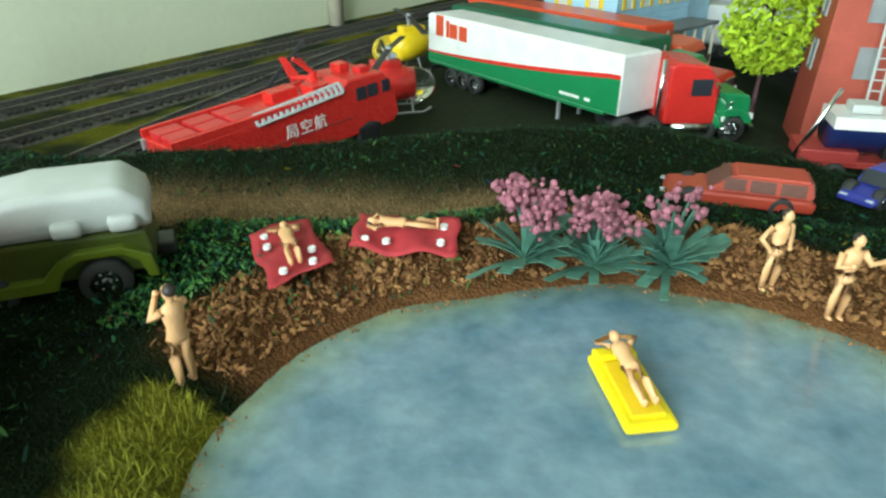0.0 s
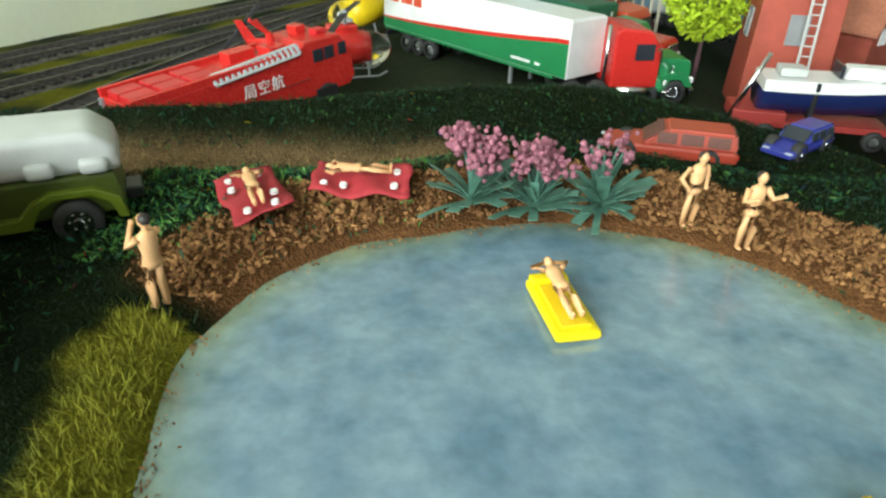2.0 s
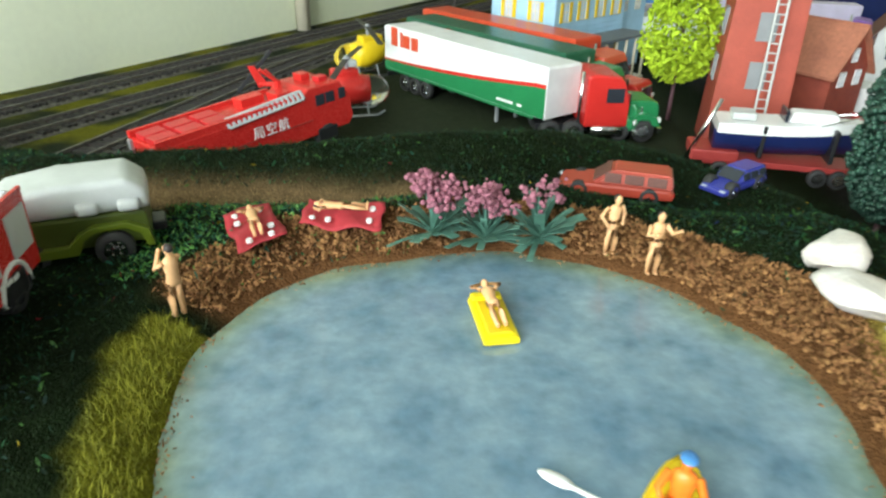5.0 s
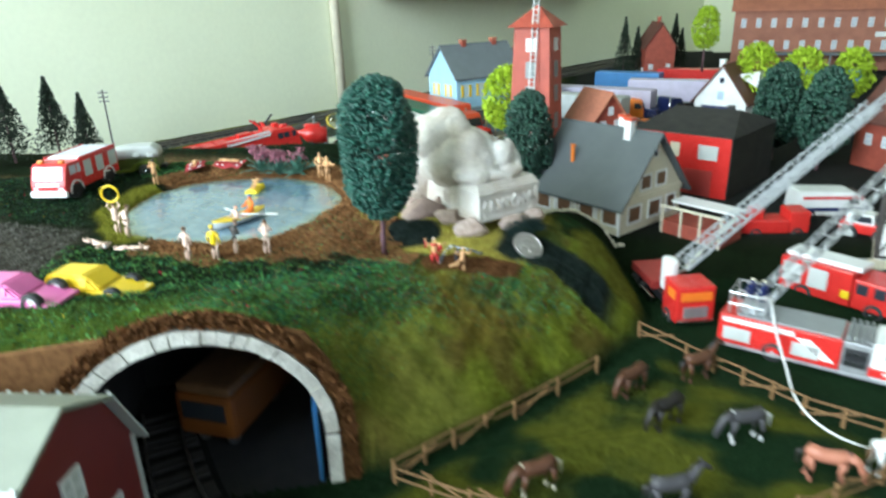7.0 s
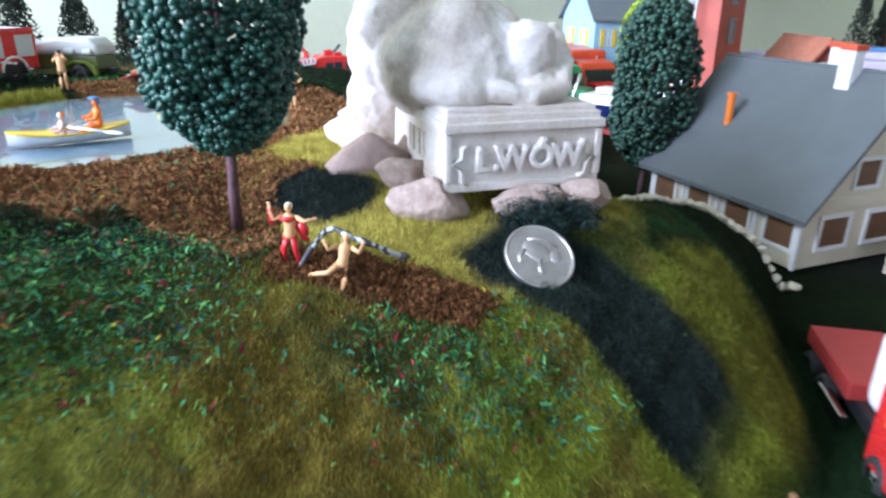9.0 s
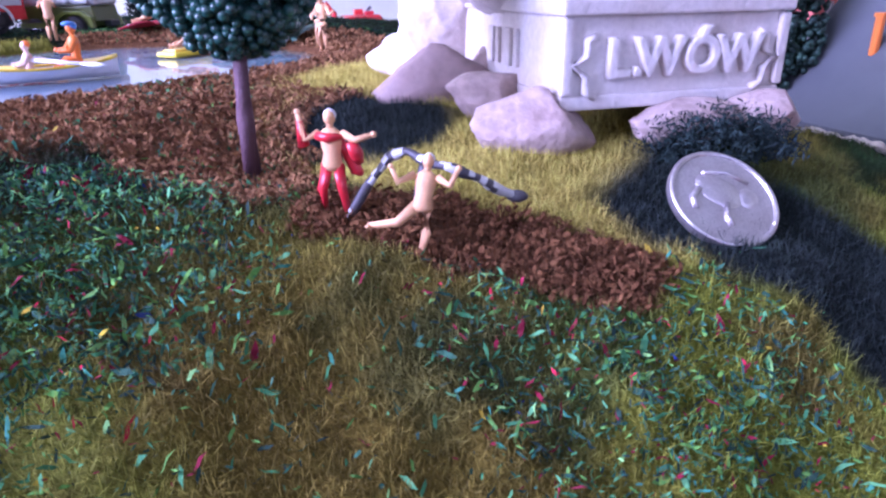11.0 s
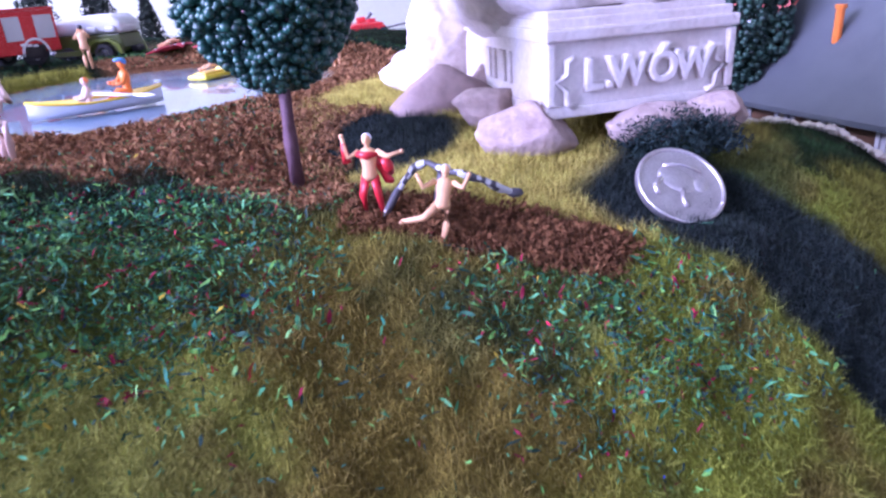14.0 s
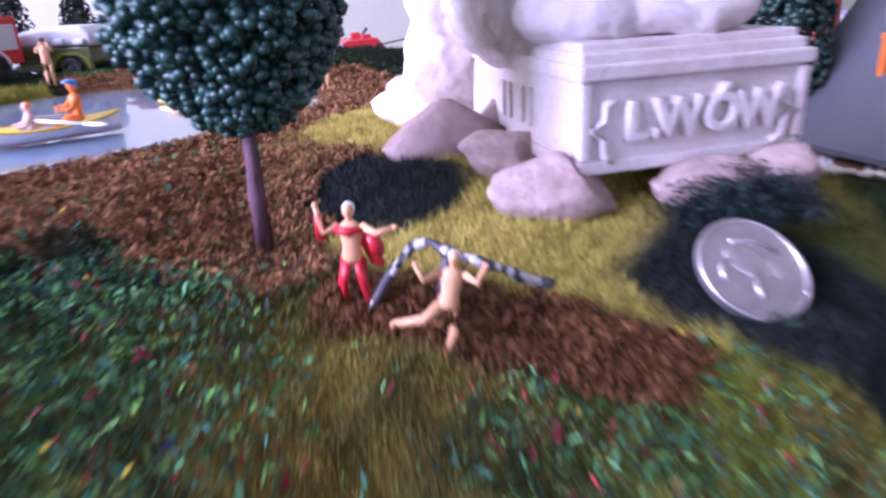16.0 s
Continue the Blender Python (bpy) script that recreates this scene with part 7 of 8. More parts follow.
# hut with steep grey roof
HY = -38.5
HM = pose(0.3020, 0.2080, -0.0470, 0, 0, HY)
HL, HW, HH, HR = 0.086, 0.080, 0.0270, 0.0445
t = gabled(HM, HL, HW, HH, HR, "cream", "hut_roof", "cream timber hut with steep blue-grey roof and two white chimneys", eave=0.006)
for x in (-0.034, -0.0115, 0.0115, 0.034):
    opening(t, on_side(HL, HW, -1, x, 0.0140), 0.0165, 0.0155, "white", "brown", 0)
for i in range(5):
    block(t, "post", (-0.043 + i * 0.0215, -HW / 2 - 0.0006, 0.0135), (0.0018, 0.0014, 0.027), "white", 0.0)
for y, z, w, h in ((-0.022, 0.0140, 0.0180, 0.0150), (0.004, 0.0140, 0.0180, 0.0150), (0.026, 0.0140, 0.0140, 0.0150), (-0.010, 0.0370, 0.0150, 0.0130), (0.010, 0.0370, 0.0150, 0.0130)):
    opening(t, on_gable(HL, HW, 1, y, z), w, h, "white", "brown", 0)
opening(t, on_gable(HL, HW, 1, 0, 0.0580), 0.0050, 0.0060, "white", "dark_glass", 0)
block(t, "gable_band", (HL / 2 + 0.0005, 0, 0.0262), (0.0012, HW, 0.0045), "cream", 0.0003)
for x, y in ((0.008, 0.006), (0.021, -0.004)):
    chimney(t, x, y, HH + HR - 0.012, 0.022, 0.0062, "white", "orange_red")
b = bmesh.new()
rod(b, (-0.018, -0.024, 0.040), (-0.018, -0.024, 0.0585), 0.0016, 0.0016, 10)
rod(b, (-0.018, -0.024, 0.0585), (-0.018, -0.024, 0.0600), 0.0022, 0.0022, 10)
part("flue", b, "orange", t, "short orange flue pipe")
# open veranda beside the hut
t = thing("veranda", pose(0.372, 0.168, -0.055, 0, 0, HY), "low brick and timber veranda with pale roof slats", "veranda")
block(t, "low_wall", (0, 0, 0.008), (0.050, 0.030, 0.016), "brick", 0.0004)
for i in range(4):
    block(t, "post", (-0.024 + i * 0.016, -0.0152, 0.014), (0.0016, 0.0016, 0.026), "cream", 0.0002)
block(t, "rail", (0, -0.0152, 0.0275), (0.052, 0.0020, 0.0016), "cream", 0.0002)
block(t, "roof_slat", (0.002, 0.004, 0.029), (0.052, 0.018, 0.0016), "white", 0.0003)

# red fire station with black roof
SM = pose(0.3915, 0.318, REAR, 0, 0, -31)
t = thing("fire_station", SM, "bright red fire station with wide black roof", "house", "model houses")
block(t, "wall_shell", (0, 0, 0.027), (0.090, 0.105, 0.054), "fire_red", 0.0004)
b = bmesh.new()
vs = [b.verts.new(p) for p in ((-0.047, -0.054, 0.0545), (0.047, -0.054, 0.0545), (0.047, 0.056, 0.0545), (-0.047, 0.056, 0.0545), (-0.030, 0.0, 0.070), (0.030, 0.0, 0.070))]
for f_ in ((0, 1, 5, 4), (1, 2, 5), (2, 3, 4, 5), (3, 0, 4), (3, 2, 1, 0)):
    b.faces.new([vs[i] for i in f_])
part("roof", b, "roof_black", t)
# black sheet over the red side wall, painted shade for its unlit side
block(t, "side_shade_panel", (0.0454, 0, 0.027), (0.0010, 0.104, 0.053), "roof_black", 0.0, "black panel standing for shade on the side wall")
for x, w, pm in ((-0.028, 0.0085, "cream"), (-0.004, 0.0085, "cream"), (0.026, 0.0170, "light_grey")):
    opening(t, on_side(0.09, 0.105, -1, x, 0.0400), w, 0.0125, pm, pm, 0)
for x in (-0.024, 0.018):
    block(t, "garage_door", (x, -0.0528, 0.0125), (0.026, 0.0010, 0.023), "dark_red", 0.0002)
block(t, "roof_box", (0.020, 0.004, 0.0700), (0.006, 0.006, 0.006), "black", 0.0005)

# white house with brown roof and dormer
WM = pose(0.4560, 0.5560, REAR, 0, 0, 60)
t = gabled(WM, 0.075, 0.062, 0.046, 0.040, "white", "brown_roof", "white house with steep brown roof and white dormer")
for y in (-0.016, 0.016):
    opening(t, on_gable(0.075, 0.062, -1, y, 0.030), 0.009, 0.012, "navy", "dark_glass", 1)
opening(t, on_gable(0.075, 0.062, -1, 0.0, 0.052), 0.0070, 0.0095, "sky_blue", "pale_glass", 1)
opening(t, on_gable(0.075, 0.062, -1, 0.0, 0.070), 0.0050, 0.0060, "navy", "dark_glass", 0)
block(t, "sign_band", (-0.0382, 0.002, 0.0360), (0.0010, 0.040, 0.0070), "navy", 0.0004, "dark blue sign band")
for s, y in ((1, -0.026), (1, -0.01), (1, 0.01)):
    block(t, "bargeboard", (-0.0388, y, 0.0035), (0.001, 0.012, 0.007), "navy", 0.0)
b = bmesh.new()
prism(b, [(-0.034, 0.060), (-0.006, 0.074), (-0.034, 0.079)], -0.012, 0.012, 0, "x")
part("dormer", b, "white", t, "white triangular dormer")
opening(t, pose(0.0, -0.0345, 0.0680, 0, 0, 0), 0.0090, 0.0070)
for x in (-0.02, 0.012):
    opening(t, on_side(0.075, 0.062, -1, x, 0.026), 0.0090, 0.0120, "white", "dark_glass")
chimney(t, -0.030, 0.004, 0.080, 0.012, 0.006, "white", "white")

# half-timbered town house
TM = pose(0.5300, 0.1370, -0.060, 0, 0, -20)
t = thing("half_timbered_house", TM, "white half-timbered house with dark beams on a stone base", "house", "model houses")
block(t, "wall_shell", (0, 0, 0.045), (0.090, 0.060, 0.090), "white", 0.0003)
block(t, "stone_base", (0, 0, 0.006), (0.092, 0.062, 0.016), "cream", 0.0005)
block(t, "base_vent", (-0.034, -0.0312, 0.006), (0.010, 0.0008, 0.004), "black", 0.0002)
for z in (0.016, 0.040, 0.064, 0.088):
    block(t, "beam", (0, -0.0303, z), (0.090, 0.0010, 0.0020), "timber", 0.0)
    block(t, "beam", (-0.0453, 0, z), (0.0010, 0.060, 0.0020), "timber", 0.0)
for i in range(9):
    block(t, "stud", (-0.0442 + i * 0.0110, -0.0304, 0.052), (0.0016, 0.0010, 0.072), "timber", 0.0)
for i in range(6):
    block(t, "stud", (-0.0454, -0.0290 + i * 0.0116, 0.052), (0.0010, 0.0016, 0.072), "timber", 0.0)
for i in range(0, 8, 2):
    for z in (0.028, 0.052, 0.076):
        b = bmesh.new()
        box(b, (0, 0, 0), (0.0246, 0.0010, 0.0014))
        part("brace", b, "timber", t, m=pose(-0.0387 + i * 0.0110, -0.0303, z, 0, 64 if (i // 2) % 2 else -64, 0))
for i in range(1, 8, 2):
    for z in (0.029, 0.053, 0.077):
        opening(t, pose(-0.0387 + i * 0.0110, -0.0308, z, 0, 0, 0), 0.0080, 0.0120, "white", "pale_glass")
b = bmesh.new()
prism(b, [(-0.036, 0.089), (0.036, 0.089), (0, 0.125)], -0.048, 0.048, 0, "x")
part("roof", b, "brown_roof", t)

# brown-roofed brick houses further off
for x, y, yaw, L, W, h, r in ((0.590, 0.375, -64, 0.075, 0.06, 0.050, 0.036), (0.660, 0.47, -60, 0.07, 0.055, 0.05, 0.034), (0.400, 1.04, -80, 0.07, 0.055, 0.075, 0.040)):
    t = gabled(pose(x, y, REAR, 0, 0, yaw), L, W, h, r, "brick", "brown_roof", "dark red brick house with brown tiled roof")
    for yy in (-0.016, 0.016):
        for z in (0.016, 0.038):
            opening(t, on_gable(L, W, 1, yy, z), 0.008, 0.010)
    for xx in (-0.02, 0.0, 0.02):
        opening(t, on_side(L, W, -1, xx, 0.030), 0.008, 0.011)
    chimney(t, 0.01, 0.0, h + r - 0.006, 0.016, 0.006)

# long brick station at the far end
t = gabled(pose(0.905, 1.320, REAR, 0, 0, -14), 0.62, 0.12, 0.130, 0.055, "station_brick", "terracotta", "long two-storey brick station with terracotta roof", eave=0.008)
for i in range(20):
    x = -0.29 + i * 0.0305
    for z in (0.052, 0.098):
        opening(t, on_side(0.62, 0.12, -1, x, z), 0.0105, 0.0190, "white", "pale_glass")
for z in (0.073, 0.121):
    block(t, "string_course", (0, -0.0606, z), (0.62, 0.0014, 0.0030), "station_brick", 0.0)
for i in range(6):
    block(t, "arch_door", (-0.25 + i * 0.1, -0.0606, 0.018), (0.016, 0.0012, 0.030), "brown", 0.004)
block(t, "platform_canopy", (0, -0.085, 0.036), (0.56, 0.050, 0.004), "roof_grey")
for i in range(8):
    block(t, "canopy_post", (-0.26 + i * 0.074, -0.104, 0.018), (0.003, 0.003, 0.034), "grey", 0.0)
block(t, "sign", (0.0, -0.0612, 0.0735), (0.070, 0.0010, 0.010), "white", 0.0002, "plain white sign board")
for i in range(5):
    block(t, "skylight", (-0.2 + i * 0.1, -0.030, 0.1625), (0.014, 0.010, 0.010), "terracotta", 0.001)
    chimney(t, -0.22 + i * 0.11, 0.006, 0.176, 0.020, 0.010)
for x, y, h in ((0.34, 1.00, 0.13), (0.365, 1.03, 0.11), (0.44, 1.10, 0.13), (0.46, 1.16, 0.10)):
    fir(x, y, REAR, h, h * 0.42)

# barn in front of the tunnel: local x along its ridge
BM = pose(0.088, -0.2165, -0.0745, 0, 0, 8)
t = thing("barn", BM, "red barn with pale metal gambrel roof and white windows", "barn")
prof = [(-0.034, 0), (0.034, 0), (0.034, 0.062), (0.023, 0.082), (0, 0.0925), (-0.023, 0.082), (-0.034, 0.062)]
b = bmesh.new()
prism(b, prof, -0.050, 0.050, 0, "x")
part("wall_shell", b, "barn_red", t)
for (a0, z0), (a1, z1), mt in (((0.037, 0.058), (0.023, 0.0832), "light_grey"), ((-0.037, 0.058), (-0.023, 0.0832), "light_grey"), ((0.023, 0.0832), (0, 0.0940), "barn_roof"), ((-0.023, 0.0832), (0, 0.0940), "barn_roof")):
    b = bmesh.new()
    prism(b, [(a0, z0), (a1, z1), (a1, z1 + 0.0016), (a0, z0 + 0.0016)], -0.054, 0.054, 0, "x")
    slope = part("roof", b, mt, t)
    if abs(a0) > 0.03:
        for i in range(19):
            b = bmesh.new()
            prism(b, [(a0, z0 + 0.0016), (a1, z1 + 0.0016), (a1, z1 + 0.0026), (a0, z0 + 0.0026)], -0.052 + i * 0.0058, -0.0508 + i * 0.0058, 0, "x")
            part("roof_rib", b, "light_grey", slope)
for y, z in ((-0.016, 0.018), (0.016, 0.018), (-0.016, 0.042), (0.016, 0.042), (0, 0.066)):
    opening(t, on_gable(0.1, 0.068, 1, y, z), 0.0095, 0.0120, "white", "light_grey", 1)
for s in (-1, 1):
    block(t, "corner_board", (0.0503, s * 0.0333, 0.031), (0.0012, 0.0016, 0.062), "light_grey", 0.0)

# wooden shelf on the wall
b = bmesh.new()
box(b, room(1.04, WALL_V + 0.060, 0.146), (0.72, 0.118, 0.030), 0.003, rot=turn)
ob = part("wall_shelf", b, "shelf_wood")
tagged(ob, "varnished reddish wooden shelf on the wall", "shelf")

# ---- the yard: fire engines with ladders, hose, figures ----
def lattice_ladder(parent, p0, p1, w, h, material="mid_grey", n_=18, name="ladder"):
    """A box lattice boom from p0 to p1."""
    p0, p1 = Vector(p0), Vector(p1)
    d = (p1 - p0).normalized()
    side = d.cross(Vector((0, 0, 1))).normalized() * (w / 2)
    up = side.normalized().cross(d) * h
    for s in (-1, 1):
        for k in (0, 1):
            b = bmesh.new()
            rod(b, p0 + side * s + up * k, p1 + side * s * 0.85 + up * k * 0.8, 0.0008 if k == 0 else 0.0006, seg=6)
            part(name + "_rail", b, material, parent)
    for i in range(n_):
        a, c = p0.lerp(p1, i / n_), p0.lerp(p1, (i + 1) / n_)
        b = bmesh.new()
        rod(b, a + side, a - side, 0.0005, seg=5)
        for s in (-1, 1):
            rod(b, a + side * s, c.lerp(a, 0.5) + side * s + up, 0.00045, seg=5)
            rod(b, c.lerp(a, 0.5) + side * s + up, c + side * s, 0.00045, seg=5)
        part(name + "_bay", b, material, parent)


YARD = -0.0625
# long red and white engine with ladder and basket
ex = Vector((0.457 - 0.361, -0.030 - 0.012, 0)).normalized()
EY = math.degrees(math.atan2(ex.y, ex.x))
EN = Vector((-ex.y, ex.x, 0))
ec = Vector((0.361, 0.012, 0)) + ex * 0.056 + EN * 0.0135
t = thing("ladder_engine", pose(ec.x, ec.y, YARD, 0, 0, EY), "long red and white fire engine with raised silver ladder", "fire engine", "fire engines in the yard")
block(t, "rear_body", (-0.026, 0, 0.0135), (0.060, 0.026, 0.0170), "fire_red", 0.0008)
block(t, "rear_deck", (-0.022, 0, 0.0225), (0.050, 0.0225, 0.0014), "grey", 0.0003, "grey deck")
block(t, "pump_panel", (0.0105, 0, 0.0135), (0.0125, 0.0262, 0.0170), "silver", 0.0005)
b = bmesh.new()
prism(b, [(0.017, 0.0050), (0.0535, 0.0050), (0.0550, 0.0100), (0.0540, 0.0180), (0.0500, 0.0270), (0.0240, 0.0270), (0.0235, 0.0245), (0.017, 0.0240)], -0.0130, 0.0130, 0, "y", 0.0010)
part("cab", b, "white", t, "white cab")
block(t, "cab_band", (0.0358, 0, 0.0085), (0.0385, 0.0264, 0.0050), "fire_red", 0.0004, "red lower cab band")
block(t, "roof_box", (0.034, 0.002, 0.0285), (0.018, 0.0140, 0.0040), "cream", 0.0010)
for s in (-1, 1):
    for x, w_ in ((0.0275, 0.0085), (0.0365, 0.0042), (0.0460, 0.0080)):
        block(t, "cab_window", (x, s * 0.0132, 0.0195), (w_, 0.0006, 0.0060), "dark_glass", 0.0002)
    block(t, "white_stripe", (-0.036, s * 0.0132, 0.0195), (0.036, 0.0006, 0.0026), "white", 0.0001)
    b = bmesh.new()
    prism(b, [(-0.018, 0.0182), (-0.010, 0.0182), (0.002, 0.0085), (-0.004, 0.0085)], s * 0.0132 - 0.0003, s * 0.0132 + 0.0003, 0, "y")
    part("white_stripe", b, "white", t)
    for x, w_ in ((-0.046, 0.0140), (-0.012, 0.0130)):
        block(t, "locker_shutter", (x, s * 0.0132, 0.0115), (w_, 0.0006, 0.0075), "light_grey", 0.0002, "grey locker shutter")
    block(t, "pump_recess", (0.0105, s * 0.0133, 0.0140), (0.0105, 0.0006, 0.0100), "black", 0.0002)
    for k in range(6):
        b = bmesh.new()
        rod(b, (0.0072 + (k % 3) * 0.0033, s * 0.0134, 0.0115 + (k // 3) * 0.0050), (0.0072 + (k % 3) * 0.0033, s * 0.0145, 0.0115 + (k // 3) * 0.0050), 0.0009, seg=8)
        part("pump_valve", b, "chrome", t)
    block(t, "white_bar", (0.0380, s * 0.0135, 0.0090), (0.0300, 0.0005, 0.0014), "white", 0.0001, "plain white bar")
    block(t, "running_board", (-0.004, s * 0.0125, 0.0042), (0.102, 0.0020, 0.0016), "silver", 0.0003)
for k in range(4):
    block(t, "roof_pipe", (0.0060 + k * 0.0030, 0, 0.0238), (0.0014, 0.0240, 0.0026), "grey", 0.0005)
block(t, "front_bumper", (0.0555, 0, 0.0060), (0.0030, 0.0265, 0.0040), "chrome", 0.0008)
wheels(t, (-0.027, 0.0400), 0.0134, 0.0058, 0.0046, "light_grey")
# turntable, basket and boom
b = bmesh.new()
rod(b, (-0.040, 0, 0.0225), (-0.040, 0, 0.0275), 0.0085, 0.0075, 24)
part("turntable", b, "mid_grey", t, smooth=False)
for i in range(9):
    b = bmesh.new()
    rod(b, (-0.0520 + (i % 5) * 0.0045, -0.010 if i < 5 else 0.010, 0.0225), (-0.0520 + (i % 5) * 0.0045, -0.010 if i < 5 else 0.010, 0.0345), 0.0005, seg=5)
    part("basket_bar", b, "silver", t)
for z in (0.028, 0.0345):
    b = bmesh.new()
    pipe(b, [(-0.034, -0.010, z), (-0.0525, -0.010, z), (-0.0525, 0.010, z), (-0.034, 0.010, z)], 0.0006, 5)
    part("basket_rail", b, "silver", t)
inv = t.matrix_basis.inverted()
lattice_ladder(t, (-0.036, 0, 0.031), inv @ Vector((0.545, 0.155, 0.085)), 0.0085, 0.0042, "silver", 22)
for x in (-0.044, -0.038):
    p = t.matrix_basis @ Vector((x, 0.002, 0.0225))
    figurine("figurine", Matrix.Translation(p) @ pose(0, 0, 0, 0, 0, 20), arms=HIP, mats=("navy", "cream", "navy"), label="firefighter figurine in dark blue with pale helmet", group="firefighter figures", height=0.0175, hat=True)
for x, y, yaw in ((0.4350, -0.0480, 40), (0.4700, -0.0620, 160)):
    figurine("figurine", pose(x, y, hz(x, y), 0, 0, yaw), arms=OPEN, mats=("navy", "white", "navy"), label="firefighter figurine in dark blue holding a hose", group="firefighter figures", height=0.0180, hat=True)
# hose
for pts, lab in (([(0.386, 0.012, -0.0298), (0.387, -0.004, -0.0458), (0.389, -0.026, -0.0518), (0.386, -0.044, -0.0558), (0.396, -0.066, -0.0613), (0.418, -0.074, -0.0623), (0.436, -0.078, -0.0626)], "thin white hose hanging from the engine over the fence"),
                 ([(0.4360, -0.0490, -0.0558), (0.452, -0.056, -0.0623), (0.462, -0.070, -0.0628), (0.452, -0.082, -0.0628), (0.436, -0.078, -0.0626)], "thin white hose lying on the grass")):
    cu = bpy.data.curves.new("fire_hose", "CURVE")
    cu.dimensions, cu.bevel_depth, cu.bevel_resolution, cu.resolution_u = "3D", 0.0006, 2, 8
    sp_ = cu.splines.new("NURBS")
    sp_.points.add(len(pts) - 1)
    for i, p in enumerate(pts):
        sp_.points[i].co = (*p, 1)
    sp_.use_endpoint_u, sp_.order_u = True, 4
    holder = new("hose_curve", cu)
    me = bpy.data.meshes.new_from_object(holder.evaluated_get(bpy.context.evaluated_depsgraph_get()))
    bpy.data.objects.remove(holder)
    me.materials.clear()
    me.materials.append(M["white"])
    tagged(new("fire_hose", me), lab, "hose", "fire hoses")

# red cab truck with grey boom, nose towards the paddock
ck = 0.95
CM = pose(0.3430, 0.0640, -0.0640, 0, 0, -72)
t = thing("boom_truck", CM, "red cab truck with grey lattice boom and white turret", "fire engine", "fire engines in the yard")
block(t, "cab", (0.020, 0, 0.0165), (0.020, 0.0235, 0.0235), "fire_red", 0.0012)
block(t, "windscreen", (0.0303, 0, 0.0220), (0.0008, 0.0190, 0.0055), "orange", 0.0002, "amber windscreen")
block(t, "grille", (0.0304, 0, 0.0120), (0.0010, 0.0150, 0.0070), "silver", 0.0003)
block(t, "bumper", (0.0308, 0, 0.0060), (0.0022, 0.0225, 0.0030), "chrome", 0.0006)
for s in (-1, 1):
    block(t, "cab_window", (0.0220, s * 0.0119, 0.0220), (0.0100, 0.0006, 0.0055), "orange", 0.0002)
    block(t, "outrigger", (-0.012, s * 0.0125, 0.0060), (0.0180, 0.0025, 0.0050), "chrome", 0.0005)
block(t, "chassis", (-0.018, 0, 0.0085), (0.060, 0.0160, 0.0050), "black", 0.0006)
block(t, "body", (-0.026, 0, 0.0135), (0.036, 0.0220, 0.0060), "dark_red", 0.0008)
b = bmesh.new()
box(b, (0.003, -0.0055, 0.0260), (0.0110, 0.0080, 0.0220), 0.0030)
part("turret", b, "white", t, "white rounded turret")
wheels(t, (0.018, -0.022, -0.036), 0.0125, 0.0052, 0.0042)
inv = CM.inverted()
lattice_ladder(t, (0.003, 0.003, 0.030), inv @ Vector((0.4600, 0.1250, 0.0550)), 0.0100, 0.0055, "mid_grey", 16, "boom")
b = bmesh.new()
rod(b, (0.000, 0.003, 0.024), inv @ Vector((0.378, 0.078, -0.006)), 0.0016, 0.0012, 8)
part("boom_ram", b, "chrome", t)

# red fire truck with white top, and a smaller ladder truck, ambulance, off-roader
t = thing("fire_truck", pose(0.4500, 0.0840, -0.0640, 0, 0, -40), "red fire truck with white roof gear", "fire engine", "fire engines in the yard")
block(t, "body", (-0.016, 0, 0.0165), (0.044, 0.0250, 0.0220), "fire_red", 0.0008)
b = bmesh.new()
prism(b, [(0.0065, 0.0055), (0.0310, 0.0055), (0.0320, 0.0130), (0.0290, 0.0240), (0.0065, 0.0245)], -0.0125, 0.0125, 0, "y", 0.0012)
part("cab", b, "fire_red", t)
block(t, "windscreen", (0.0306, 0, 0.0185), (0.0008, 0.0210, 0.0065), "grey", 0.0002)
block(t, "roof_gear", (-0.014, 0, 0.0290), (0.046, 0.0170, 0.0030), "white", 0.0008, "white roof ladder stack")
for s in (-1, 1):
    block(t, "locker_shutter", (-0.030, s * 0.0127, 0.0180), (0.0120, 0.0006, 0.0130), "light_grey", 0.0002)
    block(t, "locker_shutter", (-0.014, s * 0.0127, 0.0180), (0.0120, 0.0006, 0.0130), "light_grey", 0.0002)
    for x in (0.0120, 0.0220):
        block(t, "cab_window", (x, s * 0.0127, 0.0190), (0.0065, 0.0006, 0.0065), "dark_glass", 0.0002)
    block(t, "emblem", (0.003, s * 0.0128, 0.0130), (0.0050, 0.0005, 0.0050), "yellow", 0.0006, "plain yellow badge")
wheels(t, (-0.022, 0.0200), 0.0130, 0.0058, 0.0046)
SMALL = pose(0.4250, 0.1850, -0.0530, 0, 0, 10)
t = thing("small_ladder_truck", SMALL, "small red ladder truck with thin grey ladder", "fire engine", "fire engines in the yard")
block(t, "body", (-0.008, 0, 0.0100), (0.036, 0.0200, 0.0100), "fire_red", 0.0010)
block(t, "cab", (0.0180, 0, 0.0135), (0.0150, 0.0200, 0.0170), "fire_red", 0.0015)
block(t, "windscreen", (0.0256, 0, 0.0175), (0.0008, 0.0160, 0.0060), "dark_glass", 0.0002)
block(t, "pedestal", (-0.012, 0, 0.0190), (0.0100, 0.0100, 0.0100), "fire_red", 0.0015)
wheels(t, (-0.014, 0.0170), 0.0105, 0.0046, 0.0036)
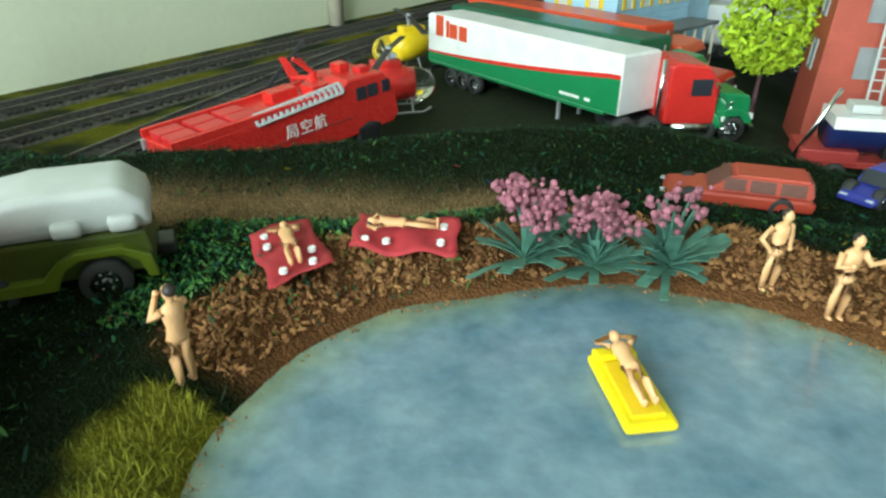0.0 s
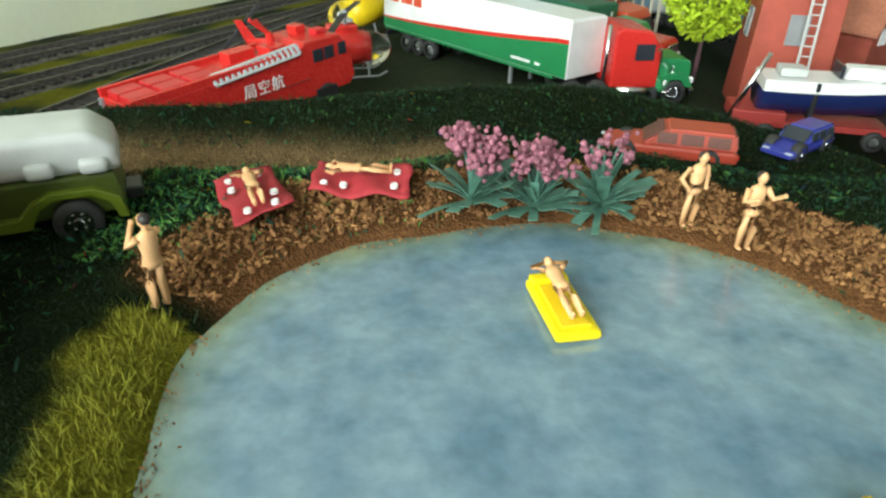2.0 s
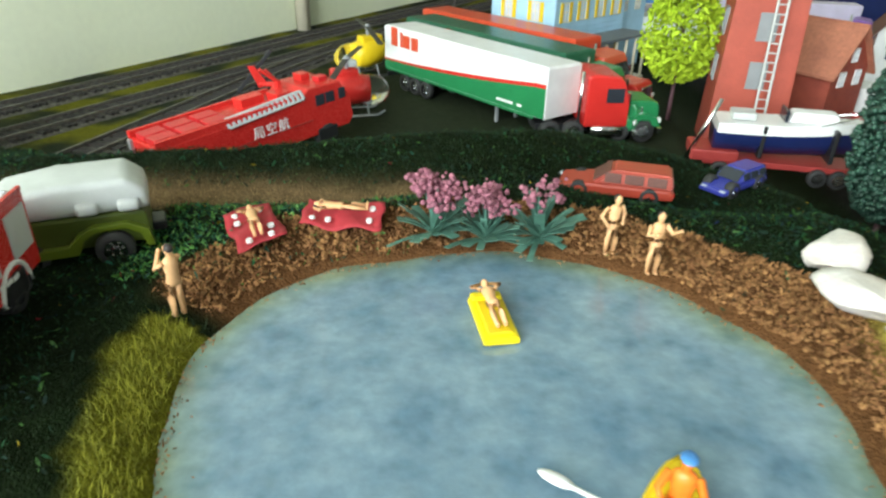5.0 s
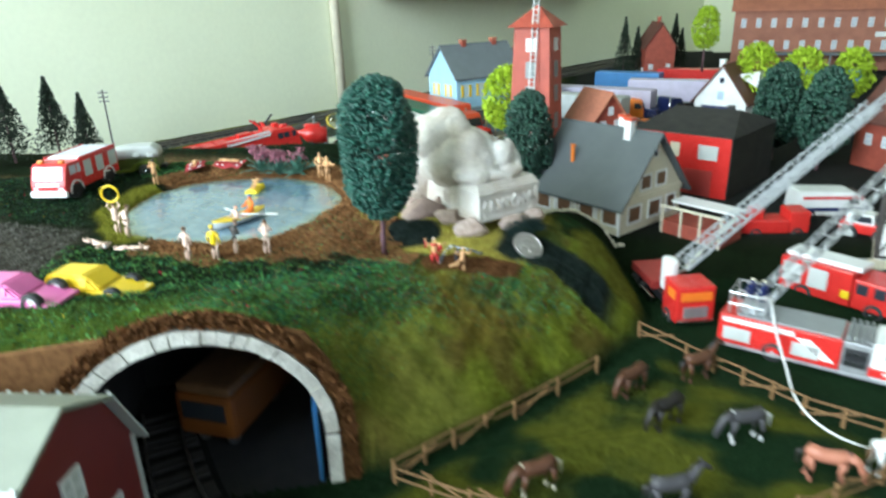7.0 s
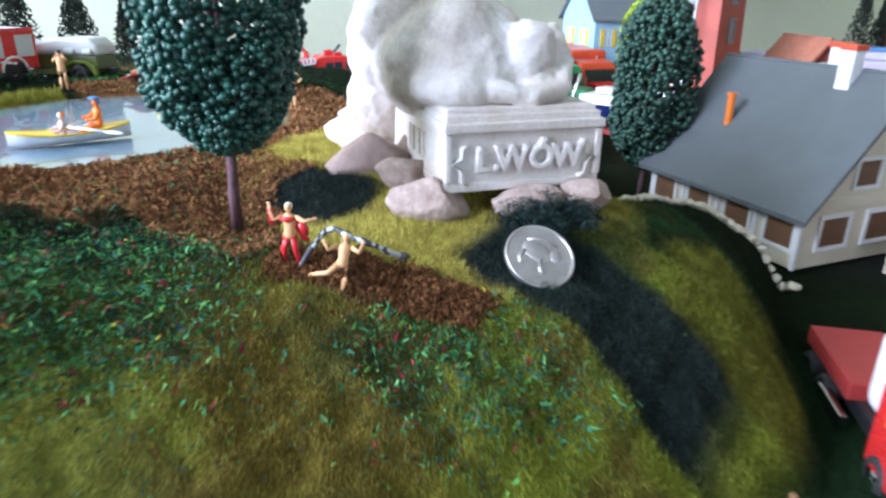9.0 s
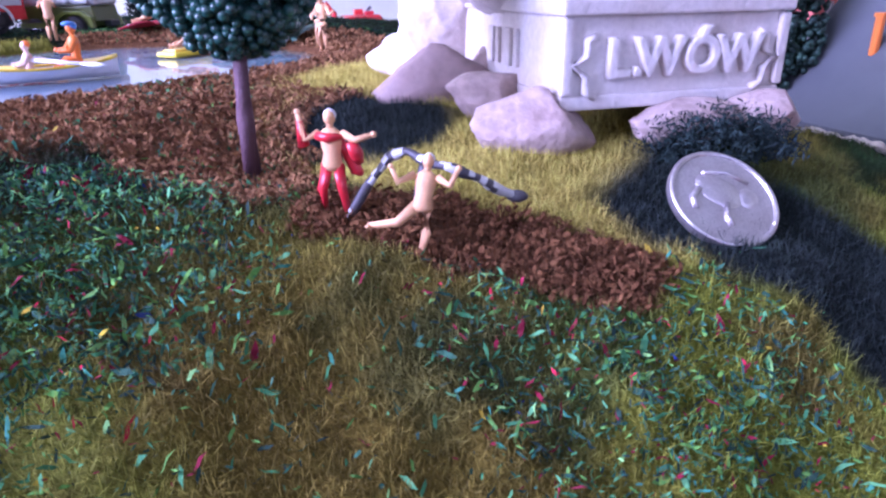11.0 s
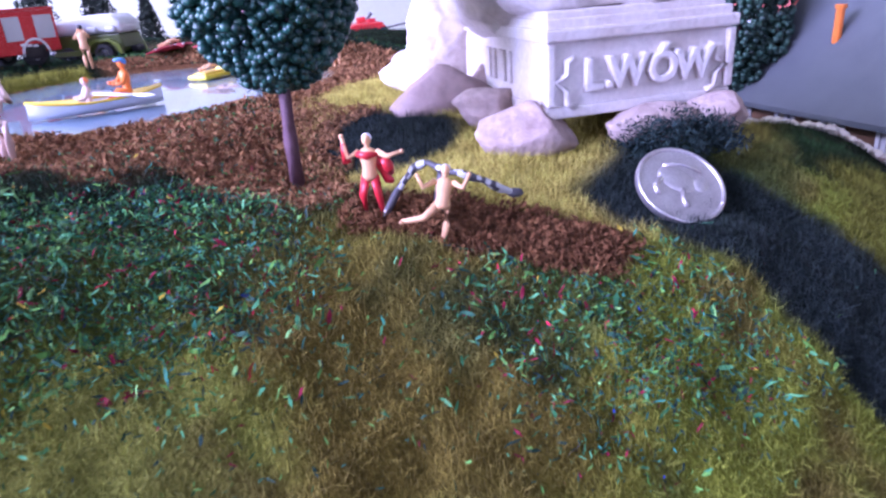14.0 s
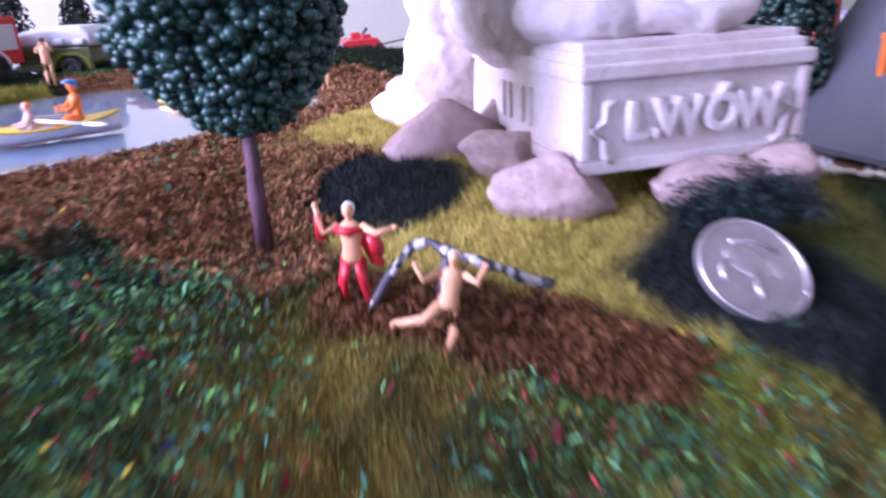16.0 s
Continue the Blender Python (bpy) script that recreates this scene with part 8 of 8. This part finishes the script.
lattice_ladder(t, (-0.012, 0, 0.024), SMALL.inverted() @ Vector((0.530, 0.250, 0.062)), 0.0060, 0.0020, "mid_grey", 22)
t = thing("ambulance", pose(0.4780, 0.2300, -0.0500, 0, 0, 8), "white ambulance with red and blue side stripes", "van", "model cars")
b = bmesh.new()
prism(b, [(-0.030, 0.0040), (0.030, 0.0040), (0.031, 0.0110), (0.022, 0.0190), (0.014, 0.0235), (-0.029, 0.0245)], -0.0115, 0.0115, 0, "y", 0.0015)
part("body", b, "white", t)
for s in (-1, 1):
    block(t, "red_stripe", (-0.002, s * 0.0116, 0.0190), (0.046, 0.0006, 0.0022), "fire_red", 0.0001)
    block(t, "blue_stripe", (-0.002, s * 0.0116, 0.0095), (0.056, 0.0006, 0.0030), "navy", 0.0001)
    block(t, "side_window", (0.014, s * 0.0116, 0.0160), (0.0080, 0.0006, 0.0045), "dark_glass", 0.0002)
block(t, "windscreen", (0.0190, 0, 0.0215), (0.0060, 0.0190, 0.0008), "dark_glass", 0.0002)
wheels(t, (-0.018, 0.0190), 0.0118, 0.0046, 0.0036)
t = thing("off_roader", pose(0.4920, 0.1830, -0.0530, 0, 0, -30), "red and white off-road vehicle with big wheels", "car", "model cars")
block(t, "body", (0, 0, 0.0105), (0.034, 0.0170, 0.0080), "fire_red", 0.0010)
block(t, "cabin", (-0.004, 0, 0.0175), (0.020, 0.0160, 0.0075), "white", 0.0010, taper=(0.85, 0.88))
for s in (-1, 1):
    block(t, "side_window", (-0.003, s * 0.0078, 0.0178), (0.0130, 0.0006, 0.0048), "dark_glass", 0.0002)
block(t, "windscreen", (0.0066, 0, 0.0178), (0.0008, 0.0125, 0.0050), "dark_glass", 0.0002)
wheels(t, (-0.010, 0.0110), 0.0105, 0.0062, 0.0042, "light_grey")

# parking place with dark asphalt strips
for i in range(6):
    b = bmesh.new()
    box(b, (0, 0, 0), (0.004, 0.060, 0.0012), 0.0003)
    tagged(part("kerb_strip", b, "cream" if i % 2 else "grey", m=pose(0.468 + i * 0.010, 0.130 + i * 0.003, hz(0.468 + i * 0.01, 0.13) + 0.0004, 0, 0, -52)), "pale painted parking strip on dark asphalt", "parking strip", "parking strips")

# ---- crowded lorries and trailers beyond the house ----
for x, y, yaw, colour, ln, lab in ((0.300, 0.660, -22, "lilac", 0.150, "pale lilac box trailer among parked lorries"), (0.420, 0.745, -12, "lilac", 0.160, "pale lilac box trailer in a row of lorries"),
                                   (0.345, 0.860, -20, "mid_blue", 0.110, "blue box trailer in a row of lorries"), (0.470, 0.900, -10, "fire_red", 0.150, "red box trailer in a row of lorries"),
                                   (0.560, 0.800, -8, "navy", 0.150, "dark blue box trailer in a row of lorries"), (0.275, 0.590, -26, "light_grey", 0.120, "pale grey box trailer behind the tower"),
                                   (0.640, 0.900, -8, "mid_blue", 0.150, "mid blue box trailer in a row of lorries"), (0.600, 1.000, -10, "dark_red", 0.150, "dark red box trailer in a row of lorries")):
    semi_trailer(pose(x, y, REAR, 0, 0, yaw), colour, lab, ln)
for x, y, yaw, cab_c, hood_c, lab in ((0.352, 0.630, -20, "orange", "navy", "orange lorry cab with dark bonnet"), (0.395, 0.640, 40, "navy", "black", "dark blue lorry cab among parked lorries"), (0.490, 0.690, -30, "purple", "purple", "purple lorry cab with silver trim"),
                                      (0.450, 0.650, 15, "dark_red", "dark_red", "dark red lorry cab among parked lorries"), (0.300, 0.545, -10, "mid_blue", "light_grey", "blue and grey lorry cab behind the tower")):
    tractor(pose(x, y, REAR, 0, 0, yaw), cab_c, hood_c, lab)
for x, y, yaw, colour, lab in ((0.400, 0.590, 20, "dark_red", "dark red car parked behind the fire station"), (0.430, 0.610, -40, "cream", "cream car among parked lorries"), (0.360, 0.575, 60, "orange", "orange car behind the brick house"), (0.520, 0.63, 10, "fire_red", "red car beyond the white house"), (0.375, 0.535, -20, "black", "black car behind the fire station")):
    car(pose(x, y, REAR + 0.0002, 0, 0, yaw), colour, lab, L=0.046, W=0.019, H=0.0145)

# low wall of pale rubble from the plinth to the hut
r = random.Random(5)
for i in range(46):
    k = i / 45
    bow = 0.012 * math.sin(math.pi * k) * 0.707
    x, y = 0.258 + 0.056 * k - bow + r.uniform(-0.001, 0.001), 0.083 + 0.056 * k + bow + r.uniform(-0.001, 0.001)
    rock(x, y, hz(x, y) + 0.0016, (r.uniform(0.0016, 0.0028), r.uniform(0.0014, 0.0022), r.uniform(0.0012, 0.0020)), r.uniform(0, 180), 60 + i, "cream", "small pale stone of a rubble edging", "edging_stone")

# ---- loose scenic cover: fibres, shredded foam, soil crumbs, pebbles ----
def spots(n, x0, x1, y0, y1):
    x, y = rng.uniform(x0, x1, n), rng.uniform(y0, y1, n)
    z = land(x, y)
    ok = (pond_r(x, y) > 1.01) & (np.abs(cliff(x, y)) > 0.003)
    return x[ok], y[ok], z[ok]


def slope_d(x, y):
    return (x - 0.212) * -0.775 + (y + 0.13) * 0.633


def fibres(name, n, area, length, width, label, keep=None, lean=0.75):
    x, y, z = spots(n, *area)
    if keep is not None:
        k = keep(x, y, z)
        x, y, z = x[k], y[k], z[k]
    c = cover(x, y, z)
    k = len(x)
    pale = rng.uniform(0.8, 2.1, k)[:, None]
    c = np.clip(c * pale + c.max(1)[:, None] * rng.uniform(0, 0.16, k)[:, None] * np.array((1.0, 1.0, 0.4)), 0.003, 0.8)
    c = c * (1 + 0.35 * bumpy(x, y, 520, 2.0) + 0.22 * bumpy(x, y, 1300, 4.0))[:, None]
    # shade between blades is painted in: roots darkened, tips lightened
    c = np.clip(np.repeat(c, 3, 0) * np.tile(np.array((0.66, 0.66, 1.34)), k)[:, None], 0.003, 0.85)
    size = np.stack([rng.uniform(0.7, 1.3, k) * width, np.ones(k), rng.uniform(0.6, 1.25, k) * length], 1)
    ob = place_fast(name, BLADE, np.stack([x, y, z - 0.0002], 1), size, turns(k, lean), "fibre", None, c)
    return tagged(ob, label, "grass", kind="stuff")


def not_bare(x, y, z):
    r = pond_r(x, y)
    bank = (r < 1.28) & ~((np.cos(np.arctan2(y - 0.049, x - 0.051) - math.radians(212)) > 0.6))
    drive = (y + 0.15 * (x - 0.02) < -0.032) & (x + 0.35 * (y + 0.06) < 0.008) & (y > -0.13)
    return ~bank & ~drive


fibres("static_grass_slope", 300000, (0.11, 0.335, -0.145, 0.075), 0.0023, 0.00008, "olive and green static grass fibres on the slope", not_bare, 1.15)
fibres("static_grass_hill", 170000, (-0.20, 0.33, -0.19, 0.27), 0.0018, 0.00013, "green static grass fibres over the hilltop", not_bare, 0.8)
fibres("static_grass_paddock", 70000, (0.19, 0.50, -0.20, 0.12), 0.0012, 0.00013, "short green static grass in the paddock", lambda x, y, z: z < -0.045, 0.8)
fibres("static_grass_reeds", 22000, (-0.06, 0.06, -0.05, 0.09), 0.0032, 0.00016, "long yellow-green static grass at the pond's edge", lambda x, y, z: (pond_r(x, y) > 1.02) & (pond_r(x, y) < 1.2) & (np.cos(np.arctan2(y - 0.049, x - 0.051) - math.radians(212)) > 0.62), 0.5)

PALETTE = np.array([(0.022, 0.100, 0.040), (0.015, 0.052, 0.032), (0.065, 0.175, 0.035), (0.050, 0.165, 0.070), (0.120, 0.260, 0.080), (0.012, 0.030, 0.022), (0.120, 0.010, 0.020), (0.360, 0.018, 0.040), (0.018, 0.030, 0.120), (0.350, 0.250, 0.020), (0.024, 0.125, 0.085)])


def flakes(name, n, area, size, odds, label, keep, lift=0.0004, gain=1.0):
    x, y, z = spots(n, *area)
    k = keep(x, y, z)
    x, y, z = x[k], y[k], z[k]
    k = len(x)
    odds = np.array(odds, float)
    c = PALETTE[rng.choice(len(PALETTE), k, p=odds / odds.sum())] * rng.uniform(0.7, 1.5, k)[:, None] * gain
    s = np.clip(np.exp(rng.normal(-0.15, 0.42, k)), 0.3, 2.2) * size
    ob = place_fast(name, SHRED, np.stack([x, y, z + lift + rng.uniform(0, 0.0009, k)], 1), np.stack([s * rng.uniform(0.6, 1.1, k), s * rng.uniform(0.22, 0.75, k), s], 1), turns(k), "fibre", None, np.clip(c, 0.004, 0.8))
    return tagged(ob, label, "scatter", kind="stuff")


def soil_d(x, y):
    on_x = np.clip(((x - 0.208) * 0.959 + (y + 0.0195) * 0.284), 0, 0.038)
    return np.hypot(x - 0.208 - on_x * 0.959, y + 0.0195 - on_x * 0.284)


def shred_zone(x, y, z):
    d = slope_d(x, y)
    blot = bumpy(x, y, 75, 9.0) + 0.5 * bumpy(x, y, 190, 2.0)
    s = (x - 0.212) * 0.633 + (y + 0.13) * 0.775 + 0.006 * bumpy(x, y, 150, 3.0)
    left = sstep(0.074, 0.056, s) * sstep(0.036, 0.054, d)
    right = sstep(0.084, 0.098, s) * sstep(0.150, 0.132, s) * sstep(0.014, 0.030, d) * sstep(0.064, 0.054, d)
    want = np.maximum(left * 0.80, right * 0.55) * sstep(0.100, 0.088, d) + 0.09 * sstep(0.02, 0.03, d)
    soil = (soil_d(x, y) < 0.008) | (np.hypot(((x - 0.205) * 0.62 + (y - 0.05) * 0.78) * 1.05, ((x - 0.205) * -0.78 + (y - 0.05) * 0.62) * 0.9) < 0.060)
    scree = (np.abs((x - 0.245) * 0.115 + (y - 0.020) * 0.993 - 0.001) < 0.017) & ((x - 0.245) * 0.993 - (y - 0.020) * 0.115 > -0.01) & (rng.random(len(x)) > 0.03)
    return (rng.random(len(x)) < want * (0.75 + 0.5 * blot)) & ~soil & ~scree & (z > -0.056)


flakes("shredded_foam_slope", 150000, (0.12, 0.31, -0.13, 0.03), 0.00080, (13, 12, 9, 6, 1.0, 11, 4.2, 0.45, 0.2, 0.25, 3.0), "shredded green foam scatter with red flecks", shred_zone, 0.0006, 1.7)


k_ = 5200
dir_ = rng.normal(size=(k_, 3))
dir_ /= np.linalg.norm(dir_, axis=1)[:, None]
dir_ *= rng.uniform(0.55, 1.0, k_)[:, None] * (1 + 0.18 * np.sin(dir_[:, :1] * 7 + dir_[:, 1:2] * 5))
at_ = np.array((0.2500, 0.0320, -0.0045)) + np.stack([dir_[:, 0] * 0.0125 - dir_[:, 1] * 0.0045, dir_[:, 0] * 0.0080 + dir_[:, 1] * 0.0065, np.abs(dir_[:, 2]) * 0.0085], 1)
tint_ = np.array((0.020, 0.038, 0.036))[None] * rng.uniform(0.4, 1.6, k_)[:, None]
tagged(place_fast("dark_brush", SHRED, at_, rng.uniform(0.0004, 0.0010, k_)[:, None] * np.array((1.0, 0.45, 1.0)), turns(k_), "fibre", None, tint_), "dark blue-green foam brush between coin and plinth", "scatter", kind="stuff")


def turf_zone(x, y, z):
    r = pond_r(x, y)
    bank = sstep(1.40, 1.30, r * (1 - 0.20 * np.clip(np.cos(np.arctan2(y - 0.049, x - 0.051) + 0.25), 0, 1) ** 2))
    drive = (y + 0.15 * (x - 0.02) < -0.028) & (x + 0.35 * (y + 0.06) < 0.012) & (y > -0.135)
    track_ = np.exp(-(((y - 0.150) - 0.10 * (x + 0.02)) / 0.009) ** 2) * sstep(0.05, 0.01, x) > 0.4
    yellow = (r < 1.22) & (np.cos(np.arctan2(y - 0.049, x - 0.051) - math.radians(212)) > 0.6)
    return (rng.random(len(x)) < ((1 - bank) * 0.9 + 0.05) * (1 - 0.6 * sstep(0.155, 0.175, y))) & ~drive & ~track_ & ~yellow & (z > -0.03) & ((x < 0.15) | (y > 0.08))


flakes("shredded_foam_turf", 62000, (-0.16, 0.20, -0.02, 0.26), 0.00085, (9, 12, 5, 2, 1.6, 12, 0.15, 0.1, 0.2, 0.35, 1.5), "dark shredded foam turf round the pond", turf_zone, 0.0004, 0.50)
flakes("shredded_foam_bright", 9000, (-0.05, 0.03, 0.09, 0.15), 0.0010, (8, 6, 14, 3, 8, 5, 0.1, 0.1, 0.1, 0.5, 1), "bright green foam tufts beside the towels", turf_zone)
flakes("shredded_foam_front", 26000, (-0.06, 0.20, -0.18, -0.05), 0.0009, (8, 4, 14, 3, 12, 2, 0.1, 0.1, 0.1, 0.5, 1), "green foam turf over the tunnel mouth", lambda x, y, z: (z > -0.03) & not_bare(x, y, z))


def crumbs(name, n, area, size, material, label, keep):
    x, y, z = spots(n, *area)
    k = keep(x, y, z)
    x, y, z = x[k], y[k], z[k]
    k = len(x)
    s = rng.uniform(0.3, 1.0, k)[:, None] * size * np.stack([rng.uniform(0.7, 1.3, k), rng.uniform(0.7, 1.3, k), rng.uniform(0.5, 1.0, k)], 1)
    ob = place_fast(name, ICO, np.stack([x, y, z + rng.uniform(-0.0002, 0.0008, k)], 1), s, turns(k), material)
    n_ = k * 2
    j = rng.integers(0, k, n_)
    bits = np.stack([x[j] + rng.normal(0, 0.0006, n_), y[j] + rng.normal(0, 0.0006, n_), z[j] + rng.uniform(0, 0.0014, n_)], 1)
    b_ = rng.uniform(0.5, 1.5, n_)[:, None] * size * np.array((1.0, 0.8, 1.0))[None]
    tagged(place_fast(name + "_bits", SHRED, bits, b_, turns(n_), material), label + ", torn bits", "soil", kind="stuff")
    return tagged(ob, label, "soil", kind="stuff")


def bank_zone(x, y, z):
    r = pond_r(x, y)
    yellow = np.cos(np.arctan2(y - 0.049, x - 0.051) - math.radians(212)) > 0.58
    k = r * (1 - 0.20 * np.clip(np.cos(np.arctan2(y - 0.049, x - 0.051) + 0.25), 0, 1) ** 2) + 0.10 * bumpy(x, y, 140, 6.0)
    moss = np.hypot(((x - 0.205) * 0.62 + (y - 0.05) * 0.78) * 1.05, ((x - 0.205) * -0.78 + (y - 0.05) * 0.62) * 0.9) < 0.061
    return (k < 1.33) & (r > 1.035) & ~yellow & ~moss


crumbs("soil_crumbs_bank", 34000, (-0.08, 0.20, -0.07, 0.16), 0.00088, "soil_foam", "brown foam soil crumbs on the pond bank", bank_zone)
crumbs("soil_crumbs_patch", 9000, (0.185, 0.27, -0.035, 0.03), 0.00070, "clump", "brown foam soil crumbs under the figures", lambda x, y, z: soil_d(x, y) + 0.003 * bumpy(x, y, 260) < 0.0078)
crumbs("soil_crumbs_tree", 15000, (0.095, 0.21, -0.04, 0.05), 0.00085, "soil_foam", "brown foam soil crumbs round the tree", lambda x, y, z: (np.minimum(np.hypot(x - 0.160, y - 0.012) - 0.006, np.hypot(x - np.clip(x, 0.115, 0.182), (y + 0.009) + 0.14 * (x - 0.15))) + 0.006 * bumpy(x, y, 200) < 0.015) & (np.hypot(x - 0.186, (y - 0.020) * 1.25) > 0.017))
crumbs("gravel_drive", 9000, (-0.14, 0.06, -0.13, -0.02), 0.00055, "ballast", "fine grey-brown gravel on the drive", lambda x, y, z: ~not_bare(x, y, z) & (pond_r(x, y) > 1.35))
crumbs("portal_brush", 9000, (0.05, 0.21, -0.20, -0.12), 0.0008, "clump", "brown brush over the tunnel arch", lambda x, y, z: (cliff(x, y) > 0.003) & (cliff(x, y) < 0.010) & (z > 0.004))
# brush along the outside of the arch
k_ = 6500
ang_ = rng.uniform(0.0, math.pi, k_)
rad_ = PW / 2 + rng.uniform(0.0060, 0.0125, k_)
leg_ = rng.random(k_) < 0.28
px_ = np.where(leg_, PW / 2 - rad_, PW / 2 - rad_ * np.cos(ang_))
pz_ = np.where(leg_, rng.uniform(-0.072, -0.036, k_), -0.036 + rad_ * np.sin(ang_))
at_ = np.array([PM @ Vector((a, c, z)) for a, c, z in zip(px_, rng.uniform(-0.001, 0.0022, k_), pz_)])
tagged(place_fast("arch_brush", SHRED, at_, rng.uniform(0.0008, 0.0020, k_), turns(k_), "clump"), "brown foam brush round the tunnel stones", "scatter", kind="stuff")
# bits of soil and leaf floating along the shore
k_ = 900
a_ = rng.uniform(0, 2 * math.pi, k_)
far_ = 1 - np.abs(rng.normal(0, 0.025, k_))
ex_, ey_ = np.cos(a_), np.sin(a_)
r_ = far_ / pond_r(0.0495 + 0.0715 * ex_, 0.049 + 0.0755 * ey_)
at_ = np.stack([0.0495 + 0.0715 * ex_ * r_, 0.049 + 0.0755 * ey_ * r_, np.full(k_, 0.0002)], 1)
tagged(place_fast("shore_litter", SHRED, at_, rng.uniform(0.0002, 0.0007, k_), turns(k_), "soil_foam"), "brown litter floating along the pond's shore", "scatter", kind="stuff")
